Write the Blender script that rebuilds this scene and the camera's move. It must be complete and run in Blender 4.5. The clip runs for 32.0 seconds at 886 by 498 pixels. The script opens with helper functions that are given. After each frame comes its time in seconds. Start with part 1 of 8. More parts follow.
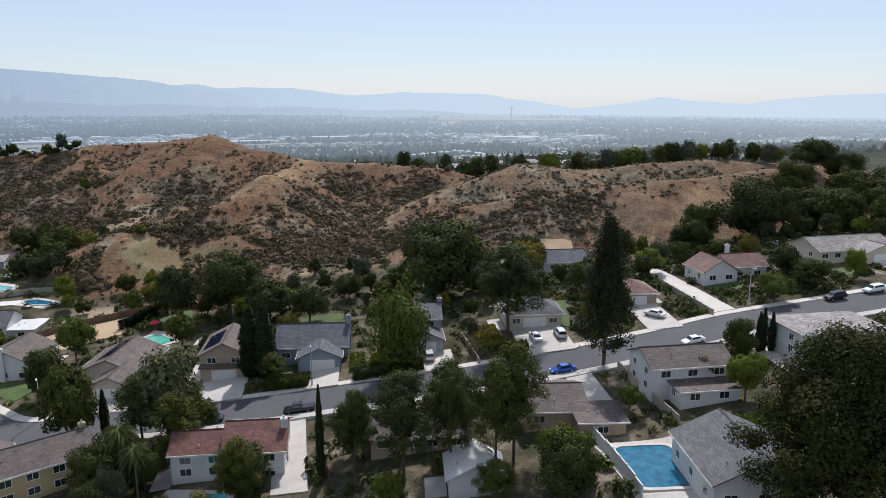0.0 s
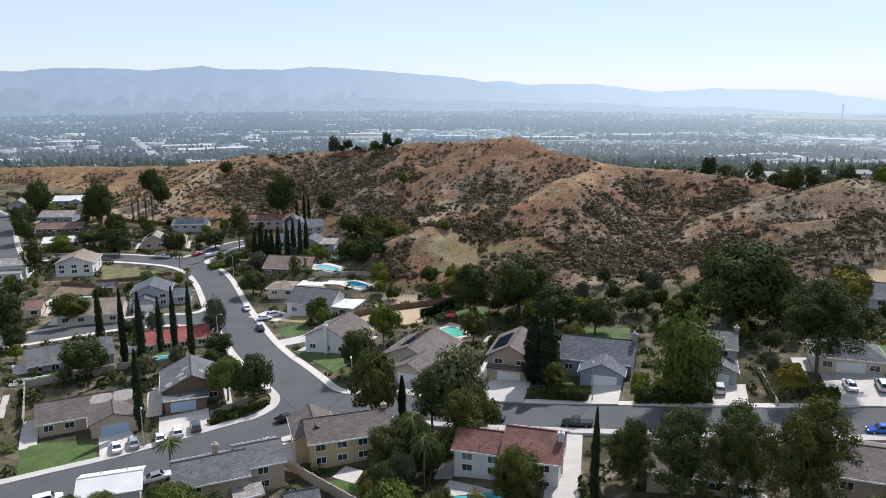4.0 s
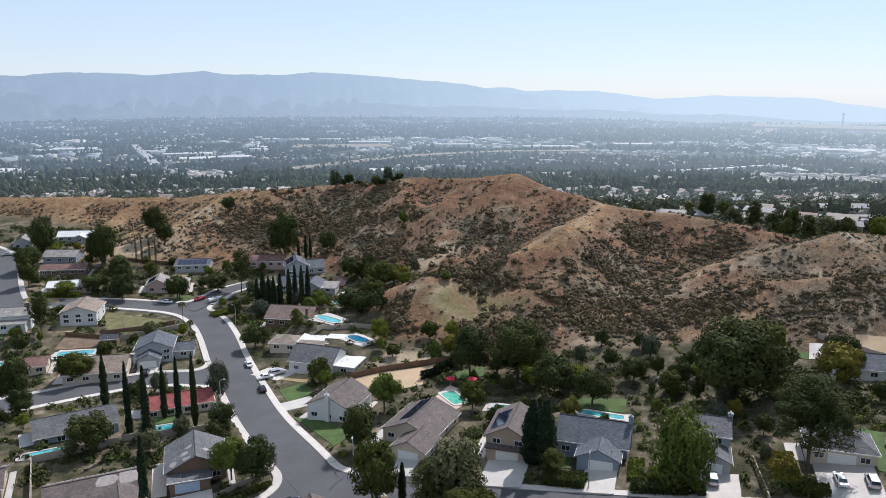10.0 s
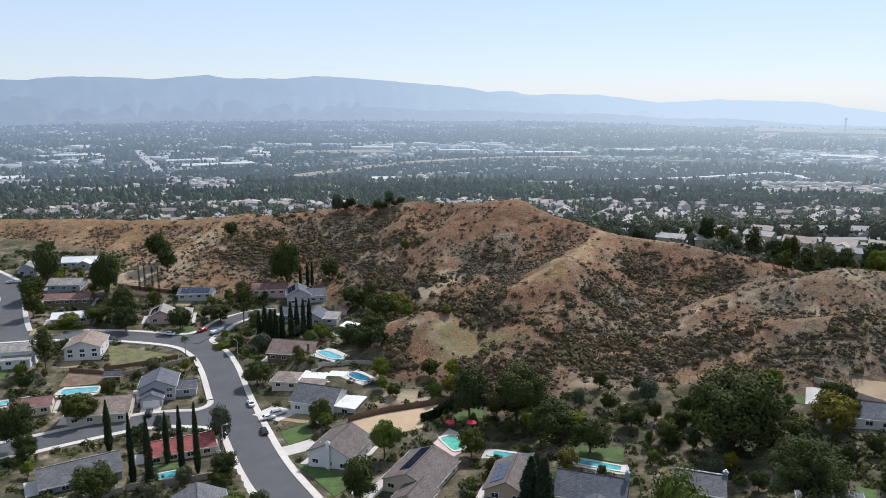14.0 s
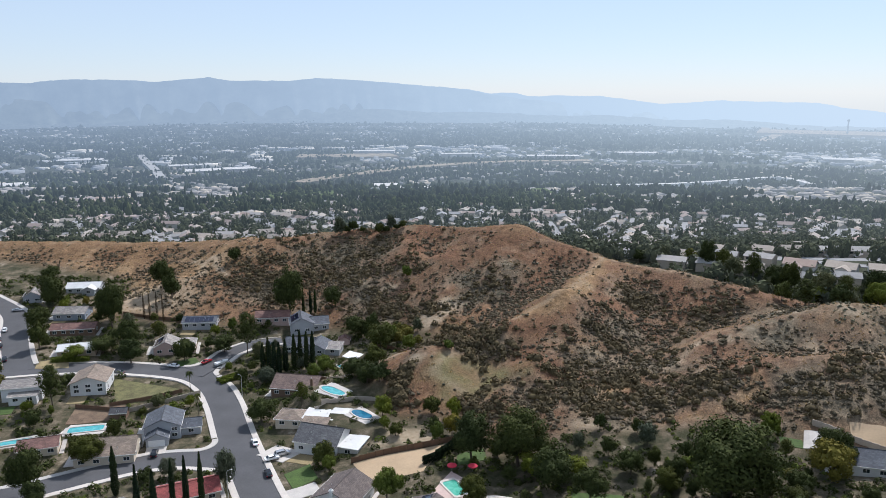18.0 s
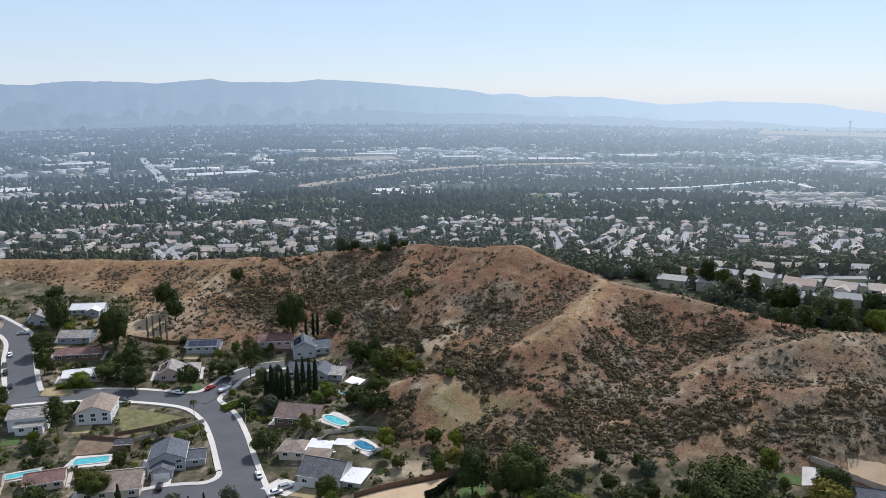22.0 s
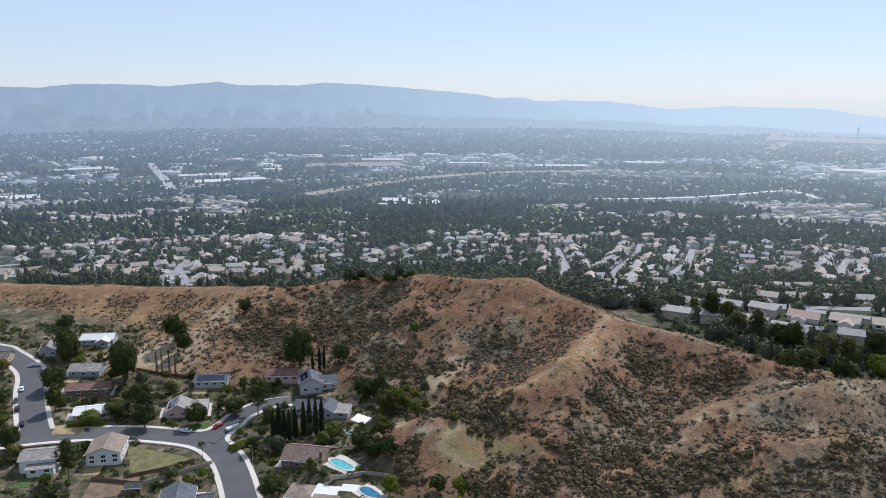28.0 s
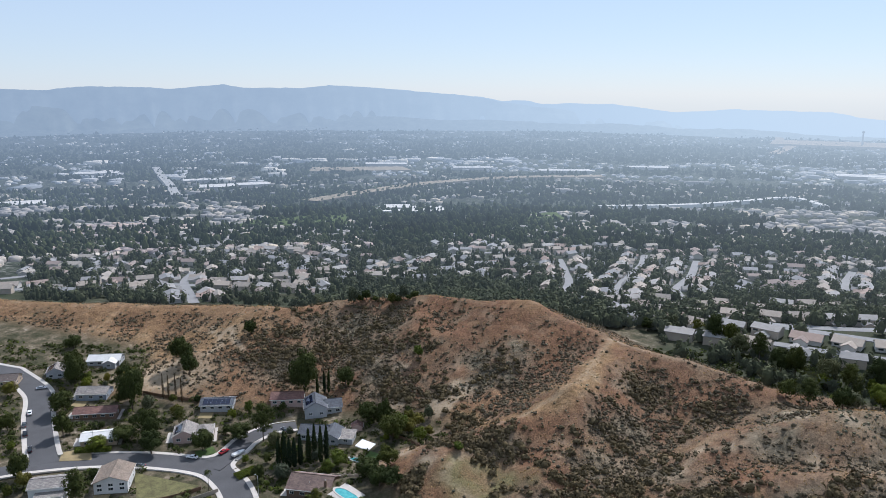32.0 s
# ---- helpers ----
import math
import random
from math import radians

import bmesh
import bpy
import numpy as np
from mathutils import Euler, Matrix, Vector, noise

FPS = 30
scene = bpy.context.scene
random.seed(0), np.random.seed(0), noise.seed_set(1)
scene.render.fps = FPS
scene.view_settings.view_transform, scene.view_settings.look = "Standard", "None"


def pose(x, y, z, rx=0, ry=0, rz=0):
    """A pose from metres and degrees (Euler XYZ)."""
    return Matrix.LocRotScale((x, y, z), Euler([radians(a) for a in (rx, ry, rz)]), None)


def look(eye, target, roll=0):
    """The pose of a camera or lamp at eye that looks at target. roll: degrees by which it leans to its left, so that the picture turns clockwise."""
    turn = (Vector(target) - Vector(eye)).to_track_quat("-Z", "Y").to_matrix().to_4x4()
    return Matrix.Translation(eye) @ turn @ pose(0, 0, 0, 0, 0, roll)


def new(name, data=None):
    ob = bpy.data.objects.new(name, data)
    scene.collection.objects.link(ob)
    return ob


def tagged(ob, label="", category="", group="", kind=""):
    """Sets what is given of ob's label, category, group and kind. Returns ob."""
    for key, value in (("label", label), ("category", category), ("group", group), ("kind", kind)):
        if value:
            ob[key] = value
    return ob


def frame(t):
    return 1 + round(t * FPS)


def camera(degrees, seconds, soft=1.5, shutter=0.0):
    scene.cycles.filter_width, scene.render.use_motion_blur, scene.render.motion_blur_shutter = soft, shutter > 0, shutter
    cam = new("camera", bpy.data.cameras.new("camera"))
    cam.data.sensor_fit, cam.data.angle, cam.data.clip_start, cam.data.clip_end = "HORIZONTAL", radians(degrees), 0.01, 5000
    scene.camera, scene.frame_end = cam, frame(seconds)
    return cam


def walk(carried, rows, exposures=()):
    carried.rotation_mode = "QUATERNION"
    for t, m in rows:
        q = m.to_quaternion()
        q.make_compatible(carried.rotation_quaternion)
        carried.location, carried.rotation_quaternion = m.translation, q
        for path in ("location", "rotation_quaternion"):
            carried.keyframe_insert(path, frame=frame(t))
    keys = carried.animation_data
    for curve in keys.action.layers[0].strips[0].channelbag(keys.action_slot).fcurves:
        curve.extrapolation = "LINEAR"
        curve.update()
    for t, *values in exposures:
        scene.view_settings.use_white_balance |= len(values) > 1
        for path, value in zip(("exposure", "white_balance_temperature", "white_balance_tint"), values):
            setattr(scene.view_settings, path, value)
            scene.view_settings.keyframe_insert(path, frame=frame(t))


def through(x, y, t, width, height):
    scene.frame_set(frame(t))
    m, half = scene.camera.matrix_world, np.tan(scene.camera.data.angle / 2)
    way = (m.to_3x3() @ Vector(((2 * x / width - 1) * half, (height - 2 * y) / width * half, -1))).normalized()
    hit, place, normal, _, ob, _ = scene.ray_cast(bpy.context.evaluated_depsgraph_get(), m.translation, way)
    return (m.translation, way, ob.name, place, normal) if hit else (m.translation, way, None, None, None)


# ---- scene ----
cam = camera(62.47, 32.0, soft=0.85)


def camera_pose(x, y, z, yaw, pitch, roll):
    """Heading to the left of +y, tilt up and lean, in degrees."""
    way = Vector((-math.sin(radians(yaw)) * math.cos(radians(pitch)), math.cos(radians(yaw)) * math.cos(radians(pitch)), math.sin(radians(pitch))))
    return look((x, y, z), Vector((x, y, z)) + way, roll)


PATH = [
    (0.0, camera_pose(0.08, -1.32, 61.26, -23.051, -12.123, -0.003)),
    (0.5, camera_pose(0.24, -1.29, 61.03, -14.144, -12.173, -0.068)),
    (1.0, camera_pose(0.38, -1.26, 60.81, -8.286, -12.223, -0.128)),
    (1.5, camera_pose(0.43, -1.20, 60.77, -4.290, -12.274, -0.201)),
    (2.0, camera_pose(0.38, -1.10, 60.89, -1.495, -12.311, -0.055)),
    (2.5, camera_pose(0.21, -0.98, 61.19, -0.092, -12.356, -0.272)),
    (3.0, camera_pose(0.07, -0.87, 62.00, -0.015, -12.413, -0.139)),
    (3.5, camera_pose(0.00, -0.78, 63.28, -0.024, -12.410, -0.143)),
    (5.5, camera_pose(-0.02, -0.49, 69.07, -0.017, -12.452, -0.124)),
    (6.5, camera_pose(-0.03, -0.35, 71.75, -0.039, -12.376, -0.090)),
    (8.0, camera_pose(-0.01, -0.12, 75.94, -0.022, -12.295, -0.010)),
    (9.5, camera_pose(0.01, 0.01, 80.50, 0.001, -12.201, 0.095)),
    (11.0, camera_pose(0.02, 0.04, 85.00, -0.017, -12.146, 0.143)),
    (12.5, camera_pose(0.26, 0.21, 89.56, 0.052, -12.114, 0.122)),
    (14.5, camera_pose(0.78, 0.36, 96.02, 0.211, -12.023, 0.112)),
    (16.5, camera_pose(0.84, 0.54, 102.65, 0.285, -12.014, 0.023)),
    (18.0, camera_pose(0.93, 0.67, 107.64, 0.371, -12.064, -0.029)),
    (20.0, camera_pose(1.17, 0.74, 113.55, 0.489, -12.076, -0.064)),
    (22.0, camera_pose(0.94, 0.86, 119.13, 0.500, -12.119, -0.109)),
    (24.0, camera_pose(0.95, 0.97, 124.99, 0.615, -12.175, -0.084)),
    (25.5, camera_pose(1.26, 0.96, 129.30, 0.832, -12.160, 0.015)),
    (27.5, camera_pose(1.22, 1.00, 134.71, 0.968, -12.054, 0.109)),
    (29.0, camera_pose(1.14, 0.96, 139.13, 1.065, -12.036, 0.090)),
    (30.5, camera_pose(1.08, 0.98, 143.46, 1.182, -11.994, 0.123)),
    (32.0, camera_pose(0.99, 1.04, 147.81, 1.294, -11.979, 0.165)),
]
walk(cam, PATH, exposures=[(0.0, -0.09, 6030, 15.5), (3.0, 0.14, 5990, 15), (6.0, 0.12, 5950, 15), (14.0, 0.05, 5900, 14.5), (32.0, -0.04, 5780, 14.5)])

# ---- sky and sun ----
SUN_AZIMUTH, SUN_HEIGHT = 31.0, 48.0  # clockwise from +y, above the horizon
world = bpy.data.worlds.new("sky")
scene.world = world
world.use_nodes = True
_n, _l = world.node_tree.nodes, world.node_tree.links
sky = _n.new("ShaderNodeTexSky")
sky.sky_type = "NISHITA"
sky.sun_disc = False
sky.sun_elevation, sky.sun_rotation = radians(SUN_HEIGHT), radians(SUN_AZIMUTH)
sky.altitude, sky.air_density, sky.dust_density, sky.ozone_density = 0, 1.0, 0.1, 3.0
_n["Background"].inputs["Strength"].default_value = 0.105
veil = _n.new("ShaderNodeMix")  # thin summer haze over the whole sky
veil.data_type = "RGBA"
veil.inputs[0].default_value = 0.60
veil.inputs[7].default_value = (6.7, 7.6, 8.3, 1)
_l.new(sky.outputs["Color"], veil.inputs[6])
_l.new(veil.outputs[2], _n["Background"].inputs["Color"])
sun = new("sun", bpy.data.lights.new("sun", "SUN"))
sun.data.energy, sun.data.angle, sun.data.color = 4.8, radians(0.6), (1.0, 0.95, 0.87)
_az, _el = radians(SUN_AZIMUTH), radians(SUN_HEIGHT)
sun.matrix_world = look((200 * math.sin(_az) * math.cos(_el), 200 * math.cos(_az) * math.cos(_el), 200 * math.sin(_el)), (0, 0, 0))
scene.view_settings.exposure = 0.0


# ---- materials ----
def ramp(tree, factor, stops):
    node = tree.nodes.new("ShaderNodeValToRGB")
    node.color_ramp.elements.remove(node.color_ramp.elements[1])
    for i, (at, c) in enumerate(stops):
        e = node.color_ramp.elements[0] if i == 0 else node.color_ramp.elements.new(at)
        e.position, e.color = at, (*c, 1)
    tree.links.new(factor, node.inputs["Fac"])
    return node.outputs["Color"]


def mixed(tree, factor, a, b, mode="MIX"):
    node = tree.nodes.new("ShaderNodeMix")
    node.data_type, node.blend_type = "RGBA", mode
    for value, socket in ((factor, node.inputs[0]), (a, node.inputs[6]), (b, node.inputs[7])):
        if isinstance(value, bpy.types.NodeSocket):
            tree.links.new(value, socket)
        elif isinstance(value, tuple):
            socket.default_value = (*value, 1)
        else:
            socket.default_value = value
    return node.outputs[2]


def noise_of(tree, scale, detail=4.0, rough=0.6, space="Object"):
    coords = tree.nodes.new("ShaderNodeTexCoord")
    node = tree.nodes.new("ShaderNodeTexNoise")
    node.inputs["Scale"].default_value, node.inputs["Detail"].default_value, node.inputs["Roughness"].default_value = scale, detail, rough
    tree.links.new(coords.outputs[space], node.inputs["Vector"])
    return node.outputs["Fac"]


def curve_of(tree, factor, low, high):
    node = tree.nodes.new("ShaderNodeMapRange")
    node.inputs[1].default_value, node.inputs[2].default_value = low, high
    tree.links.new(factor, node.inputs[0])
    return node.outputs[0]


def material(name):
    m = bpy.data.materials.new(name)
    m.use_nodes = True
    return m, m.node_tree, m.node_tree.nodes["Principled BSDF"]


def tone(c, k):
    return tuple(min(1.0, v * k) for v in c)


def bumped(tree, bsdf, height, strength, distance):
    node = tree.nodes.new("ShaderNodeBump")
    node.inputs["Strength"].default_value, node.inputs["Distance"].default_value = strength, distance
    tree.links.new(height, node.inputs["Height"])
    tree.links.new(node.outputs["Normal"], bsdf.inputs["Normal"])


def plain(name, c, rough=0.8, metal=0.0, coarse=0.5, fine=6.0, vary=0.18, bump=0.0, per_object=0.0, space="Object"):
    """A surface with stains at one scale and grain at another."""
    m, t, b = material(name)
    big = mixed(t, curve_of(t, noise_of(t, coarse, 3, 0.6, space), 0.35, 0.68), tone(c, 1 - vary), tone(c, 1 + vary))
    out = mixed(t, 0.5, big, ramp(t, noise_of(t, fine, 4, 0.7, space), [(0.3, tone(c, 1 - 1.2 * vary)), (0.7, tone(c, 1 + 1.2 * vary))]))
    if per_object:
        info = t.nodes.new("ShaderNodeObjectInfo")
        out = mixed(t, 1.0, out, ramp(t, info.outputs["Random"], [(0.0, (1 - per_object,) * 3), (1.0, (1 + per_object, 1 + per_object * 0.7, 1 + per_object * 0.4))]), "MULTIPLY")
    t.links.new(out, b.inputs["Base Color"])
    b.inputs["Roughness"].default_value, b.inputs["Metallic"].default_value = rough, metal
    if bump:
        bumped(t, b, noise_of(t, fine * 1.5, 3), 0.6, bump)
    return m


def foliage(name, dark, light, through=0.25, space="Object", scale=0.6, far=False):
    """Leaves: colour by clump and by tree, some light passing through."""
    m, t, b = material(name)
    geo, info = t.nodes.new("ShaderNodeNewGeometry"), t.nodes.new("ShaderNodeObjectInfo")
    c = ramp(t, geo.outputs["Random Per Island"], [(0.0, tuple(0.75 * p + 0.25 * q for p, q in zip(dark, light))), (0.65, tuple((p + q) / 2 for p, q in zip(dark, light))), (1.0, tuple(0.3 * p + 0.7 * q for p, q in zip(dark, light)))])
    c = mixed(t, 1.0, c, ramp(t, noise_of(t, scale, 2, 0.5, space), [(0.3, (0.7, 0.72, 0.7)), (0.7, (1.25, 1.2, 1.0))]), "MULTIPLY")
    c = mixed(t, 1.0, c, ramp(t, info.outputs["Random"], [(0.0, (0.8, 0.85, 0.95)), (0.5, (1, 1, 1)), (1.0, (1.3, 1.18, 0.85))]), "MULTIPLY")
    t.links.new(c, b.inputs["Base Color"])
    b.inputs["Roughness"].default_value = 0.8
    b.inputs["Specular IOR Level"].default_value = 0.08
    leaf, mix = t.nodes.new("ShaderNodeBsdfTranslucent"), t.nodes.new("ShaderNodeMixShader")
    t.links.new(c, leaf.inputs["Color"])
    mix.inputs[0].default_value = through
    t.links.new(b.outputs[0], mix.inputs[1])
    t.links.new(leaf.outputs[0], mix.inputs[2])
    t.links.new(mix.outputs[0], t.nodes["Material Output"].inputs["Surface"])
    # far leaves get haze painted in as emission
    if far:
        paint_haze(t, mix.outputs[0])
    return m


def shingles(name, c, row=0.35, vary=0.22):
    """Roofing laid in courses, faded in patches."""
    m, t, b = material(name)
    coords, brick = t.nodes.new("ShaderNodeTexCoord"), t.nodes.new("ShaderNodeTexBrick")
    t.links.new(coords.outputs["UV"], brick.inputs["Vector"])
    brick.inputs["Scale"].default_value = 1.0
    brick.inputs["Brick Width"].default_value, brick.inputs["Row Height"].default_value = row * 2.2, row
    brick.inputs["Mortar Size"].default_value, brick.inputs["Bias"].default_value = row * 0.07, 0.0
    for key, k in (("Color1", 1 - vary), ("Color2", 1 + vary), ("Mortar", 0.5)):
        brick.inputs[key].default_value = (*tone(c, k), 1)
    stain = ramp(t, noise_of(t, 0.35, 5, 0.65), [(0.3, (0.72, 0.72, 0.74)), (0.7, (1.2, 1.18, 1.14))])
    out = mixed(t, 1.0, brick.outputs["Color"], stain, "MULTIPLY")
    out = mixed(t, 1.0, out, ramp(t, noise_of(t, 4.0, 4, 0.7), [(0.3, (0.8, 0.8, 0.8)), (0.7, (1.2, 1.2, 1.2))]), "MULTIPLY")
    t.links.new(out, b.inputs["Base Color"])
    b.inputs["Roughness"].default_value = 0.85
    bumped(t, b, brick.outputs["Fac"], 0.5, -0.03)
    return m


def clear_glass(name, c=(0.02, 0.03, 0.035)):
    m, t, b = material(name)
    b.inputs["Base Color"].default_value = (*c, 1)
    b.inputs["Roughness"].default_value, b.inputs["Specular IOR Level"].default_value = 0.04, 0.8
    return m


HAZE_GLOW = [(0.0, (0.312, 0.402, 0.494)), (0.25, (0.370, 0.469, 0.562)), (0.45, (0.462, 0.576, 0.665)), (0.70, (0.565, 0.685, 0.758)), (1.0, (0.62, 0.725, 0.785))]  # haze glow painted into far materials, brighter towards the sun


def paint_haze(t, shader, extra=0.0, glow=1.0):
    """Haze painted on as emission; its share grows with the way from the town."""
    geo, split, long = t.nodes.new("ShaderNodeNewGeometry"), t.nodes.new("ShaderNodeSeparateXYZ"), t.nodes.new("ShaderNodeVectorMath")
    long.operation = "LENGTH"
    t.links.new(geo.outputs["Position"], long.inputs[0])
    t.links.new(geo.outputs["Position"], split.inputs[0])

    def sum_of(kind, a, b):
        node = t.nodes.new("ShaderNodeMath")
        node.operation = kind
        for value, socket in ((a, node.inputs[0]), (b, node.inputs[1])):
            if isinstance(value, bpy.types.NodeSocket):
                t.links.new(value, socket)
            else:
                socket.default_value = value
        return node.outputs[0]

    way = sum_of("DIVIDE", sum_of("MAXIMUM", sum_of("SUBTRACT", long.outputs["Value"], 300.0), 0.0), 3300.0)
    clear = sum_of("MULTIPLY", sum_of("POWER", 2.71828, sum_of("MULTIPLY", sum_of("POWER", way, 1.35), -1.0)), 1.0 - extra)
    # emission stands in for the haze over the surface
    haze_emission, mix = t.nodes.new("ShaderNodeEmission"), t.nodes.new("ShaderNodeMixShader")
    haze_emission.inputs["Strength"].default_value = glow
    t.links.new(ramp(t, curve_of(t, sum_of("DIVIDE", split.outputs["X"], long.outputs["Value"]), -0.55, 0.7), HAZE_GLOW), haze_emission.inputs["Color"])
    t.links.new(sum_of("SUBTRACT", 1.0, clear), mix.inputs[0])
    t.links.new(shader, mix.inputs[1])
    t.links.new(haze_emission.outputs[0], mix.inputs[2])
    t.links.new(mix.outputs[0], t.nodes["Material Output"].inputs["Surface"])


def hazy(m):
    """A plain material with haze painted in as emission."""
    paint_haze(m.node_tree, m.node_tree.nodes["Principled BSDF"].outputs[0])
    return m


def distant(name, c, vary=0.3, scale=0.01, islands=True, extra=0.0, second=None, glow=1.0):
    """Far-off land with haze painted in as emission; second: another colour in patches."""
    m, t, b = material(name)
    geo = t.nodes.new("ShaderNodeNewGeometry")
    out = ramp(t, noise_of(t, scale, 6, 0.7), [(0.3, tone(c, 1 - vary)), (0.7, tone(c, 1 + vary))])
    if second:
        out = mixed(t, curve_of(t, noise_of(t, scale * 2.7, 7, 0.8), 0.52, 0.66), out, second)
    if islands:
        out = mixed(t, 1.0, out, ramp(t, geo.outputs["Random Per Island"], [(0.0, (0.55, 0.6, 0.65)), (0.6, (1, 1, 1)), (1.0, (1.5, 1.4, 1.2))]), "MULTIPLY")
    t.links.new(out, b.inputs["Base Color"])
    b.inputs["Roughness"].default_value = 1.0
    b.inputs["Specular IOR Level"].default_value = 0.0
    paint_haze(t, b.outputs[0], extra, glow)
    return m


MAT = {
    "asphalt": plain("asphalt", (0.074, 0.073, 0.075), 0.9, coarse=0.12, fine=2.5, vary=0.22),
    # haze emission is mixed into the far street's colour
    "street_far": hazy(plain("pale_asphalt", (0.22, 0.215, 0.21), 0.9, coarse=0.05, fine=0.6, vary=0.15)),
    "concrete": plain("concrete", (0.475, 0.445, 0.405), 0.85, coarse=0.35, fine=3.0, vary=0.14, per_object=0.12),
    "lawn": plain("lawn", (0.052, 0.090, 0.014), 0.9, coarse=0.35, fine=3.0, vary=0.5, bump=0.03),
    "dry_lawn": plain("dry_lawn", (0.26, 0.20, 0.10), 0.95, coarse=0.25, fine=3.0, vary=0.3, bump=0.03),
    "weedy_lawn": plain("weedy_lawn", (0.125, 0.115, 0.045), 0.95, coarse=0.3, fine=2.2, vary=0.6, bump=0.04),
    "brown_earth": plain("brown_earth", (0.155, 0.105, 0.066), 0.95, coarse=0.3, fine=2.2, vary=0.5, bump=0.05),
    "sand": plain("sand", (0.40, 0.29, 0.175), 0.95, coarse=0.12, fine=2.0, vary=0.16),
    "bark": plain("bark", (0.10, 0.075, 0.055), 0.95, coarse=1.0, fine=8.0, vary=0.3),
    "white_paint": plain("white_paint", (0.76, 0.75, 0.72), 0.6, coarse=0.6, vary=0.06),
    "trim": plain("trim", (0.70, 0.68, 0.63), 0.6, coarse=0.8, vary=0.08),
    "brown_trim": plain("brown_trim", (0.10, 0.06, 0.04), 0.7, coarse=0.8, vary=0.15),
    "glass": clear_glass("window_glass"),
    "solar": clear_glass("solar_glass", (0.012, 0.016, 0.035)),
    "rubber": plain("rubber", (0.02, 0.02, 0.02), 0.8),
    "chrome": plain("chrome", (0.55, 0.55, 0.56), 0.3, 0.9, vary=0.05),
    "lamp_metal": plain("lamp_metal", (0.42, 0.42, 0.40), 0.5, 0.5, vary=0.1),
    "wood_fence": plain("wood_fence", (0.17, 0.105, 0.065), 0.9, coarse=0.4, fine=5.0, vary=0.25, per_object=0.15),
    "block_wall": plain("block_wall", (0.36, 0.31, 0.25), 0.9, coarse=0.4, fine=4.0, vary=0.14, per_object=0.08),
    "pink_paving": plain("pink_paving", (0.50, 0.37, 0.32), 0.85, coarse=0.35, fine=3.0, vary=0.16),
    "pale_felt": plain("pale_felt", (0.30, 0.265, 0.24), 0.9, coarse=1.2, fine=7.0, vary=0.32),
    "blue_paint": plain("blue_paint", (0.34, 0.42, 0.52), 0.6, coarse=0.6, vary=0.08),
    "white_wall": plain("white_wall", (0.66, 0.65, 0.62), 0.8, coarse=0.5, vary=0.08),
    "brick": plain("brick", (0.30, 0.13, 0.09), 0.9, coarse=1.0, fine=9.0, vary=0.25),
    "red_cloth": plain("red_cloth", (0.55, 0.03, 0.06), 0.8, vary=0.1),
    "white_tarp": plain("white_tarp", (0.80, 0.80, 0.80), 0.6, vary=0.06),
    "rock": plain("rock", (0.42, 0.36, 0.29), 0.95, coarse=0.8, vary=0.25),
    "leaf_oak": foliage("leaf_oak", (0.022, 0.030, 0.012), (0.098, 0.116, 0.036), 0.10),
    "leaf_bright": foliage("leaf_bright", (0.054, 0.074, 0.016), (0.19, 0.23, 0.046), 0.18),
    "leaf_yellow": foliage("leaf_yellow", (0.08, 0.08, 0.022), (0.24, 0.21, 0.05), 0.15),
    "leaf_cypress": foliage("leaf_cypress", (0.01, 0.018, 0.01), (0.036, 0.052, 0.024), 0.06),
    "leaf_pine": foliage("leaf_pine", (0.022, 0.030, 0.011), (0.115, 0.130, 0.038), 0.10),
    "leaf_grey": foliage("leaf_grey", (0.045, 0.055, 0.036), (0.165, 0.18, 0.12), 0.10),
    "leaf_palm": foliage("leaf_palm", (0.04, 0.055, 0.02), (0.15, 0.165, 0.06), 0.2),
    "leaf_dead": foliage("leaf_dead", (0.061, 0.040, 0.022), (0.121, 0.083, 0.050), 0.05),
    "leaf_deep_pine": foliage("leaf_deep_pine", (0.006, 0.009, 0.004), (0.062, 0.070, 0.021), 0.05),
    "leaf_conifer": foliage("leaf_conifer", (0.014, 0.019, 0.009), (0.052, 0.06, 0.024), 0.06),
    "leaf_brush": foliage("leaf_brush", (0.062, 0.052, 0.037), (0.215, 0.174, 0.122), 0.06, scale=0.35),
    "leaf_thicket": foliage("leaf_thicket", (0.042, 0.036, 0.026), (0.165, 0.136, 0.094), 0.05, scale=0.30),
    "leaf_sage": foliage("leaf_sage", (0.080, 0.082, 0.060), (0.245, 0.232, 0.172), 0.08, scale=0.35),
    "orange_weed": foliage("orange_weed", (0.30, 0.12, 0.03), (0.55, 0.28, 0.07), 0.1),
    # far: the leaf shader carries painted haze
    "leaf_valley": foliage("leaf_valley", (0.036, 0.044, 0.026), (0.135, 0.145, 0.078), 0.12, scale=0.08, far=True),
    "dry_stalk": foliage("dry_stalk", (0.198, 0.121, 0.055), (0.440, 0.319, 0.165), 0.15, scale=0.05),
}


def water_material(name, low, high):
    m, t, b = material(name)
    c = ramp(t, noise_of(t, 0.6, 4, 0.7), [(0.3, low), (0.7, high)])
    t.links.new(c, b.inputs["Base Color"])
    b.inputs["Roughness"].default_value = 0.08
    bumped(t, b, noise_of(t, 1.6, 3), 0.25, 0.05)
    return m


MAT["water"] = water_material("pool_water", (0.03, 0.24, 0.27), (0.12, 0.46, 0.45))
MAT["green_water"] = water_material("green_pool_water", (0.05, 0.30, 0.21), (0.16, 0.50, 0.36))
MAT["deep_water"] = water_material("deep_pool_water", (0.008, 0.065, 0.13), (0.035, 0.20, 0.30))


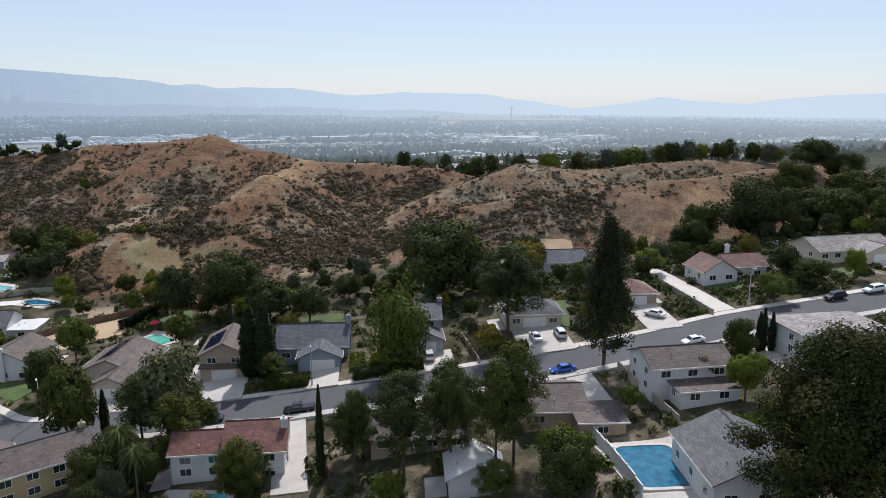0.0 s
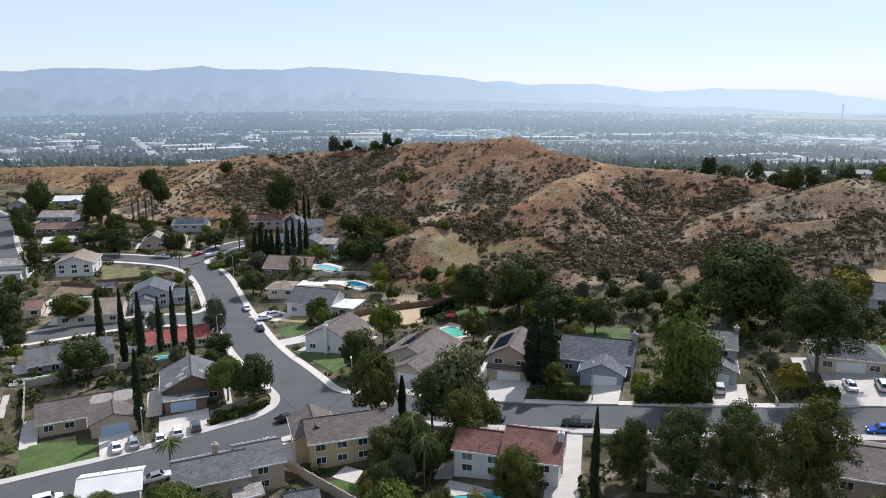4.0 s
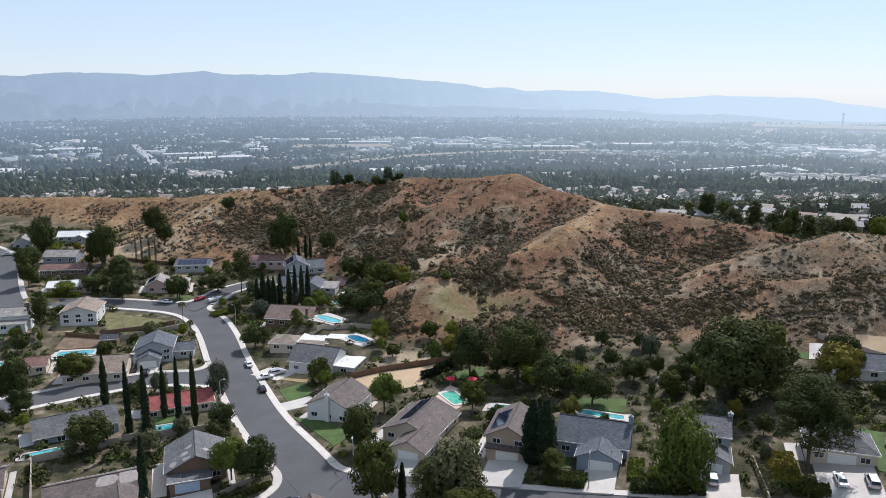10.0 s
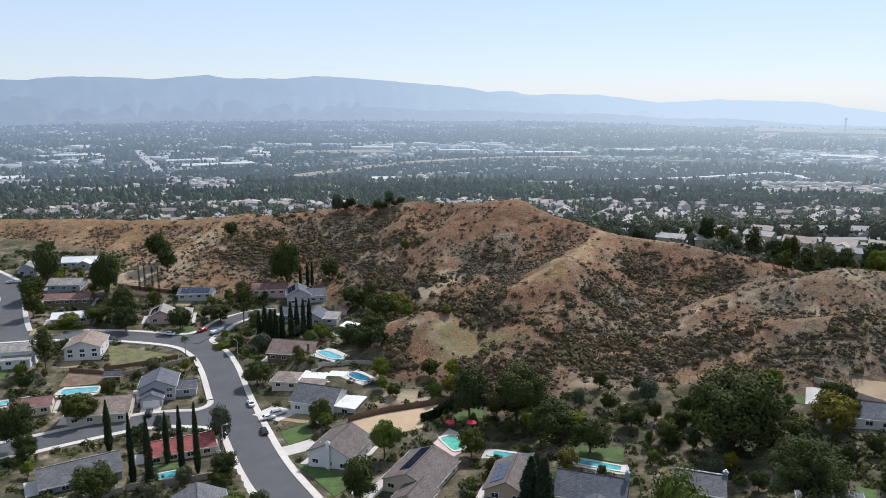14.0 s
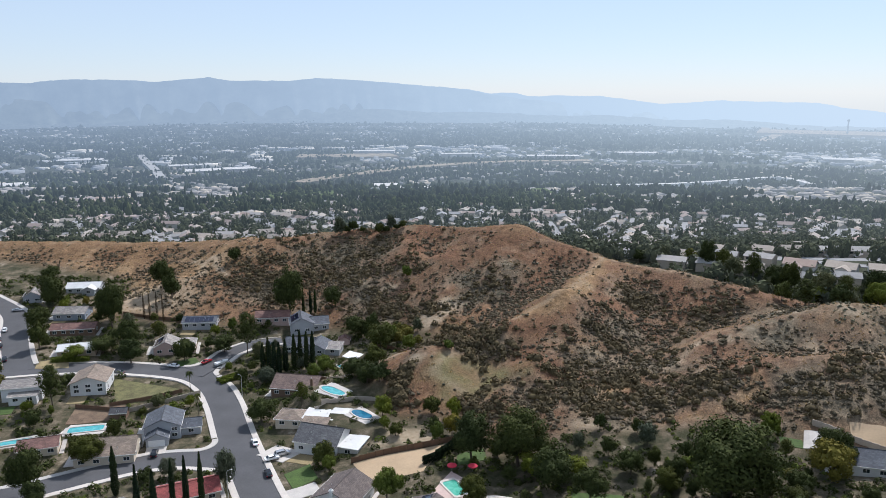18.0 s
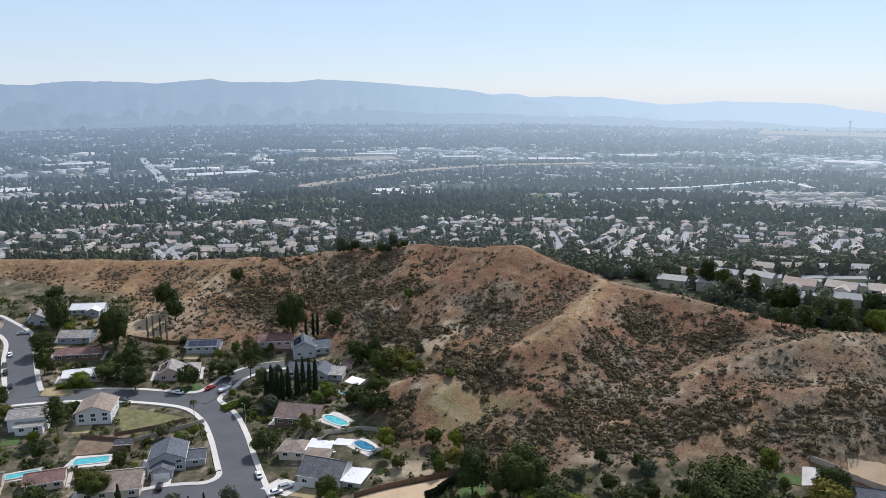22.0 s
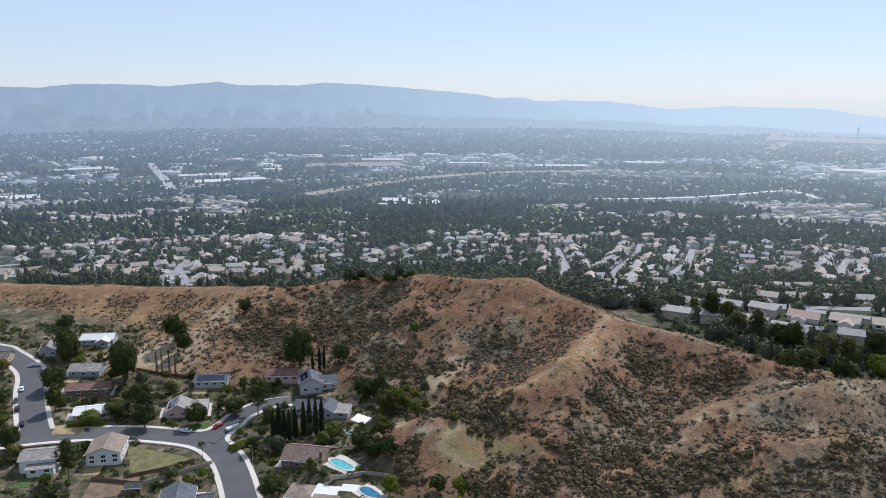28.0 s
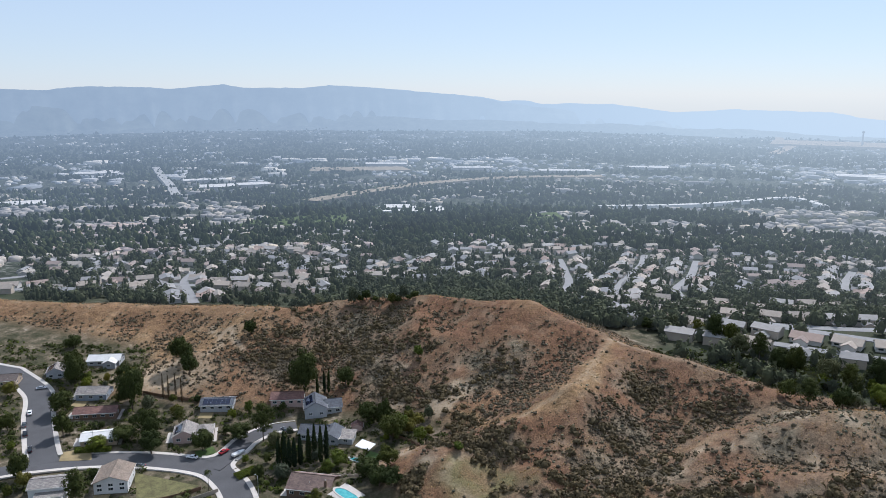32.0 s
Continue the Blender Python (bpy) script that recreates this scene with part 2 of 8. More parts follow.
def ground_material():
    """Yards, dry hillside, meadow, bare trails and valley floor, blended by the land's own attributes."""
    m, t, b = material("land")

    def attribute(name):
        node = t.nodes.new("ShaderNodeAttribute")
        node.attribute_name = name
        return node.outputs["Fac"]

    yard = ramp(t, noise_of(t, 0.13, 7, 0.72), [(0.36, (0.038, 0.042, 0.020)), (0.48, (0.078, 0.070, 0.042)), (0.58, (0.150, 0.122, 0.082)), (0.70, (0.34, 0.29, 0.22))])
    rust = ramp(t, noise_of(t, 0.045, 8, 0.72), [(0.34, (0.136, 0.096, 0.063)), (0.44, (0.180, 0.106, 0.061)), (0.52, (0.152, 0.082, 0.048)), (0.60, (0.188, 0.108, 0.064)), (0.68, (0.225, 0.152, 0.100))])
    straw = ramp(t, noise_of(t, 0.09, 7, 0.72), [(0.35, (0.180, 0.115, 0.062)), (0.5, (0.240, 0.155, 0.082)), (0.65, (0.275, 0.200, 0.120))])
    scrub = ramp(t, noise_of(t, 0.16, 7, 0.75), [(0.36, (0.092, 0.080, 0.056)), (0.50, (0.148, 0.124, 0.085)), (0.64, (0.230, 0.190, 0.132))])
    hill = mixed(t, attribute("gold"), rust, straw)
    hill = mixed(t, attribute("scrub"), hill, scrub)
    coarse = ramp(t, noise_of(t, 0.30, 6, 0.8), [(0.36, (0.62, 0.63, 0.63)), (0.5, (1.0, 1.0, 1.0)), (0.66, (1.38, 1.36, 1.32))])
    fine = ramp(t, noise_of(t, 1.6, 7, 0.85), [(0.36, (0.52, 0.53, 0.54)), (0.5, (1.0, 1.0, 1.0)), (0.64, (1.6, 1.56, 1.5))])
    hill = mixed(t, 1.0, mixed(t, 1.0, hill, coarse, "MULTIPLY"), fine, "MULTIPLY")
    hill = mixed(t, curve_of(t, noise_of(t, 0.10, 9, 0.8), 0.64, 0.74), hill, (0.35, 0.285, 0.205))
    meadow = ramp(t, noise_of(t, 0.16, 6, 0.7), [(0.35, (0.22, 0.172, 0.095)), (0.48, (0.165, 0.145, 0.070)), (0.6, (0.152, 0.138, 0.064)), (0.7, (0.22, 0.18, 0.10))])
    valley = ramp(t, noise_of(t, 0.02, 6, 0.7), [(0.38, (0.030, 0.040, 0.022)), (0.60, (0.060, 0.064, 0.040)), (0.78, (0.17, 0.155, 0.12))])
    c = mixed(t, attribute("hill"), yard, hill)
    c = mixed(t, attribute("meadow"), c, mixed(t, 1.0, meadow, fine, "MULTIPLY"))
    c = mixed(t, attribute("bare"), c, ramp(t, noise_of(t, 0.5, 5, 0.7), [(0.3, (0.30, 0.225, 0.14)), (0.7, (0.46, 0.38, 0.27))]))
    c = mixed(t, attribute("valley"), c, valley)
    t.links.new(c, b.inputs["Base Color"])
    b.inputs["Roughness"].default_value = 0.95
    b.inputs["Specular IOR Level"].default_value = 0.1
    bumped(t, b, noise_of(t, 0.8, 8, 0.75), 0.8, 0.5)
    return m


MAT["land"] = ground_material()
# valley floor beyond the hill, with painted haze glow
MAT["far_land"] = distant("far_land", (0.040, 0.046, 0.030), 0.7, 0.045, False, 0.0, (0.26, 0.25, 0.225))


# ---- the lie of the land ----
def splus(v, k):
    return np.logaddexp(0, v / k) * k
def sstep(a, b, v):
    t = np.clip((v - a) / (b - a), 0, 1); return t * t * (3 - 2 * t)
RIDGES = [  # crest lines: side slope, then x, y, height
    (0.32, [(-520, 470, 14), (-330, 450, 17.2), (-245, 432, 19.1), (-150, 425, 21.4), (-110, 400, 28)]),
    (0.50, [(-110, 400, 27), (-95, 393, 29), (-62, 412, 29.6), (-14, 404, 35.6), (12, 388, 36.5), (37, 377, 40.3), (52, 366, 34.9), (66, 354, 32), (76, 344, 28.8), (92, 330, 29.3), (107, 316, 29.5), (128, 292, 27.9), (160, 300, 19.6)]),
    (0.55, [(76, 342, 27), (62, 312, 29.4), (48, 287, 26.2), (34, 276, 23), (24, 272, 19.9), (8, 268, 15), (-6, 258, 15.8), (-19, 250, 9)]),
    (0.55, [(48, 287, 28.3), (45, 262, 17.7), (32, 246, 14.9), (22, 233, 8.4)]),
    (0.55, [(78, 338, 26), (72, 310, 26), (67, 285, 20), (58, 264, 11.9), (52, 246, 7.9)]),
    (0.46, [(330, 250, 25.4), (240, 260, 31), (180, 265, 28.5), (143, 256, 32.8), (112, 256, 24), (92, 250, 17.8), (80, 234, 12.9), (66, 222, 8.7), (56, 212, 6.6)]),
    (0.42, [(240, 205, 33), (160, 208, 30), (132, 220, 26.5), (113, 228, 22.5), (95, 229, 18.3), (84, 214, 14.3), (70, 203, 9.1)]),
    (0.40, [(-95, 393, 26), (-126, 381, 18.5), (-146, 345, 10.5), (-160, 330, 8)]),
    (0.50, [(-50, 410, 30), (-46, 388, 20.5), (-42, 352, 14.7), (-50, 335, 8)]),
    (0.50, [(-20, 402, 32), (-20, 370, 27.5), (-20, 348, 17), (-27, 334, 10.5)]),
    (0.50, [(14, 386, 35), (0, 362, 27), (2, 338, 18), (0, 318, 11)]),
    (0.50, [(40, 374, 38), (30, 346, 26.4), (21, 328, 17.4), (14, 310, 11)]),
]
def base(x, y):
    rise = 0.128 * splus(x + 12, 8)
    rise = 30 * np.tanh(rise / 30) * (1 - 0.75 * sstep(140, 195, y))
    left = 0.055 * splus(-(x + 90), 12) * sstep(190, 270, y)
    back = 6.0 * np.tanh(0.045 * splus(y - 240, 12) / 6.0) * (1 - sstep(-10, 30, x))
    bank = 6.0 * np.exp(-((x + 33) / 21) ** 2 - ((y - 242) / 17) ** 2)
    fall = 2.9 * sstep(150, 190, y) * sstep(15, 45, -x) + 1.2 * sstep(35, 60, -x) * (1 - sstep(130, 160, y))
    town = 1.0 - fall + rise + left + back + bank + 6.0 * sstep(150, 205, y) * sstep(15, 45, x)
    valley = np.interp(y + 0.03 * np.abs(x), [400, 450, 540, 700, 1000, 1340, 1560, 3000, 4900], [9, 7, -6, -25, -44, -66, -91, -94, -60])
    valley = valley - 28 * sstep(3000, 4900, y) * sstep(0.05, 0.5, x / np.maximum(y, 1))
    f = sstep(390, 470, y)
    return town * (1 - f) + f * valley
def crest_shares(x, y):
    """The base height and, for every crest line, its share, the way along it and the way down from it."""
    x, y = np.asarray(x, float), np.asarray(y, float)
    b = base(x, y)
    out = []
    for slope, pts in RIDGES:
        best, along, down, run = np.full(b.shape, -1e3), np.zeros(b.shape), np.zeros(b.shape), 0.0
        for (x0, y0, z0), (x1, y1, z1) in zip(pts, pts[1:]):
            dx, dy = x1 - x0, y1 - y0
            t = np.clip(((x - x0) * dx + (y - y0) * dy) / (dx * dx + dy * dy), 0, 1)
            d = np.sqrt((x - x0 - t * dx) ** 2 + (y - y0 - t * dy) ** 2 + 9.0) - 3.0
            z = z0 + t * (z1 - z0) - slope * d
            side = np.where((x - x0) * dy - (y - y0) * dx > 0, 500.0, 0.0)
            along, down = np.where(z > best, run + t * math.hypot(dx, dy) + side, along), np.where(z > best, d, down)
            best = np.maximum(best, z)
            run += math.hypot(dx, dy)
        out.append((np.exp(np.clip((best - b) / 2.2, -30, 30)), along, down))
    return b, out


def ground(x, y):
    b, shares = crest_shares(x, y)
    return b + 2.2 * np.log1p(sum(w for w, _, _ in shares))


def hashed(i, j, seed):
    v = np.sin(i * 127.1 + j * 311.7 + seed * 74.7) * 43758.5453
    return v - np.floor(v)


def roll_of(x, y, size, seed):
    """Smooth value noise, -1 to 1."""
    u, v = np.asarray(x, float) / size, np.asarray(y, float) / size
    i, j = np.floor(u), np.floor(v)
    a, b = u - i, v - j
    a, b = a * a * (3 - 2 * a), b * b * (3 - 2 * b)
    low = hashed(i, j, seed) * (1 - a) + hashed(i + 1, j, seed) * a
    high = hashed(i, j + 1, seed) * (1 - a) + hashed(i + 1, j + 1, seed) * a
    return 2 * (low * (1 - b) + high * b) - 1


def spline(points, step=2.0):
    """Evenly spaced points on a smooth line through the given ones."""
    p = np.array(points, float)
    p = np.vstack([2 * p[0] - p[1], p, 2 * p[-1] - p[-2]])
    out = []
    for k in range(1, len(p) - 2):
        n = max(2, int(np.hypot(*(p[k + 1] - p[k])[:2]) / step))
        for t in np.arange(n) / n:
            a, b, c, d = p[k - 1:k + 3]
            out.append(0.5 * (2 * b + (c - a) * t + (2 * a - 5 * b + 4 * c - d) * t * t + (3 * b - a - 3 * c + d) * t ** 3))
    return np.array(out + [p[-2]])


def off_line(x, y, line):
    """Distance of places from a line."""
    x, y = np.asarray(x, float), np.asarray(y, float)
    best = np.full(x.shape, 1e9)
    for (x0, y0), (x1, y1) in zip(line[:, :2], line[1:, :2]):
        dx, dy = x1 - x0, y1 - y0
        t = np.clip(((x - x0) * dx + (y - y0) * dy) / max(dx * dx + dy * dy, 1e-9), 0, 1)
        best = np.minimum(best, np.hypot(x - x0 - t * dx, y - y0 - t * dy))
    return best


ROADS = {  # centre lines and half widths
    "road_main": (5.2, [(-24, 137), (-31, 148), (-42, 166), (-54, 190), (-67, 217), (-79, 244), (-88, 259), (-100, 268.5), (-121, 271.5), (-142, 270), (-165, 263.5), (-190, 252)]),
    "road_hill": (5.2, [(-31, 134), (-14, 138), (4, 131), (32, 121.5), (63, 112), (92, 107), (112, 105.5), (140, 100), (175, 95)]),
    "road_west": (5.2, [(-22, 136), (-34, 128.5), (-45, 121.5), (-58, 114), (-75, 104), (-98, 90)]),
    "road_cross": (4.6, [(-67, 204), (-80, 205), (-92, 202), (-104, 195), (-124, 182), (-150, 166)]),
    "road_north": (5.0, [(-163, 264), (-172, 277), (-186, 300), (-200, 324), (-226, 345)]),
    "road_court": (4.2, [(-98, 268), (-93, 282), (-90, 292), (-82, 302), (-72, 306)]),
}
ROADS = {k: (w, spline(p)) for k, (w, p) in ROADS.items()}
ROADS["road_north"] = (5.0, np.vstack([ROADS["road_north"][1], spline([(-226, 345), (-262, 352), (-310, 350)])[1:]]))


def street_gap(x, y, but=None):
    """How far outside the nearest carriageway a place lies."""
    return np.minimum.reduce([off_line(x, y, line) - w for k, (w, line) in ROADS.items() if k != but])


def relief(x, y):
    """How much of the wild hillside a place has, 0 to 1."""
    x, y = np.asarray(x, float), np.asarray(y, float)
    foot = np.maximum(sstep(196, 212, y) * sstep(8, 20, x) * (1 - sstep(92, 110, x)), sstep(220, 234, y) * sstep(-24, -12, x) * (1 - sstep(20, 40, x))) * (1 - sstep(260, 300, y))
    return np.maximum(foot, sstep(0.6, 3.5, ground(x, y) - base(x, y))) * (1 - sstep(440, 520, y))


PADS = ((-39.5, 244, 11), (-27.5, 227, 11), (3, 182.5, 5), (3.6, 99.5, 5.5), (63.5, 72.5, 7), (-118.5, 223.5, 6), (-90.5, 153.5, 5), (168, 146, 6), (-40, 276, 4), (38, 161.5, 5), (17, 172.5, 4.5))  # level ground round pools
PADS = [(x, y, r, float(ground(x, y))) for x, y, r in PADS]


def rills(x, y):
    """Ribs and washed-out furrows that run down from the crests, -1 (furrow) to 1."""
    b, shares = crest_shares(x, y)
    total, value = 1.0, 0.0
    for k, (w, along, down) in enumerate(shares):
        bend = along + 2.5 * roll_of(along, down, 14, 40 + k)
        rib = 0.62 * (1 - 2.2 * np.abs(roll_of(bend, down * 0.16, 11, 50 + k))) + 0.42 * (1 - 2.2 * np.abs(roll_of(bend, down * 0.2, 5, 70 + k)))
        value = value + w * rib * sstep(1.5, 11, down)
        total = total + w
    return value / total


def land(x, y):
    """Height of the finished ground."""
    x, y = np.asarray(x, float), np.asarray(y, float)
    h = relief(x, y)
    rough = 0.9 * roll_of(x, y, 17, 1) + 0.35 * roll_of(x, y, 3.7, 3) - 1.15 * rills(x, y)
    z = ground(x, y) + h * rough
    for px, py, r, pz in PADS:
        w = 1 - sstep(r, r + 4, np.hypot(x - px, y - py))
        z = z * (1 - w) + pz * w
    return z


def grid_lines(dense_from, dense_to, step, end_low, end_high, growth=1.09):
    mid = list(np.arange(dense_from, dense_to + 1e-6, step))
    up, s = [mid[-1]], step
    while up[-1] < end_high:
        s *= growth
        up.append(up[-1] + s)
    down, s = [mid[0]], step
    while down[-1] > end_low:
        s *= growth
        down.append(down[-1] - s)
    return np.array(down[:0:-1] + mid + up[1:])


def mesh_of(name, verts, faces, mats, smooth=False):
    me = bpy.data.meshes.new(name)
    if isinstance(faces, list):
        me.from_pydata(np.asarray(verts, float).tolist(), [], faces)
    else:
        n, k = faces.shape
        me.vertices.add(len(verts))
        me.vertices.foreach_set("co", np.ascontiguousarray(verts, np.float32).ravel())
        me.loops.add(n * k)
        me.loops.foreach_set("vertex_index", np.ascontiguousarray(faces, np.int32).ravel())
        me.polygons.add(n)
        me.polygons.foreach_set("loop_start", np.arange(0, n * k, k, dtype=np.int32))
        me.update(calc_edges=True)
    for m in mats if isinstance(mats, (list, tuple)) else [mats]:
        me.materials.append(m)
    if smooth:
        me.shade_smooth()
    return me


TRAILS = [spline(p) for p in (
    [(78, 346), (68, 330), (58, 306), (46, 288), (30, 279), (13, 271), (2, 256), (-4, 246)],
    [(-112, 362), (-120, 372), (-124, 382), (-128, 376), (-126, 366), (-131, 358)], [(-128, 376), (-135, 384), (-138, 392)],
    [(-145, 350), (-136, 335), (-150, 330)], [(-4, 246), (8, 236), (14, 230)],
    [(62, 205), (52, 203), (44, 208), (46, 220), (52, 232), (56, 243)], [(72, 346), (82, 340), (96, 326), (108, 316)], [(82, 244), (92, 254), (102, 250), (112, 254)])]
GOLD = [spline(p) for p in ([(74, 338), (62, 313), (48, 285), (36, 279), (25, 280), (14, 288), (2, 302)], [(160, 262), (125, 277), (105, 264), (84, 260), (66, 240), (54, 227), (46, 214)], [(132, 222), (113, 226), (96, 216), (78, 208), (52, 197)], [(186, 198), (173, 191), (160, 185), (151, 182)])]
BARE = ((0, 323, 9), (-7, 311, 9), (-28, 318, 6), (-14, 289, 8), (-22, 270, 9), (-11, 252, 4), (131, 266, 6), (145, 252, 6), (92, 256, 3), (102, 250, 3), (82, 244, 3), (100, 227, 4), (44, 208, 4), (125, 237, 4), (-27, 343, 5), (78, 345, 4))
SAGE = ((29, 343, 9), (23, 324, 8), (14, 324, 7), (10, 339, 8), (131, 266, 11), (146, 252, 12), (80, 300, 9), (-58, 384, 22), (-38, 384, 16), (-45, 350, 12))
SCRUB = SAGE + ((160, 250, 22), (190, 245, 24), (150, 228, 16), (215, 240, 22), (120, 250, 12), (69, 275, 15), (55, 250, 13), (69, 249, 14), (44, 224, 14), (65, 217, 12), (30, 230, 11), (88, 222, 11), (112, 209, 13), (132, 208, 11), (19, 263, 8), (10, 261, 8), (50, 208, 10), (-89, 352, 16), (-50, 360, 14), (-38, 343, 13), (-27, 354, 10), (-11, 320, 9), (-66, 342, 9), (12, 328, 9), (-13, 250, 6), (-6, 261, 5))


def patches(spots, x, y):
    """1 in the middle of the spots, fading out with a ragged rim."""
    rag = 1 + 0.5 * roll_of(x, y, 9, 17) + 0.45 * roll_of(x, y, 3.6, 18)
    return np.maximum.reduce([np.exp(-((x - a) ** 2 + (y - b) ** 2) / (r * rag.clip(0.25)) ** 2) for a, b, r in spots])


def build_ground():
    xs = grid_lines(-255, 235, 1.9, -5200, 5200)
    ys = grid_lines(45, 470, 1.9, -900, 4930)
    gx, gy = np.meshgrid(xs, ys)
    z = land(gx, gy)
    gap = street_gap(gx, gy)
    z = z - 0.22 * (1 - sstep(0.5, 3.0, gap))
    n, m = len(ys), len(xs)
    idx = np.arange(n * m).reshape(n, m)
    quads = np.stack([idx[:-1, :-1], idx[:-1, 1:], idx[1:, 1:], idx[1:, :-1]], -1).reshape(-1, 4)
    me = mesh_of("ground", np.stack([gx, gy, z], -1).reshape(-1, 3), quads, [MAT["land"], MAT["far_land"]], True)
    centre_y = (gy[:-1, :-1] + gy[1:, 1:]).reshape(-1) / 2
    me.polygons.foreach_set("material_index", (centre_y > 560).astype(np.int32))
    trail = np.minimum.reduce([off_line(gx, gy, t) for t in TRAILS])
    bare = (0.85 - 0.5 * sstep(-60, -30, gx)) * (1 - sstep(0.4, 2.4, trail + 0.9 * roll_of(gx, gy, 4, 8)))
    wild, furrow = relief(gx, gy), rills(gx, gy)
    bare = np.maximum(bare, wild * (0.7 * sstep(0.3, 0.85, patches(BARE, gx, gy) + 0.25 * furrow) + 0.22 * sstep(0.55, 0.9, roll_of(gx, gy, 20, 12) * 0.6 + roll_of(gx, gy, 5, 13) * 0.6)))
    bare = np.maximum(bare, 0.75 * (1 - sstep(9, 22, np.hypot((gx + 150) / 1.8, gy - 344))))
    bare = np.maximum(bare, 0.8 * (1 - sstep(0.65, 1.15, np.hypot((gx + 11.5) / 10.5, (gy - 213.5) / 6) + 0.35 * roll_of(gx, gy, 5, 28))))  # rough earth lot under the slope
    meadow = (1 - sstep(0.5, 1.2, np.hypot((gx - 9) / 20, (gy - 246) / 13) + 0.3 * roll_of(gx, gy, 6, 9))) * (0.68 + 0.45 * roll_of(gx, gy, 4, 29)).clip(0, 1)
    crests = np.minimum(off_line(gx, gy, GOLD[0]), 3.5 + np.minimum.reduce([off_line(gx, gy, g) for g in GOLD[1:]]))
    gold = np.clip(1 - sstep(1.5, 8, crests + 3.5 * roll_of(gx, gy, 12, 14) + 1.8 * roll_of(gx, gy, 4, 15)) + 0.5 * sstep(0.3, 0.8, roll_of(gx, gy, 38, 16)) + 0.55 * (1 - sstep(-130, -60, gx)) - 0.35 * furrow, 0, 1)
    scrub = np.clip(0.85 * patches(SCRUB, gx, gy) + 0.35 * furrow + 0.25 * roll_of(gx, gy, 14, 19) + 0.22 * sstep(60, 105, gx) - 0.5 * gold, 0, 1)
    for key, v in (("gold", gold), ("hill", wild), ("scrub", scrub), ("meadow", meadow), ("bare", bare), ("valley", np.maximum(sstep(430, 500, gy), sstep(95, 125, gx) * sstep(296, 320, gy) * (1 - wild)))):
        me.attributes.new(key, "FLOAT", "POINT").data.foreach_set("value", np.ascontiguousarray(v.reshape(-1), dtype=np.float32))
    tagged(new("ground", me), "dry rolling ground of yards, hillside and valley floor", "ground", kind="structure")


build_ground()


def ribbon(line, inner, outer, lift, drop, keep=None, lift_in=None):
    """Vertices and faces of a slab beside a line, from inner to outer (to the left is positive), on the land."""
    d = np.gradient(line[:, :2], axis=0)
    d /= np.linalg.norm(d, axis=1)[:, None]
    side = np.stack([-d[:, 1], d[:, 0]], -1)
    a, b = line[:, :2] + side * inner, line[:, :2] + side * outer
    mid = ground(line[:, 0], line[:, 1])
    za, zb = (mid, mid) if lift_in is None else (ground(a[:, 0], a[:, 1]), ground(b[:, 0], b[:, 1]))
    n = len(line)
    top_a, top_b = np.column_stack([a, za + lift]), np.column_stack([b, zb + lift])
    low_a, low_b = top_a - [0, 0, drop], top_b - [0, 0, drop]
    verts = np.vstack([top_a, top_b, low_a, low_b])
    faces = []
    for k in range(n - 1):
        if keep is not None and not keep((a[k] + b[k + 1]) / 2):
            continue
        A, B, C, D = k, n + k, 2 * n + k, 3 * n + k
        faces += [(A, A + 1, B + 1, B), (C, C + 1, A + 1, A), (B, B + 1, D + 1, D)] if outer < inner else [(B, B + 1, A + 1, A), (A, A + 1, C + 1, C), (D, D + 1, B + 1, B)]
    return verts, faces


def rounding(a, b, near, radius):
    """Centre of the arc that rounds the corner between two streets, and the corner itself."""
    (wa, la), (wb, lb) = ROADS[a], ROADS[b]
    gx, gy = np.meshgrid(near[0] + np.arange(-16, 16.1, 0.2), near[1] + np.arange(-16, 16.1, 0.2))
    da, db = off_line(gx, gy, la) - wa, off_line(gx, gy, lb) - wb
    miss = np.hypot(da - radius, db - radius) + 0.01 * np.hypot(gx - near[0], gy - near[1])
    k = np.unravel_index(np.argmin(miss), miss.shape)
    c = np.array([gx[k], gy[k]])
    foot = [line[np.argmin(np.hypot(*(line - c).T))] for line in (la, lb)]
    edge = [c + (f - c) / np.hypot(*(f - c)) * radius for f in foot]
    miss = np.hypot(da, db) + 0.05 * np.hypot(gx - c[0], gy - c[1])
    k = np.unravel_index(np.argmin(miss), miss.shape)
    return c, edge, np.array([gx[k], gy[k]])


CORNERS = [(a, b, r) + rounding(a, b, near, r) for a, b, near, r in (
    ("road_main", "road_west", (-44, 138), 10.0), ("road_main", "road_hill", (-18, 153), 10.0), ("road_main", "road_cross", (-78, 216), 6.0), ("road_main", "road_cross", (-72, 191), 6.0), ("road_main", "road_court", (-88, 271), 6.0), ("road_main", "road_court", (-108, 279), 6.0))]


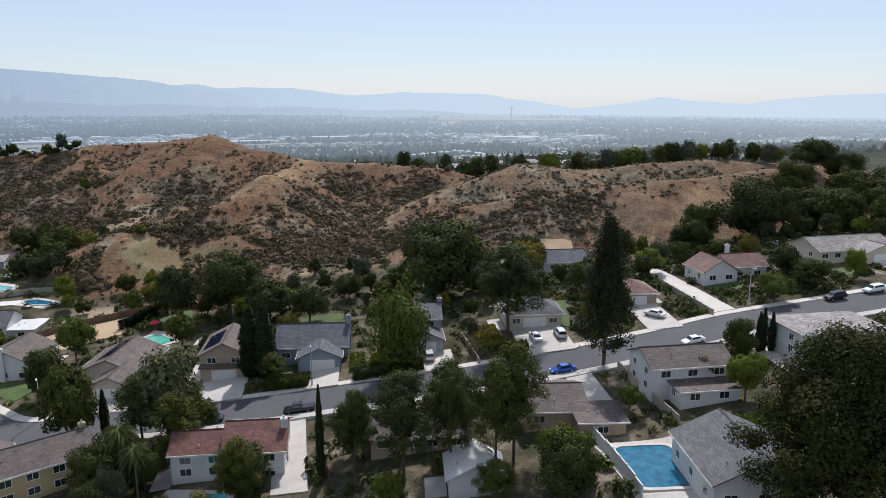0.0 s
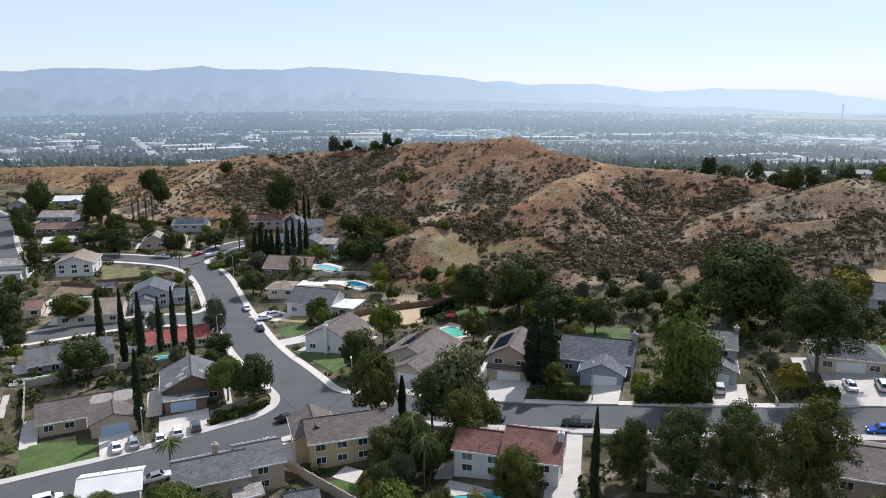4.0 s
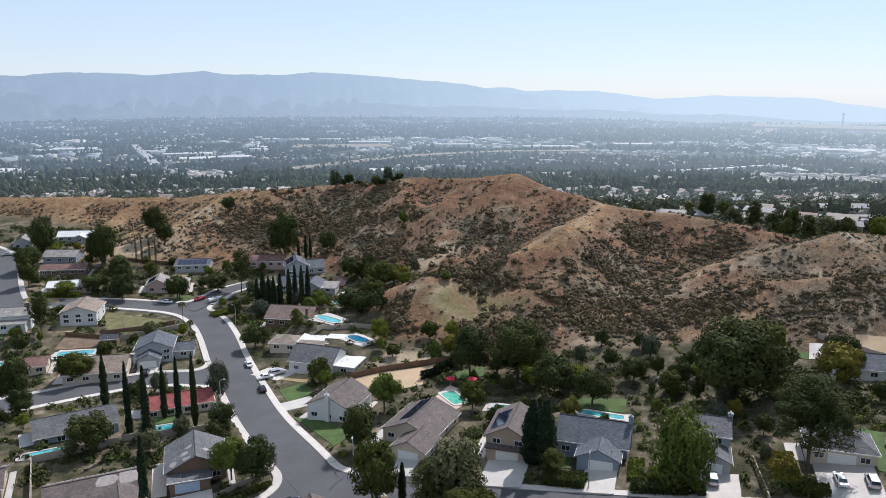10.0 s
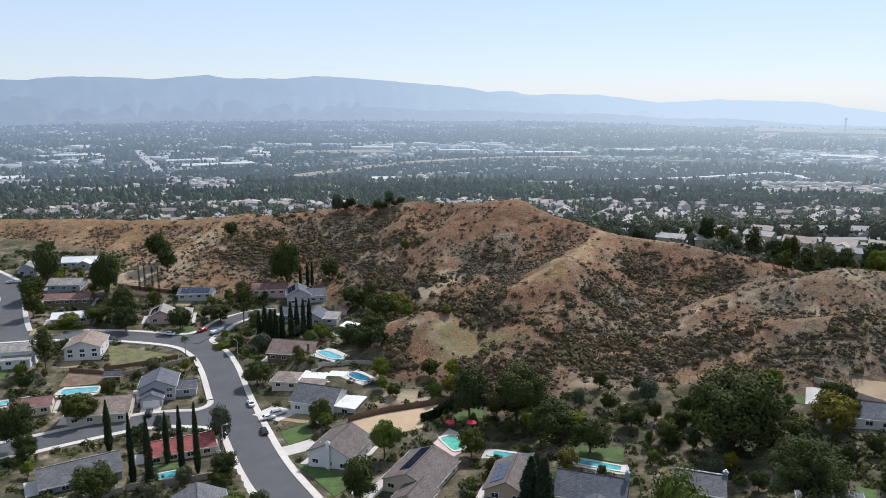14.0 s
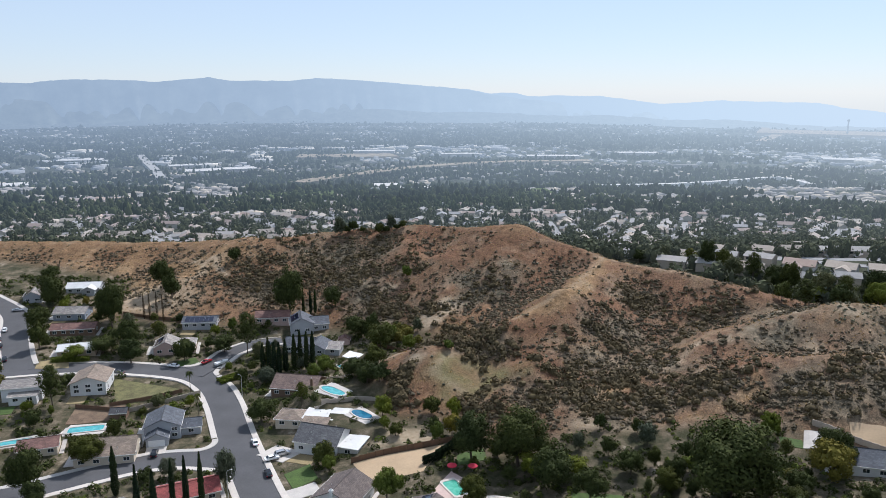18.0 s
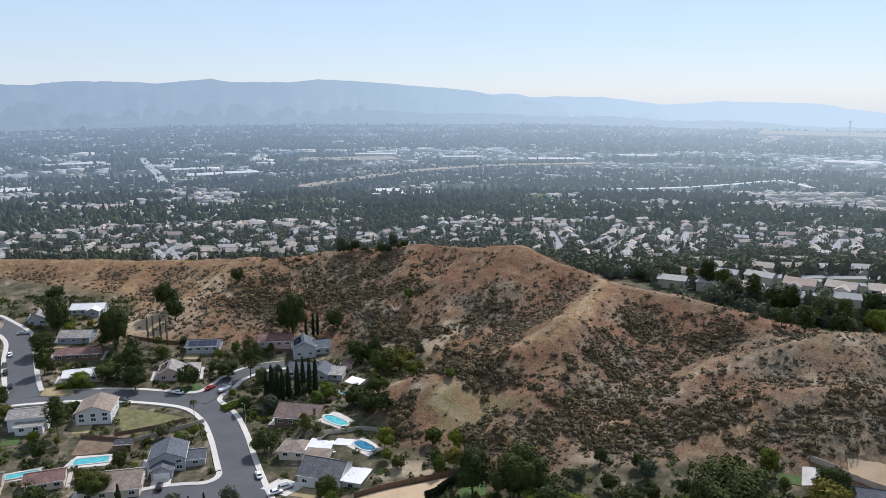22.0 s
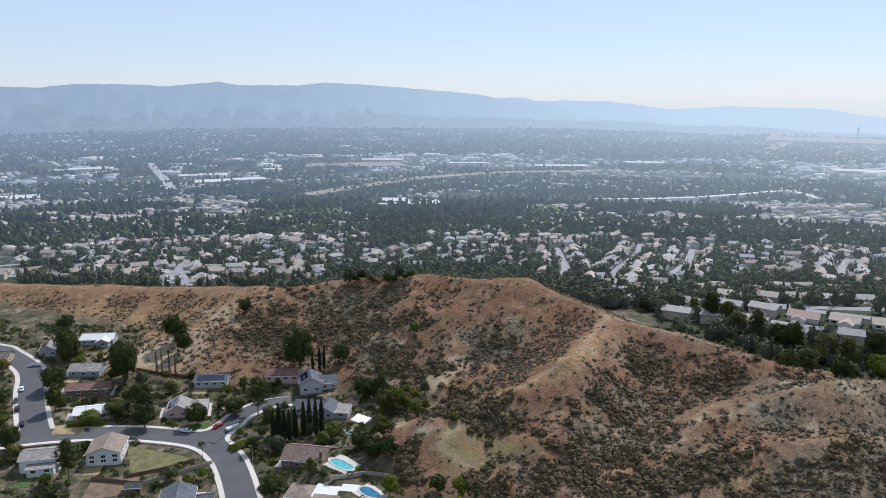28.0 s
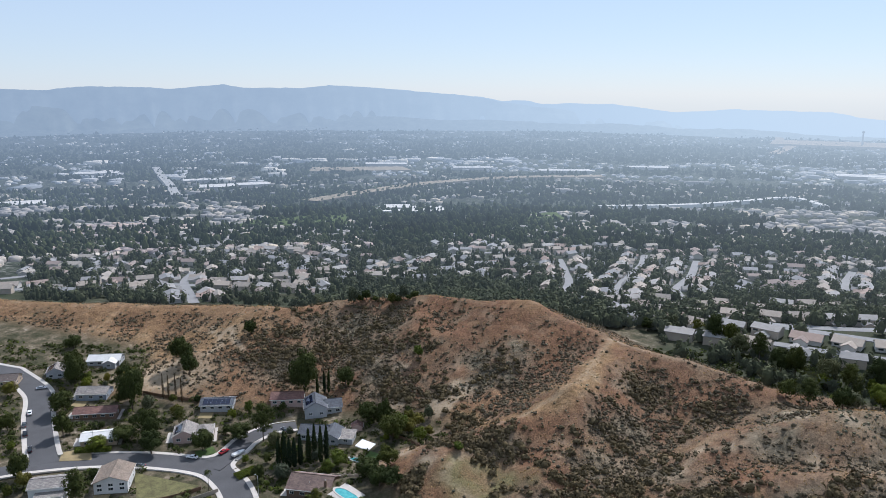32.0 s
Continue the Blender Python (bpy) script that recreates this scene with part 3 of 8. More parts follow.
def build_roads():
    for i, (name, (w, line)) in enumerate(ROADS.items()):
        v, f = [], []
        for inner, outer in ((0, w), (-w, 0)):
            a, b = ribbon(line, outer, inner, 0.05 + 0.004 * i, 0.4)
            f += [tuple(k + len(v) for k in q) for q in b]
            v += a.tolist()
        tagged(new(name, mesh_of(name, v, f, MAT["asphalt"])), "grey asphalt residential street with faded surface", "road", kind="structure")
        for side in (1, -1):
            def keep(p):
                for a, b, r, c, edge, corner in CORNERS:
                    if name in (a, b) and np.hypot(*(p - corner)) < np.hypot(*(edge[(a, b).index(name)] - corner)):
                        return False
                return street_gap(np.array([p[0]]), np.array([p[1]]), name)[0] > 0.2
            v, f = ribbon(line, side * w, side * (w + 1.9), 0.19, 0.6, keep)
            if f:
                tagged(new("pavement", mesh_of("pavement", v, f, MAT["concrete"])), "pale concrete pavement with kerb along the street", "pavement", kind="structure")
    for a, b, r, c, edge, corner in CORNERS:
        t0, t1 = (math.atan2(*(e - c)[::-1]) for e in edge)
        t1 = t0 + (t1 - t0 + math.pi) % (2 * math.pi) - math.pi
        t = np.linspace(t0, t1, 17)
        arc = c + r * np.column_stack([np.cos(t), np.sin(t)])
        inside = c + (r - 1.9) * np.column_stack([np.cos(t), np.sin(t)])
        n = len(t)
        flip = t1 < t0
        rows = [np.column_stack([q, ground(q[:, 0], q[:, 1]) + z]) for q, z in ((arc, -0.4), (arc, 0.19), (inside, 0.19), (inside, -0.4))]
        faces = [(k * n + j, (k + 1) * n + j, (k + 1) * n + j + 1, k * n + j + 1) for k in range(3) for j in range(n - 1)]
        tagged(new("pavement", mesh_of("pavement", np.vstack(rows), [q if flip else q[::-1] for q in faces], MAT["concrete"])), "pale concrete pavement rounding the street corner", "pavement", kind="structure")
        pts = np.vstack([arc, corner + (corner - c) * 0.12])
        top = np.column_stack([pts, ground(pts[:, 0], pts[:, 1]) + 0.046])
        fan = [(n, j, j + 1) for j in range(n - 1)]
        tagged(new("road_corner", mesh_of("road_corner", top, [q[::-1] if flip else q for q in fan], MAT["asphalt"])), "grey asphalt rounding the street corner", "road", kind="structure")


build_roads()


SLABS = []


def slab(name, corners, mat, lift, label, category, kind="structure", soft=True):
    """A thin sheet with the given corners, laid over the land."""
    SLABS.append([(float(a), float(b)) for a, b in corners])
    p, q, r, s = [np.array(c, float) for c in corners]
    nu, nv = max(2, int(np.hypot(*(q - p)) / 1.5)), max(2, int(np.hypot(*(s - p)) / 1.5))
    u, v = np.meshgrid(np.linspace(0, 1, nu + 1), np.linspace(0, 1, nv + 1))
    xy = (p[None, None] * ((1 - u) * (1 - v))[..., None] + q * (u * (1 - v))[..., None] + r * (u * v)[..., None] + s * ((1 - u) * v)[..., None])
    z = land(xy[..., 0], xy[..., 1]) + lift
    edge = (u == 0) | (u == 1) | (v == 0) | (v == 1)
    z = np.where(edge, z - 0.02, z)
    verts = np.concatenate([xy, z[..., None]], -1).reshape(-1, 3)
    idx = np.arange(verts.shape[0]).reshape(nv + 1, nu + 1)
    faces = np.stack([idx[:-1, :-1], idx[:-1, 1:], idx[1:, 1:], idx[1:, :-1]], -1).reshape(-1, 4).tolist()
    rim = list(idx[0, :]) + list(idx[1:, -1]) + list(idx[-1, -2::-1]) + list(idx[-2:0:-1, 0])
    base_at = len(verts)
    verts = np.vstack([verts, verts[rim] - [0, 0, 0.35]])
    n = len(rim)
    faces += [(rim[k], base_at + k, base_at + (k + 1) % n, rim[(k + 1) % n]) for k in range(n)]
    ob = new(name, mesh_of(name, verts, faces, mat))
    return tagged(ob, label, category, kind=kind)


# ---- far valley and mountains ----
def domes(x, y, z, radius, height, rng, ring=6):
    """Lumpy closed crowns that stand on the given places: vertices and triangles."""
    n = len(x)
    turn = rng.uniform(0, 6.283, n)[:, None] + np.arange(ring)[None] * 6.2832 / ring
    rows = []
    for up, wide, add in ((0.06, 0.82, 0.0), (0.52, 1.0, 0.4), (0.86, 0.58, 0.9)):
        r = radius[:, None] * wide * rng.uniform(0.72, 1.2, (n, ring))
        rows.append(np.stack([x[:, None] + np.cos(turn + add) * r, y[:, None] + np.sin(turn + add) * r, z[:, None] + height[:, None] * (up + rng.uniform(-0.09, 0.09, (n, ring)))], -1))
    top = np.stack([x + radius * rng.uniform(-0.2, 0.2, n), y + radius * rng.uniform(-0.2, 0.2, n), z + height * rng.uniform(0.95, 1.12, n)], -1)[:, None]
    v = np.concatenate(rows + [top], 1)
    k = np.arange(ring)
    j = (k + 1) % ring
    f = np.concatenate([np.stack([k + a, j + a, k + a + ring], -1) for a in (0, ring)] + [np.stack([j + a, j + a + ring, k + a + ring], -1) for a in (0, ring)] + [np.stack([k + 2 * ring, j + 2 * ring, 0 * k + 3 * ring], -1)])
    return v.reshape(-1, 3), (f[None] + (np.arange(n) * (3 * ring + 1))[:, None, None]).reshape(-1, 3)


def spread(n, near, far, low, high, seed):
    """Places spread evenly as seen from above the town: azimuth in degrees, nearer ones denser."""
    rng = np.random.default_rng(seed)
    d = 1 / rng.uniform(1 / far, 1 / near, n)
    a = np.radians(rng.uniform(low, high, n))
    return np.column_stack([d * np.sin(a), d * np.cos(a)]), d


def built_up(x, y):
    """Share of houses rather than trees on the valley floor."""
    return sstep(-0.15, 0.35, roll_of(x, y, 210, 31) + 0.5 * roll_of(x, y, 70, 32))


# woods, roofs and mountains below all glow with painted haze
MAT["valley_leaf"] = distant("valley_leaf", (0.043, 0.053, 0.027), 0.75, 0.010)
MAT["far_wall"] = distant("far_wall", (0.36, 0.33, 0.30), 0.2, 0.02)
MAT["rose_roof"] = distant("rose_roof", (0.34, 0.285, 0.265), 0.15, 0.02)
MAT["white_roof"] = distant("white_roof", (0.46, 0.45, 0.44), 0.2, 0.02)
# extra, glow: more and brighter haze put into the mountain colours
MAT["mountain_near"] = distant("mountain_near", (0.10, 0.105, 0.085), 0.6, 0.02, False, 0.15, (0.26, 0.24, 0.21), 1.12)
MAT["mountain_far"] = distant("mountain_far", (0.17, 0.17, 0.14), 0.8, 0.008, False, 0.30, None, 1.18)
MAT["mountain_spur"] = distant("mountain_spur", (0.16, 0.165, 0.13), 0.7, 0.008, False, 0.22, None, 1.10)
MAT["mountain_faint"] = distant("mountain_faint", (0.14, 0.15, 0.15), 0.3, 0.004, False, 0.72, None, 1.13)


OPEN_LAND = [np.array(p, float) for p in ([(-1500, 1800), (-400, 1900), (300, 2050), (1400, 2000)],)]


def build_valley():
    rings = (("valley_woods", 900, 1700, 14000, 41), ("distant_woods", 1700, 2800, 15000, 42), ("faint_woods", 2800, 4850, 15000, 43))
    for name, near, far, n, seed in rings:
        xy, d = spread(n, near, far, -40, 62, seed)
        rng = np.random.default_rng(seed)
        bare = off_line(xy[:, 0], xy[:, 1], OPEN_LAND[0]) < 45 + 35 * roll_of(xy[:, 0], xy[:, 1], 300, 36)
        keep = (rng.uniform(0, 1, n) > 0.55 * built_up(xy[:, 0], xy[:, 1])) & ~(bare & (rng.uniform(0, 1, n) < 0.85))
        xy, d = xy[keep], d[keep]
        rng = np.random.default_rng(seed + 5)
        h = rng.uniform(4, 13, len(d)) * np.where(rng.uniform(0, 1, len(d)) < 0.1, 1.5, 1.0)
        v, f = domes(xy[:, 0], xy[:, 1], ground(xy[:, 0], xy[:, 1]) - 0.5, (2.5 + d * 0.0009) * rng.uniform(0.5, 1.4, len(d)), h, rng, 6 if far < 2000 else 5)
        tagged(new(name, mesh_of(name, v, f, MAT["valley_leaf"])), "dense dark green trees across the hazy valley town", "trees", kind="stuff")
    crowd = np.random.default_rng(57)  # close-built clusters of pinkish roofs
    clusters = np.vstack([np.column_stack([crowd.uniform(a, b, n), crowd.uniform(c, d, n)]) for a, b, c, d, n in ((-555, -400, 930, 1090, 260), (-530, -330, 805, 870, 170), (-200, -110, 865, 960, 90))])
    rows = np.column_stack([crowd.uniform(-700, 250, 34), 2690 + crowd.normal(0, 60, 34)])  # sheds along the far boulevard
    rows = np.vstack([rows, np.column_stack([crowd.uniform(-1200, -500, 26), 2130 + crowd.normal(0, 110, 26)]), np.column_stack([crowd.uniform(900, 1500, 14), 2230 + crowd.normal(0, 80, 14)])])
    for name, near, far, n, mat, seed, more in (("distant_houses", 860, 2200, 4600, "far_wall", 51, []), ("rose_roofs", 0, 0, 0, "rose_roof", 54, clusters), ("faint_buildings", 2200, 4800, 4800, "white_roof", 52, []), ("commercial_buildings", 0, 0, 0, "white_roof", 55, rows)):
        rng = np.random.default_rng(seed)
        xy = np.zeros((0, 2))
        if n:
            xy, d = spread(n, near, far, -40, 62, seed)
            xy = xy[rng.uniform(0, 1, n) < 0.15 + 0.85 * built_up(xy[:, 0], xy[:, 1])]
        if len(more):
            xy = np.vstack([xy, more])
        n = len(xy)
        x, y = xy.T
        big = rng.uniform(0, 1, n) < (1.0 if name == "commercial_buildings" else 0.0 if len(more) else 0.015 * (np.hypot(x, y) > 1700))
        w, d = np.where(big, rng.uniform(30, 85, n), rng.uniform(11, 18, n)), np.where(big, rng.uniform(18, 45, n), rng.uniform(9, 12, n))
        h, rise = np.where(big, rng.uniform(6, 10, n), rng.uniform(3, 5.5, n)), np.where(big, 0.4, rng.uniform(1.4, 2.4, n))
        a = 0.6 * roll_of(x, y, 260, 7) + rng.integers(0, 2, n) * 1.571
        c, s, z = np.cos(a), np.sin(a), ground(x, y) - 1
        v = []
        for px, py, pz, top in ((-1, -1, 0, 0), (1, -1, 0, 0), (1, 1, 0, 0), (-1, 1, 0, 0), (-1, -1, 1, 0), (1, -1, 1, 0), (1, 1, 1, 0), (-1, 1, 1, 0), (-0.6, 0, 1, 1), (0.6, 0, 1, 1)):
            v.append(np.stack([x + (px * w * c - py * d * s) / 2, y + (px * w * s + py * d * c) / 2, z + pz * h + top * rise], -1))
        cell = [(0, 1, 5), (0, 5, 4), (1, 2, 6), (1, 6, 5), (2, 3, 7), (2, 7, 6), (3, 0, 4), (3, 4, 7), (4, 5, 9), (4, 9, 8), (6, 7, 8), (6, 8, 9), (5, 6, 9), (7, 4, 8)]
        f = (np.array(cell)[None] + (np.arange(n) * 10)[:, None, None]).reshape(-1, 3)
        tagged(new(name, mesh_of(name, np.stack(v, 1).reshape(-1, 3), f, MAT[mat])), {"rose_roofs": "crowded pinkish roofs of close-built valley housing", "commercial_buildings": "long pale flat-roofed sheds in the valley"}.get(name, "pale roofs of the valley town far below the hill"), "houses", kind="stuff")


build_valley()

VALLEY_STREETS = [spline(s, 4.0) for s in (
    [(128, 425), (168, 398), (212, 372), (262, 352), (330, 345)], [(180, 440), (240, 395), (300, 385)], [(340, 400), (420, 420), (500, 470), (590, 540)], 
    [(100, 455), (150, 462), (205, 430), (262, 420), (330, 440)], [(120, 520), (180, 515), (240, 500), (300, 505), (380, 520)], [(122, 545), (138, 612), (165, 690), (194, 759), (215, 830)],
    [(172, 530), (184, 600), (205, 650), (228, 700), (262, 790)], [(300, 515), (318, 580), (350, 650), (400, 730)], [(82, 562), (100, 640), (108, 721), (112, 793)], [(380, 470), (400, 540), (440, 610), (500, 680)],
    [(-400, 560), (-330, 590), (-262, 610), (-190, 600), (-110, 590)], [(-190, 505), (-212, 555), (-244, 627), (-262, 700)], [(-180, 660), (-120, 680), (-70, 720), (-40, 800)], [(-110, 745), (-170, 790), (-250, 830)],
    [(20, 830), (110, 860), (220, 870), (340, 840)], [(500, 560), (560, 640), (600, 740)], [(-420, 640), (-380, 700), (-330, 780)])]
VALLEY_HOUSES = []  # places taken


def far_houses():
    """Tract houses along the streets behind the hill, built once in five kinds and repeated."""
    rng = random.Random(5)
    # walls and roofs have haze emission mixed into their colours
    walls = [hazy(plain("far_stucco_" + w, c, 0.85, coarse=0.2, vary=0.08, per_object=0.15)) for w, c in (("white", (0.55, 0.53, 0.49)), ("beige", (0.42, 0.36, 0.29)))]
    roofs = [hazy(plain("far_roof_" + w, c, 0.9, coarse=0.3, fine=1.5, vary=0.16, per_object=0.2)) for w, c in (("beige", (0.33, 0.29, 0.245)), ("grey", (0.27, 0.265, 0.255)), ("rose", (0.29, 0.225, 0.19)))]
    kinds = []
    for k in range(5):
        w, d, h, rise = rng.uniform(12, 16), rng.uniform(9, 11), (2.9, 5.2, 3.0, 5.0, 2.8)[k], rng.uniform(1.7, 2.6)
        v = [(x, y, z) for x in (-w / 2, w / 2) for y, z in ((-d / 2, -4), (d / 2, -4), (d / 2, h), (0, h + rise), (-d / 2, h))]
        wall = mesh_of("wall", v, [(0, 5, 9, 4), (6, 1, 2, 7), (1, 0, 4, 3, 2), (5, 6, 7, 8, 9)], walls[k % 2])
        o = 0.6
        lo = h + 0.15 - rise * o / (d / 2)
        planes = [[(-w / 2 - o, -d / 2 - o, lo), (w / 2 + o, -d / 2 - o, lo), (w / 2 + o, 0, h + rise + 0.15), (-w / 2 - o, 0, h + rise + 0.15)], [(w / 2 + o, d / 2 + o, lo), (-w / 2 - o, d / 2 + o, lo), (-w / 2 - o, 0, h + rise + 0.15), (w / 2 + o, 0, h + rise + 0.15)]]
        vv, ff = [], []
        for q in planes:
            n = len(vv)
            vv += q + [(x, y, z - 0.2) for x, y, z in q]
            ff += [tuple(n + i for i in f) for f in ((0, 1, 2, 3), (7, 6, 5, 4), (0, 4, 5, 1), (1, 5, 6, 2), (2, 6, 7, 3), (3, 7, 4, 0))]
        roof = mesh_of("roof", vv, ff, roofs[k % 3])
        gx = rng.uniform(-2, 2)
        wing_v = [(gx + x, y, z) for y in (-d / 2 - 5, -d / 2 + 2) for x, z in ((-3.4, -4), (3.4, -4), (3.4, 2.6), (0, 4.3), (-3.4, 2.6))]
        wing = mesh_of("garage_wing", wing_v, [(0, 1, 2, 3, 4), (5, 0, 4, 9), (1, 6, 7, 2)], walls[k % 2])
        cover_v = [(gx + x, y, z) for y in (-d / 2 - 5.5, -d / 2 + 2.4) for x, z in ((-3.9, 2.5), (0, 4.5), (3.9, 2.5), (3.9, 2.3), (0, 4.3), (-3.9, 2.3))]
        cover = mesh_of("garage_roof", cover_v, [(0, 1, 7, 6), (1, 2, 8, 7), (2, 3, 9, 8), (5, 0, 6, 11), (0, 5, 4, 1), (1, 4, 3, 2), (3, 4, 10, 9), (4, 5, 11, 10)], roofs[k % 3])
        pane = mesh_of("pane", [(x, -d / 2 - 0.04, z) for x, z in ((-w * 0.42, h - 1.9), (-w * 0.25, h - 1.9), (-w * 0.25, h - 0.8), (-w * 0.42, h - 0.8))], [(0, 1, 2, 3)], MAT["glass"])
        kinds.append((wall, roof, wing, cover, pane))
    for line in VALLEY_STREETS:
        d = np.gradient(line[:, :2], axis=0)
        d /= np.linalg.norm(d, axis=1)[:, None]
        for i in range(3, len(line) - 2, 5):
            for side in (-1, 1):
                gap = rng.uniform(13.5, 19)
                x, y = line[i, 0] - side * d[i, 1] * gap, line[i, 1] + side * d[i, 0] * gap
                if len(VALLEY_HOUSES) >= 262 or rng.random() < 0.12:
                    continue
                if any(math.hypot(x - a, y - b) < 15.5 for a, b in VALLEY_HOUSES) or relief(x, y) > 0.4 or min(off_line(np.array([x]), np.array([y]), q)[0] for q in VALLEY_STREETS) < 12:
                    continue
                VALLEY_HOUSES.append((x, y))
                top = new("house")
                yaw = math.degrees(math.atan2(d[i, 1], d[i, 0])) + (0 if side > 0 else 180) + rng.uniform(-14, 14)
                top.matrix_basis = pose(x, y, float(ground(x, y)), 0, 0, yaw)
                for name, me in zip(("wall", "roof", "garage_wing", "garage_roof", "pane"), kinds[rng.randrange(5)]):
                    o = new(name, me)
                    o.parent = top
                tagged(top, "pale stucco tract house in the valley behind the hill", "house", "tract houses in the valley")
    for i, line in enumerate(VALLEY_STREETS):
        v, f = [], []
        side = np.gradient(line[:, :2], axis=0)
        side = np.stack([-side[:, 1], side[:, 0]], -1) / np.linalg.norm(side, axis=1)[:, None]
        z = ground(line[:, 0], line[:, 1]) + 0.5
        a, b = line[:, :2] + side * 3.8, line[:, :2] - side * 3.8
        n = len(line)
        v = np.vstack([np.column_stack([a, z]), np.column_stack([b, z]), np.column_stack([a, z - 2]), np.column_stack([b, z - 2])])
        f = [q for k in range(n - 1) for q in ((n + k, n + k + 1, k + 1, k), (k, k + 1, 2 * n + k + 1, 2 * n + k), (n + k + 1, n + k, 3 * n + k, 3 * n + k + 1))]
        tagged(new("road_valley", mesh_of("road_valley", v, f, MAT["street_far"])), "pale sunlit street between valley houses", "road", kind="structure")


far_houses()


def more_tract_houses():
    """The further rows of the same estate, joined: stucco walls and pitched roofs."""
    rng = np.random.default_rng(58)
    V, Fs, kinds = [], [], []
    xs, ys = rng.uniform(-520, 860, 7000), rng.uniform(470, 960, 7000)
    ok = (xs > -0.62 * ys) & (xs < 0.95 * ys) & ((xs > 90) | (ys > 560)) & ((xs < -110) | (xs > 60) | (ys > 640)) & (roll_of(xs, ys, 90, 35) > -0.3) & (relief(xs, ys) < 0.05)
    ok &= np.minimum.reduce([off_line(xs, ys, s) for s in VALLEY_STREETS]) > 10
    for x, y in zip(xs[ok], ys[ok]):
        if len(kinds) >= 720 * 8:
            break
        if any(math.hypot(x - a, y - b) < 17.5 for a, b in VALLEY_HOUSES):
            continue
        VALLEY_HOUSES.append((x, y))
        w, d, h, rise = rng.uniform(11, 16), rng.uniform(8.5, 11), rng.choice([2.9, 3.0, 5.2]), rng.uniform(1.6, 2.4)
        a = 0.7 * roll_of(x, y, 150, 7) + rng.integers(0, 2) * 1.571
        c, s, z, k = math.cos(a), math.sin(a), float(ground(x, y)), len(V)
        for px, py, pz in ((-w, -d, -3), (w, -d, -3), (w, d, -3), (-w, d, -3), (-w, -d, h), (w, -d, h), (w, d, h), (-w, d, h), (-w - 1, 0, h + rise), (w + 1, 0, h + rise), (-w - 1, -d - 1.2, h - 0.2), (w + 1, -d - 1.2, h - 0.2), (w + 1, d + 1.2, h - 0.2), (-w - 1, d + 1.2, h - 0.2)):
            V.append((x + (px * c - py * s) / 2, y + (px * s + py * c) / 2, z + pz))
        Fs += [tuple(k + q for q in f) for f in ((0, 1, 5, 4), (1, 2, 6, 5), (2, 3, 7, 6), (3, 0, 4, 7), (5, 6, 9), (7, 4, 8), (10, 11, 9, 8), (12, 13, 8, 9))]
        kinds += [0] * 6 + [1 + int(rng.integers(0, 3))] * 2
    # estate colours carry the same painted haze glow
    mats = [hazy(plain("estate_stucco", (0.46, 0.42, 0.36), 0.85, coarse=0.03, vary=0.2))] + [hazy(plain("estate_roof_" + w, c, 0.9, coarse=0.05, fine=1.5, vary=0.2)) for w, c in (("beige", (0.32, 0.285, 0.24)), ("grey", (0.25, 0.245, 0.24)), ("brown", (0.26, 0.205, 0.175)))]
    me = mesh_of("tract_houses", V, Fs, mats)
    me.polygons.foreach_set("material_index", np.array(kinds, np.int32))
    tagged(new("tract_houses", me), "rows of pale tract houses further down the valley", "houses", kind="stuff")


more_tract_houses()

CREST = [(-60, 120), (-45, 150), (-31.6, 166), (-29.2, 165), (-27.3, 185), (-22.7, 182), (-21.4, 172), (-19.7, 187), (-17.7, 202), (-16.2, 182), (-12.1, 183), (-10, 198), (-7.5, 192), (-5.3, 178), (-3.2, 163), (-1.3, 149), (1.6, 131), (3.3, 102), (5, 110),
         (6.3, 84), (8, 92), (11.4, 88), (13, 74), (15.9, 40), (18.3, 51), (20.2, 62), (22.1, 53), (26.4, 51), (27.8, 23), (29.8, 5), (33, -40), (36.5, -12), (39.4, 32), (41.8, 8), (45.2, -7), (48.1, 28), (53.5, 56), (70, 60)]  # degrees round the horizon, height
FOOT = [(-60, -70), (-31.9, -54), (-21.4, -62), (-10.5, -49), (-7.5, 1), (-4.9, 4), (-1.3, -18), (1.6, -14), (4.6, -21), (8.1, -38), (12.3, -33), (16.4, -58), (20.7, -57), (23, -68), (25.9, -81), (29.9, -87), (70, -92)]


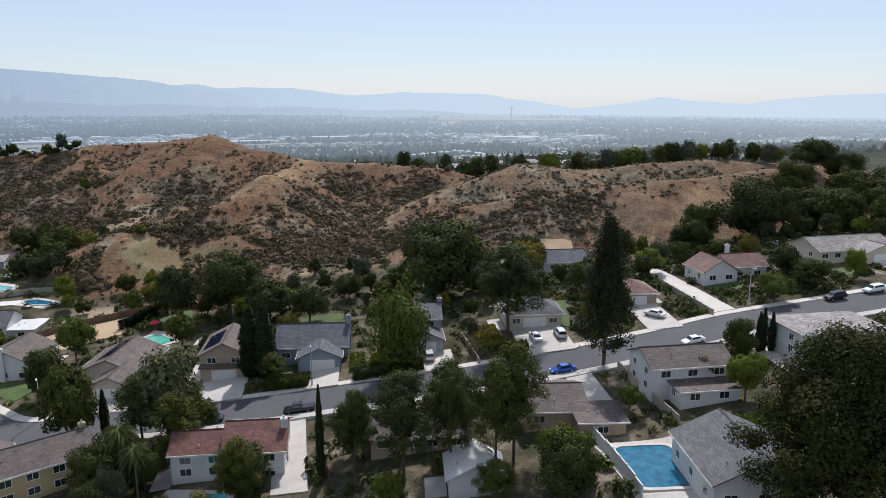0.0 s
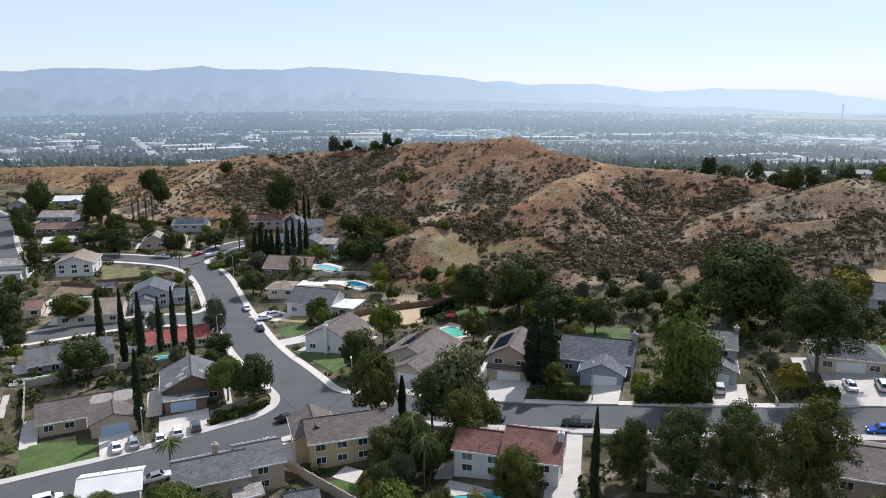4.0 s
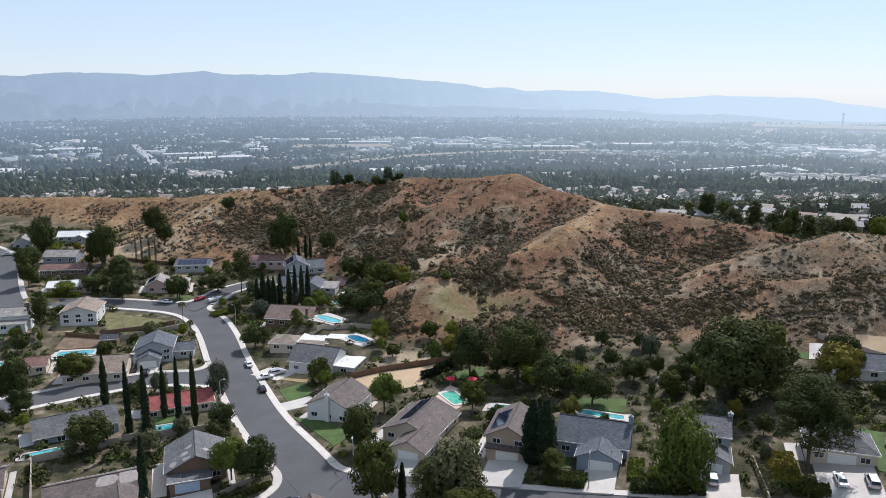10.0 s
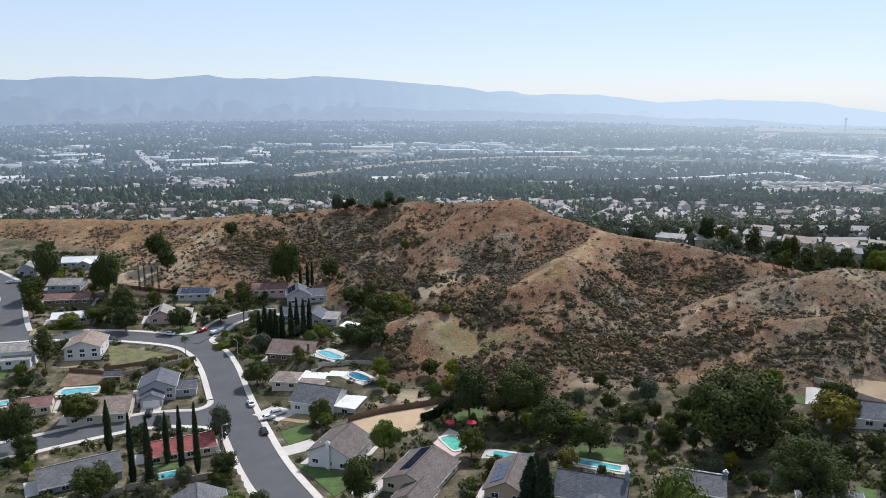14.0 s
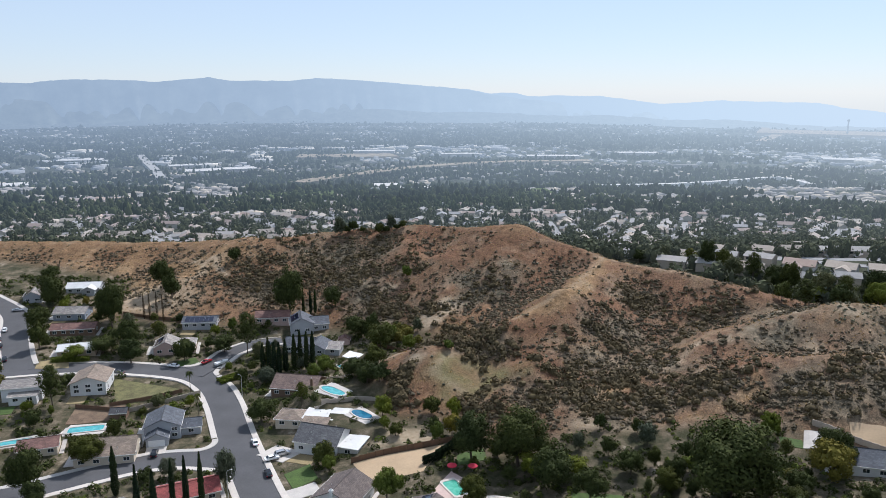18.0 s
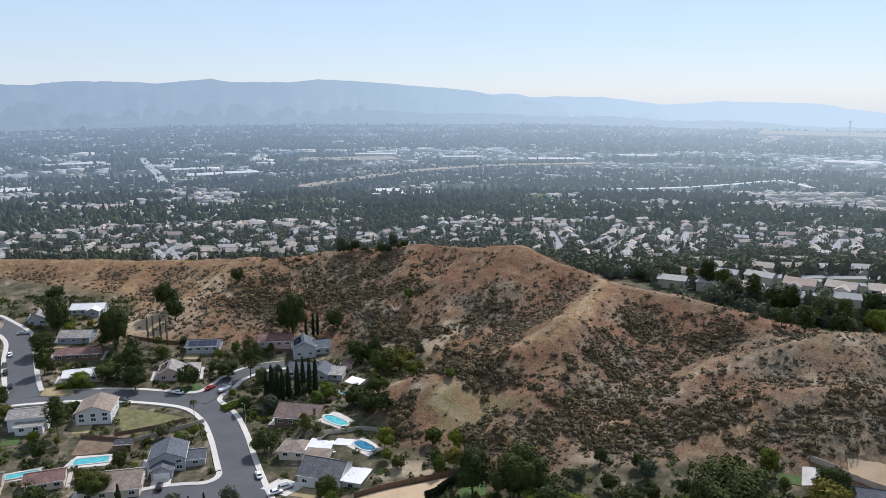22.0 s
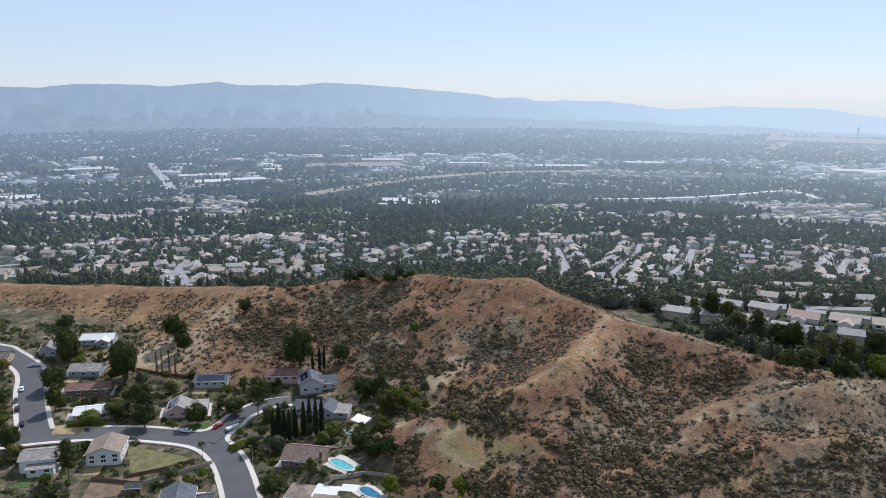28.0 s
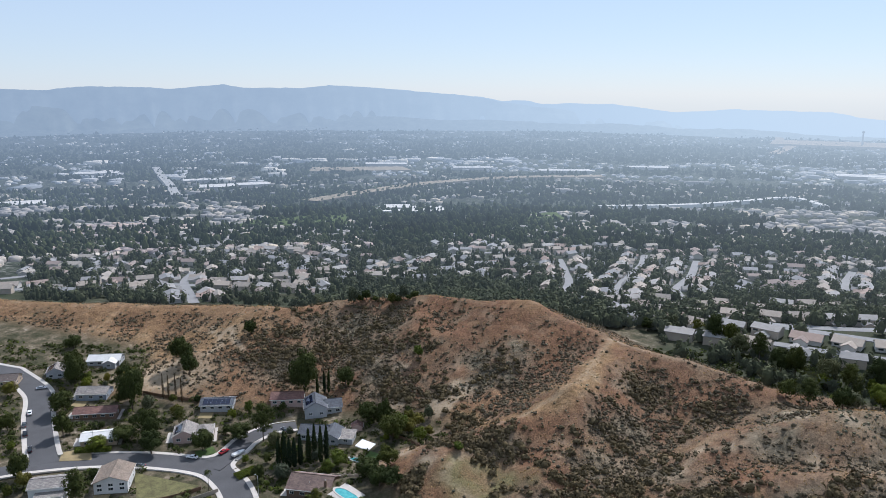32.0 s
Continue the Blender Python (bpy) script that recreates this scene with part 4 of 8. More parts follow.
def build_mountains():
    az = np.radians(np.arange(-62, 72, 0.2))
    deg = np.degrees(az)
    full = np.interp(deg, [c[0] for c in CREST], [c[1] for c in CREST])
    foot = np.interp(deg, [c[0] for c in FOOT], [c[1] for c in FOOT])
    main = np.minimum(full - 10 * sstep(0, 6, deg), np.interp(deg, [-60, 0, 3, 6, 11, 16, 22, 40], [400, 170, 98, 66, 28, 0, -45, -120]))
    mid = np.interp(deg, [-60, -30, -24, -18, -12, -8, -3, 1, 4], [30, 62, 38, 58, 30, 52, 10, -40, -160]) + 10 * roll_of(deg, 0 * az, 2.3, 9)
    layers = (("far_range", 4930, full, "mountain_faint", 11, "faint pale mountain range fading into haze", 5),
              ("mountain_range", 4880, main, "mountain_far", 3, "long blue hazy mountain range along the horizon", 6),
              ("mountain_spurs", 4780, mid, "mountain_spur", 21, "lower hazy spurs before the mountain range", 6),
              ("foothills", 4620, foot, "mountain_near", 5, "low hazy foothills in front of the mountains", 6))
    for name, dist, top, mat, seed, label, rough in layers:
        top = 102.6 + (top - 102.6) * dist / 4900 + rough * (0.5 * roll_of(deg, 0 * az, 1.3, seed + 1) + 0.4 * roll_of(deg, 0 * az, 0.55, seed + 2) + 0.25 * roll_of(deg, 0 * az, 0.25, seed + 4))
        rows, count = [], 15
        for k, share in enumerate(np.linspace(0, 1, count)):
            fold = 1 - np.abs(roll_of(deg + 0.35 * k / count, 0 * az, 1.1, seed + 2)) - 0.35 * np.abs(roll_of(deg + 0.5 * k / count, 0 * az, 0.9, seed + 3))
            r = dist - 250 * (1 - share) - 110 * fold * (1 - share) * min(1.0, 4 * share)
            rows.append(np.column_stack([r * np.sin(az), r * np.cos(az), -112 + (np.maximum(top, -110) + 112) * share ** 1.1]))
        n = len(az)
        idx = np.arange(count * n).reshape(count, n)
        quads = np.stack([idx[:-1, :-1], idx[:-1, 1:], idx[1:, 1:], idx[1:, :-1]], -1).reshape(-1, 4)
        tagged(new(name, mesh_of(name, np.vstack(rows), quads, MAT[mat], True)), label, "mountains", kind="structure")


build_mountains()


# ---- plants ----
def part(name, me, parent, label="", m=None):
    ob = new(name, me)
    ob.parent = parent
    if m is not None:
        ob.matrix_basis = m
    if label:
        ob["label"] = label
    return ob


def leaves(centres, size, rng, out=None, narrow=0.62):
    """Small leaf sprays at the given places, lying roughly square to the directions "out": vertices and faces."""
    n = len(centres)
    if out is None:
        out = rng.normal(size=(n, 3))
    out = out / np.maximum(np.linalg.norm(out, axis=1), 1e-6)[:, None] + rng.normal(size=(n, 3)) * 0.30
    a = np.cross(out, rng.normal(size=(n, 3)))
    a /= np.linalg.norm(a, axis=1)[:, None]
    b = np.cross(out, a)
    b /= np.linalg.norm(b, axis=1)[:, None]
    s = size * rng.uniform(0.6, 1.3, n)[:, None]
    w = b * s * narrow
    v = np.stack([centres - a * s, centres + a * s * 0.65 + w, centres + a * s * 0.65 - w], 1).reshape(-1, 3)
    return v, np.arange(3 * n).reshape(n, 3)


def tube(points, radii, sides=6):
    v, f = [], []
    points = [Vector(p) for p in points]
    for i, (p, r) in enumerate(zip(points, radii)):
        d = (points[min(i + 1, len(points) - 1)] - points[max(i - 1, 0)]).normalized()
        u = d.orthogonal().normalized()
        w = d.cross(u)
        for k in range(sides):
            a = k * 6.2832 / sides
            v.append(tuple(p + (u * math.cos(a) + w * math.sin(a)) * r))
    for i in range(len(points) - 1):
        for k in range(sides):
            j = (k + 1) % sides
            f.append((i * sides + k, i * sides + j, (i + 1) * sides + j, (i + 1) * sides + k))
    f.append(tuple(range((len(points) - 1) * sides, len(points) * sides)))
    return v, f


def joined(chunks):
    v, f = [], []
    for a, b in chunks:
        k = len(v)
        v += [tuple(p) for p in a]
        f += [tuple(int(q) + k for q in face) for face in b]
    return v, f


def broad_crown(rng, n, size, lobes, squash=0.8, low=0.08, droop=0.0):
    """A crown 1 high and about 1 wide, of lobes with gaps between round a dark core."""
    pts, outs = [], []
    mid = (low + 0.98) / 2
    half = 0.98 - mid
    for k in range(lobes):
        a, up = k * 2.39996 + rng.uniform(-0.4, 0.4), rng.uniform(-0.85, 0.95)
        flat = math.sqrt(max(0.0, 1 - up * up))
        reach = rng.uniform(0.60, 0.95)
        c = np.array([math.cos(a) * flat * 0.42 * reach, math.sin(a) * flat * 0.42 * reach, mid + up * half * 0.80 * reach])
        rad = rng.uniform(0.08, 0.185)
        m = max(8, int(n / lobes * (rad / 0.135) ** 2))
        d = rng.normal(size=(m, 3))
        d /= np.linalg.norm(d, axis=1)[:, None]
        outs.append(d * 1.0 + (c - [0, 0, mid]) * 1.2)
        d = d * rad * rng.uniform(0.55, 1.1, m)[:, None]
        d[:, 2] *= squash
        d[:, 2] -= droop * np.hypot(d[:, 0], d[:, 1])
        pts.append(d + c)
    v, f = leaves(np.vstack(pts), size, rng, np.vstack(outs))
    return filled(v, f, rng, [0.34, 0.34, half * 0.78], mid, size)


def filled(v, f, rng, reach, mid, size):
    """Larger shaded sprays inside a crown, so that the sky doesn't show through everywhere."""
    n = int(0.30 / size ** 2)
    core = rng.normal(size=(n, 3))
    core /= np.linalg.norm(core, axis=1)[:, None]
    way = core.copy()
    core *= rng.uniform(0.3, 0.85, n)[:, None] * np.array(reach)
    cv, cf = leaves(core + [0, 0, mid], size * 2.4, rng, way)
    return np.vstack([v, cv]), np.vstack([f, cf + len(v)])


def tiered_crown(rng, n, size, outline, clumps, spread, tall):
    """A crown of brush-like clumps round a stem: outline gives the radius at each height."""
    hs, rs = zip(*outline)
    pts, outs = [], []
    m = n // clumps
    for k in range(clumps):
        z = hs[0] + (hs[-1] - hs[0]) * ((k + rng.uniform(0, 1)) / clumps) ** 0.9
        a, reach = k * 2.39996 + rng.uniform(-0.5, 0.5), np.interp(z, hs, rs) * rng.uniform(0.45, 1.0)
        d = rng.normal(size=(m, 3))
        d /= np.linalg.norm(d, axis=1)[:, None]
        outs.append(d + [math.cos(a) * 0.5, math.sin(a) * 0.5, 0.5])
        d *= spread * rng.uniform(0.8, 1.5) * rng.uniform(0.5, 1.1, m)[:, None]
        d[:, 2] *= 0.8 / tall ** 0.5
        pts.append(d + [math.cos(a) * reach, math.sin(a) * reach, z])
    tall = np.array([1, 1, tall])  # sprays keep their shape on a slender tree
    v, f = leaves(np.vstack(pts) * tall, size, rng, np.vstack(outs), 0.5)
    v = v / tall
    mid = (hs[0] + hs[-1]) * 0.48
    return filled(v, f, rng, [max(rs) * 0.55, max(rs) * 0.55, (hs[-1] - hs[0]) * 0.36], mid, size)


def limbs(rng, top, count, thick):
    """A tapered trunk with a few limbs; 1 high in all."""
    bend = rng.uniform(-0.03, 0.03, 2)
    out = [tube([(0, 0, -0.06), (bend[0], bend[1], top * 0.5), (bend[0] * 2, bend[1] * 2, top)], [thick, thick * 0.75, thick * 0.35])]
    for _ in range(count):
        a, z = rng.uniform(0, 6.283), rng.uniform(top * 0.35, top * 0.9)
        r = rng.uniform(0.18, 0.32)
        out.append(tube([(bend[0], bend[1], z), (math.cos(a) * r * 0.5, math.sin(a) * r * 0.5, z + 0.12), (math.cos(a) * r, math.sin(a) * r, z + 0.22)], [thick * 0.45, thick * 0.3, thick * 0.12], 5))
    return joined(out)


def tree_kind(kind, seed, level):
    """Meshes of a tree 1 high and about 1 wide, trunk and crown; level 0 is the most leafy."""
    rng = np.random.default_rng(seed)
    n, size = ((11500, 0.0205), (5600, 0.0285), (2600, 0.0405), (60000, 0.0105))[level]
    if kind in ("cypress", "dead_cypress"):
        n = (3800, 2800, 1700, 1700)[level] if kind == "cypress" else 800
        z = rng.uniform(0.03, 1, n)
        r = 0.5 * np.minimum(1, 0.35 + z * 4) * (1 - z ** 2.8) ** 0.75 * rng.uniform(0.35, 1.0, n) ** 0.5
        r *= 1 + 0.18 * np.sin(z * 23 + seed) * np.cos(z * 11)
        a = rng.uniform(0, 6.283, n)
        tall = np.array([2.2, 2.2, 16.0])
        way = np.column_stack([np.cos(a), np.sin(a), 0.3 + 0 * a])
        v, f = leaves(np.column_stack([np.cos(a) * r, np.sin(a) * r, z]) * tall, (0.24, 0.28, 0.34, 0.34)[level] if kind == "cypress" else 0.26, rng, way)
        v = v / tall
        trunk, mat = tube([(0, 0, -0.05), (0, 0, 0.5), (0, 0, 0.9)], [0.12, 0.08, 0.02]), "leaf_cypress" if kind == "cypress" else "leaf_dead"
    elif kind == "palm":
        chunks = []
        for k in range(46):
            a, tilt = k * 2.4, rng.uniform(-0.5, 1.1)
            pts = []
            for s in np.linspace(0, 1, 7):
                out = 0.5 * s * math.cos(tilt * 0.7)
                pts.append((math.cos(a) * out, math.sin(a) * out, 0.86 + 0.14 * math.sin(tilt) * s * 1.2 - 0.16 * s * s))
            side = np.array([-math.sin(a), math.cos(a), 0])
            vv, ff = [], []
            for i, p in enumerate(pts):
                w = 0.030 * math.sin(math.pi * (0.12 + 0.86 * i / 6))
                p = np.array(p)
                vv += [p - side * w - [0, 0, w * 0.6], p, p + side * w - [0, 0, w * 0.6]]
            for i in range(6):
                ff += [(3 * i, 3 * i + 1, 3 * i + 4, 3 * i + 3), (3 * i + 1, 3 * i + 2, 3 * i + 5, 3 * i + 4)]
            chunks.append((vv, ff))
        v, f = joined(chunks)
        trunk, mat = tube([(0, 0, -0.05), (0.01, 0, 0.4), (0, 0, 0.87)], [0.035, 0.026, 0.03], 7), "leaf_palm"
    elif kind == "pine":
        v, f = tiered_crown(rng, n, size, [(0.33, 0.25), (0.45, 0.42), (0.62, 0.46), (0.82, 0.34), (0.98, 0.10)], 58, 0.098, 1.8)
        trunk, mat = limbs(rng, 0.85, 10, 0.024), "leaf_pine"
    elif kind == "broad_pine":
        v, f = tiered_crown(rng, n, size, [(0.08, 0.30), (0.25, 0.45), (0.50, 0.46), (0.75, 0.36), (0.97, 0.12)], 150, 0.078, 1.1)
        trunk, mat = limbs(rng, 0.85, 8, 0.022), "leaf_deep_pine"
    elif kind == "conifer":
        v, f = tiered_crown(rng, n, size, [(0.15, 0.30), (0.26, 0.46), (0.50, 0.38), (0.80, 0.22), (1.0, 0.02)], 150, 0.100, 2.1)
        trunk, mat = limbs(rng, 0.9, 6, 0.030), "leaf_conifer"
    elif kind == "willow":
        v, f = broad_crown(rng, n, size * 0.92, 36, 1.2, 0.04, 0.35)
        trunk, mat = limbs(rng, 0.6, 5, 0.03), "leaf_bright"
    elif kind == "eucalyptus":
        v, f = broad_crown(rng, int(n * 0.85), size * 0.95, 34, 0.9, 0.06, 0.3)
        trunk, mat = limbs(rng, 0.7, 6, 0.022), "leaf_grey"
    elif kind == "yellow":
        v, f = broad_crown(rng, int(n * 0.8), size, 24)
        trunk, mat = limbs(rng, 0.55, 5, 0.025), "leaf_yellow"
    elif kind == "bright":
        v, f = broad_crown(rng, int(n * 0.85), size, 24)
        trunk, mat = limbs(rng, 0.55, 5, 0.026), "leaf_bright"
    else:
        v, f = broad_crown(rng, n, size, 36, 0.85, 0.05)
        trunk, mat = limbs(rng, 0.55, 6, 0.03), "leaf_oak"
    return mesh_of("trunk", trunk[0], trunk[1], MAT["bark"]), mesh_of("crown", v, f, MAT[mat])


TREE_WORDS = {
    "cypress": ("cypress_tree", "tall slender dark green columnar cypress"), "dead_cypress": ("cypress_tree", "thin brown half-dead columnar cypress"),
    "palm": ("palm_tree", "palm with arching grey-green fronds"), "pine": ("pine_tree", "tall green pine with open tiered branches"), "broad_pine": ("pine_tree", "huge dense dark green pine with upturned tips"), "conifer": ("conifer_tree", "tall dark tapered conifer with bare lower trunk"),
    "willow": ("willow_tree", "full drooping bright green garden tree"), "eucalyptus": ("eucalyptus_tree", "grey-green eucalyptus with loose hanging foliage"),
    "yellow": ("acacia_tree", "yellowish green tree with loose crown"), "bright": ("garden_tree", "round bright green garden tree"),
    "oak": ("oak_tree", "broad dark green oak with dense crown"),
}
TREES = {}


def tree(kind, x, y, height, radius, k=0):
    word, label = TREE_WORDS[kind]
    top = new(word)
    rng = random.Random(int(x * 31 + y * 17))
    top.matrix_basis = Matrix.LocRotScale((x, y, float(land(x, y)) - 0.1), Euler((0, 0, rng.uniform(0, 6.28))), (2 * radius, 2 * radius, height))
    level = 3 if y < 60 else 0 if (y < 112 and height > 6) or radius > 8 else (1 if y < 185 or radius > 5 else 2)
    if (kind, k % 3, level) not in TREES:
        TREES[kind, k % 3, level] = tree_kind(kind, 100 + 7 * list(TREE_WORDS).index(kind) + k % 3, level)
    trunk, crown = TREES[kind, k % 3, level]
    part("trunk", trunk, top)
    part("crown", crown, top)
    return tagged(top, label, "tree", {"cypress": "cypresses", "dead_cypress": "dead cypresses"}.get(kind, ""))


tree("cypress", -91, 184, 15.1, 1.1, 0)
tree("cypress", -75, 162, 19.5, 0.9, 1)
tree("cypress", -70, 160, 19.1, 1.1, 2)
tree("cypress", -59, 131, 16.6, 1.0, 0)
tree("cypress", -72, 176, 14.9, 0.9, 1)
tree("cypress", -66, 170, 18.6, 0.9, 2)
tree("cypress", -62, 170, 19.6, 0.9, 0)
tree("cypress", -72, 273, 11.7, 1.1, 1)
tree("cypress", -69, 272, 13.0, 1.1, 2)
tree("cypress", -67, 271, 13.2, 1.1, 0)
tree("cypress", -65, 271, 13.2, 1.1, 1)
tree("cypress", -58, 277, 16.0, 1.1, 2)
tree("cypress", -55, 275, 16.3, 1.1, 0)
tree("cypress", -67, 331, 11.5, 0.8, 1)
tree("cypress", -64, 333, 11.8, 0.8, 2)
tree("cypress", -62, 334, 11.8, 0.8, 0)
tree("dead_cypress", -139, 323, 13.0, 0.6, 1)
tree("dead_cypress", -136, 322, 13.5, 0.6, 2)
tree("dead_cypress", -133, 323, 13.5, 0.6, 0)
tree("dead_cypress", -129, 320, 13.4, 0.6, 1)
tree("oak", -62, 230, 8.8, 5.1, 2)
tree("oak", -36, 201, 8.3, 4.0, 0)
tree("bright", -15, 175, 12.7, 4.5, 1)
tree("oak", -28, 248, 9.5, 5.0, 2)
tree("oak", -23, 244, 8.5, 4.4, 0)
tree("oak", -33, 256, 9.0, 4.6, 1)
tree("oak", -26, 259, 9.5, 4.8, 0)
tree("oak", -15.5, 214.5, 5.0, 2.8, 2)
tree("oak", -3, 218, 4.6, 2.4, 0)
tree("bright", 1.5, 258, 4.0, 2.2, 1)
tree("bright", -20.5, 225, 8.5, 3.8, 0)
tree("oak", -4.3, 228, 7.2, 3.2, 1)
tree("oak", 8, 199, 16.2, 6.5, 2)
tree("oak", 21, 193, 18.1, 9.5, 0)
tree("oak", 29, 178, 12.3, 6.6, 1)
tree("oak", 37, 169, 10.3, 4.9, 2)
tree("oak", 70, 164, 22.5, 12.9, 0)
tree("yellow", 99, 171, 12.5, 6.3, 1)
tree("pine", 70, 128, 19.5, 8.5, 2)
tree("willow", 45, 126, 19.7, 6.7, 0)
tree("cypress", 19, 142, 14.5, 2.5, 1)
tree("cypress", 21.5, 140, 14.9, 2.4, 2)
tree("cypress", 20.5, 145, 13.0, 2.2, 0)
tree("oak", -19, 155, 11.4, 5.2, 0)
tree("oak", -13, 130, 16.1, 5.5, 1)
tree("cypress", -8, 132, 8.6, 0.9, 2)
tree("eucalyptus", 2, 125, 18.3, 6.9, 0)
tree("bright", -45, 142, 11.4, 4.2, 1)
tree("oak", -39, 140, 12.0, 4.5, 2)
tree("oak", -81, 155, 9.8, 6.2, 0)
tree("oak", -108, 202, 10.1, 5.8, 1)
tree("eucalyptus", -62, 189, 14.0, 3.5, 2)
tree("oak", -54, 166, 8.1, 4.1, 0)
tree("oak", -115, 183, 16.7, 5.3, 1)
tree("pine", -137, 238, 15.6, 4.8, 2)
tree("oak", -151, 318, 18.7, 6.3, 0)
tree("oak", -191, 341, 16.9, 6.1, 1)
tree("oak", -140, 350, 16.7, 6.2, 2)
tree("oak", -133, 342, 14.5, 4.7, 0)
tree("oak", -73, 330, 25.8, 7.8, 1)
tree("oak", -111, 375, 8.8, 3.8, 2)
tree("eucalyptus", -60, 406, 12.5, 3.8, 0)
tree("oak", -52.5, 408, 7.5, 3.0, 1)
tree("oak", -37, 402, 7.5, 2.8, 2)
tree("eucalyptus", -30.5, 404, 9.8, 3.4, 0)
tree("oak", -24, 402, 5.5, 2.6, 1)
for x, y, h, r in ((-56, 407, 5.0, 2.6), (-47, 406, 3.6, 2.2), (-33.5, 402, 4.6, 2.4), (-27.5, 402, 4.0, 2.2)):
    tree("oak", x, y, h, r, int(h) % 3)
tree("bright", -19, 346, 8.2, 2.7, 1)
tree("pine", -83, 291, 17.8, 5.8, 2)
tree("oak", -54, 335, 11.3, 5.3, 0)
tree("oak", -40, 309, 10.8, 5.5, 1)
tree("bright", -24, 294, 11.3, 4.7, 2)
tree("oak", -32, 307, 12.5, 3.7, 0)
tree("oak", -131, 288, 15.3, 5.2, 1)
tree("oak", -105, 281, 10.4, 3.4, 2)
tree("oak", -93, 292, 7.7, 5.8, 0)
tree("oak", -141, 285, 7.5, 6.8, 1)
tree("bright", -148, 276, 7.3, 4.4, 2)
tree("palm", -94, 253, 9.5, 1.8, 0)
tree("palm", -85, 235, 9.3, 1.4, 1)
tree("oak", 13, 162, 6.5, 2.7, 2)
tree("palm", -3, 103, 11.0, 2.7, 0)
tree("cypress", 22, 96, 15.0, 0.7, 1)
tree("pine", 27, 95, 13.1, 3.3, 2)
tree("pine", 32, 88, 17.1, 5.7, 0)
tree("pine", 39, 87, 16.1, 4.1, 1)
tree("pine", 48, 85, 18.0, 5.2, 2)
tree("pine", 10, 95, 11.1, 3.7, 0)
tree("oak", -10, 100, 8.9, 3.0, 1)
tree("bright", -8, 95, 7.2, 4.5, 2)
tree("oak", -43, 98, 6.5, 2.3, 0)
tree("palm", -46.5, 113, 7.2, 2.7, 1)
tree("oak", -58, 101, 4.3, 2.2, 2)
tree("broad_pine", 71, 50, 25.0, 12.5, 0)
tree("conifer", 77, 104, 27.5, 6.2, 1)
tree("bright", 87, 80, 9.5, 3.6, 2)
tree("cypress", 103, 93, 7.8, 0.8, 0)
tree("cypress", 104, 93, 8.3, 0.8, 1)
tree("cypress", 105, 92, 7.5, 0.8, 2)
tree("oak", 169, 160, 21.1, 12.7, 0)
tree("oak", 230, 177, 14.7, 7.9, 1)
tree("oak", 196, 152, 14.6, 8.1, 2)
tree("oak", 143, 146, 5.1, 3.8, 0)
tree("bright", 126, 111, 7.2, 4.3, 1)
tree("oak", 48, 71, 11.1, 4.4, 2)
tree("pine", 44, 83, 17.0, 4.4, 0)
tree("oak", 28, 100, 10.3, 3.5, 1)
tree("oak", 104, 180, 11.7, 5.8, 2)
tree("oak", 125, 166, 12.2, 4.8, 0)
tree("bright", 119, 144, 8.1, 4.3, 1)
tree("oak", 151, 163, 10.9, 5.0, 2)
tree("oak", 139, 113, 7.2, 5.1, 0)
tree("oak", 190, 134, 12.6, 4.7, 1)
tree("palm", -5, 108, 12.8, 3.0, 2)
tree("oak", -9, 110, 9.5, 4.0, 1)
tree("oak", -2, 108, 8.0, 3.6, 0)
tree("pine", 3, 114, 12.0, 4.2, 2)
tree("oak", 11, 97, 9.6, 4.4, 0)
tree("bright", 70, 87, 5.8, 2.3, 1)
tree("oak", 72, 76, 3.1, 1.7, 2)
tree("bright", 76, 75, 3.6, 1.7, 0)
tree("oak", -211, 379, 8.7, 5.4, 1)
tree("oak", -178, 305, 12.6, 6.3, 2)
tree("oak", -167, 285, 13.2, 4.2, 0)
tree("oak", -149, 312, 23.2, 6.5, 1)
tree("oak", -186, 333, 17.3, 5.5, 2)
tree("oak", -27, 290, 12.8, 7.2, 0)
tree("oak", -106, 281, 11.3, 4.9, 1)
tree("oak", -126, 277, 11.5, 5.2, 2)
tree("oak", -167, 253, 12.7, 4.3, 0)
tree("pine", -2, 124, 12.5, 5.0, 1)
tree("oak", 6, 122, 9.5, 4.6, 2)
tree("oak", -6, 114, 9.0, 4.4, 0)
tree("pine", 41, 92, 15.0, 4.8, 0)
tree("bright", 51, 76, 9.5, 4.6, 1)
tree("oak", 86, 88, 6.5, 3.4, 2)
tree("oak", 96, 125, 6.5, 3.6, 0)
tree("oak", 90, 121, 6.0, 3.2, 1)
tree("cypress", -70, 274, 14.0, 1.2, 0)
tree("cypress", -63, 273, 13.6, 1.2, 1)
tree("cypress", -60, 275, 15.0, 1.2, 2)
tree("cypress", -53, 277, 15.5, 1.2, 0)

# the wooded foot of the hill and the far gardens
for x, y, h, r in ((50, 180, 8, 4.2), (57, 171, 7, 4), (25, 186, 8, 4.5), (35, 182, 7, 4), (88, 166, 7, 4), (84, 158, 6, 3.5)):
    tree("oak" if x > 40 else "bright", x, y, h, r, int(x) % 3)
for x, y, h, r in ((182, 168, 17, 9), (160, 172, 14, 7), (200, 166, 16, 9), (214, 186, 15, 9), (225, 160, 17, 10), (238, 200, 14, 9), (250, 176, 16, 9), (262, 205, 14, 9), (192, 150, 13, 8), (210, 140, 13, 8), (150, 168, 8, 5), (232, 145, 12, 8)):
    tree("oak", x, y, h, r, int(y) % 3)


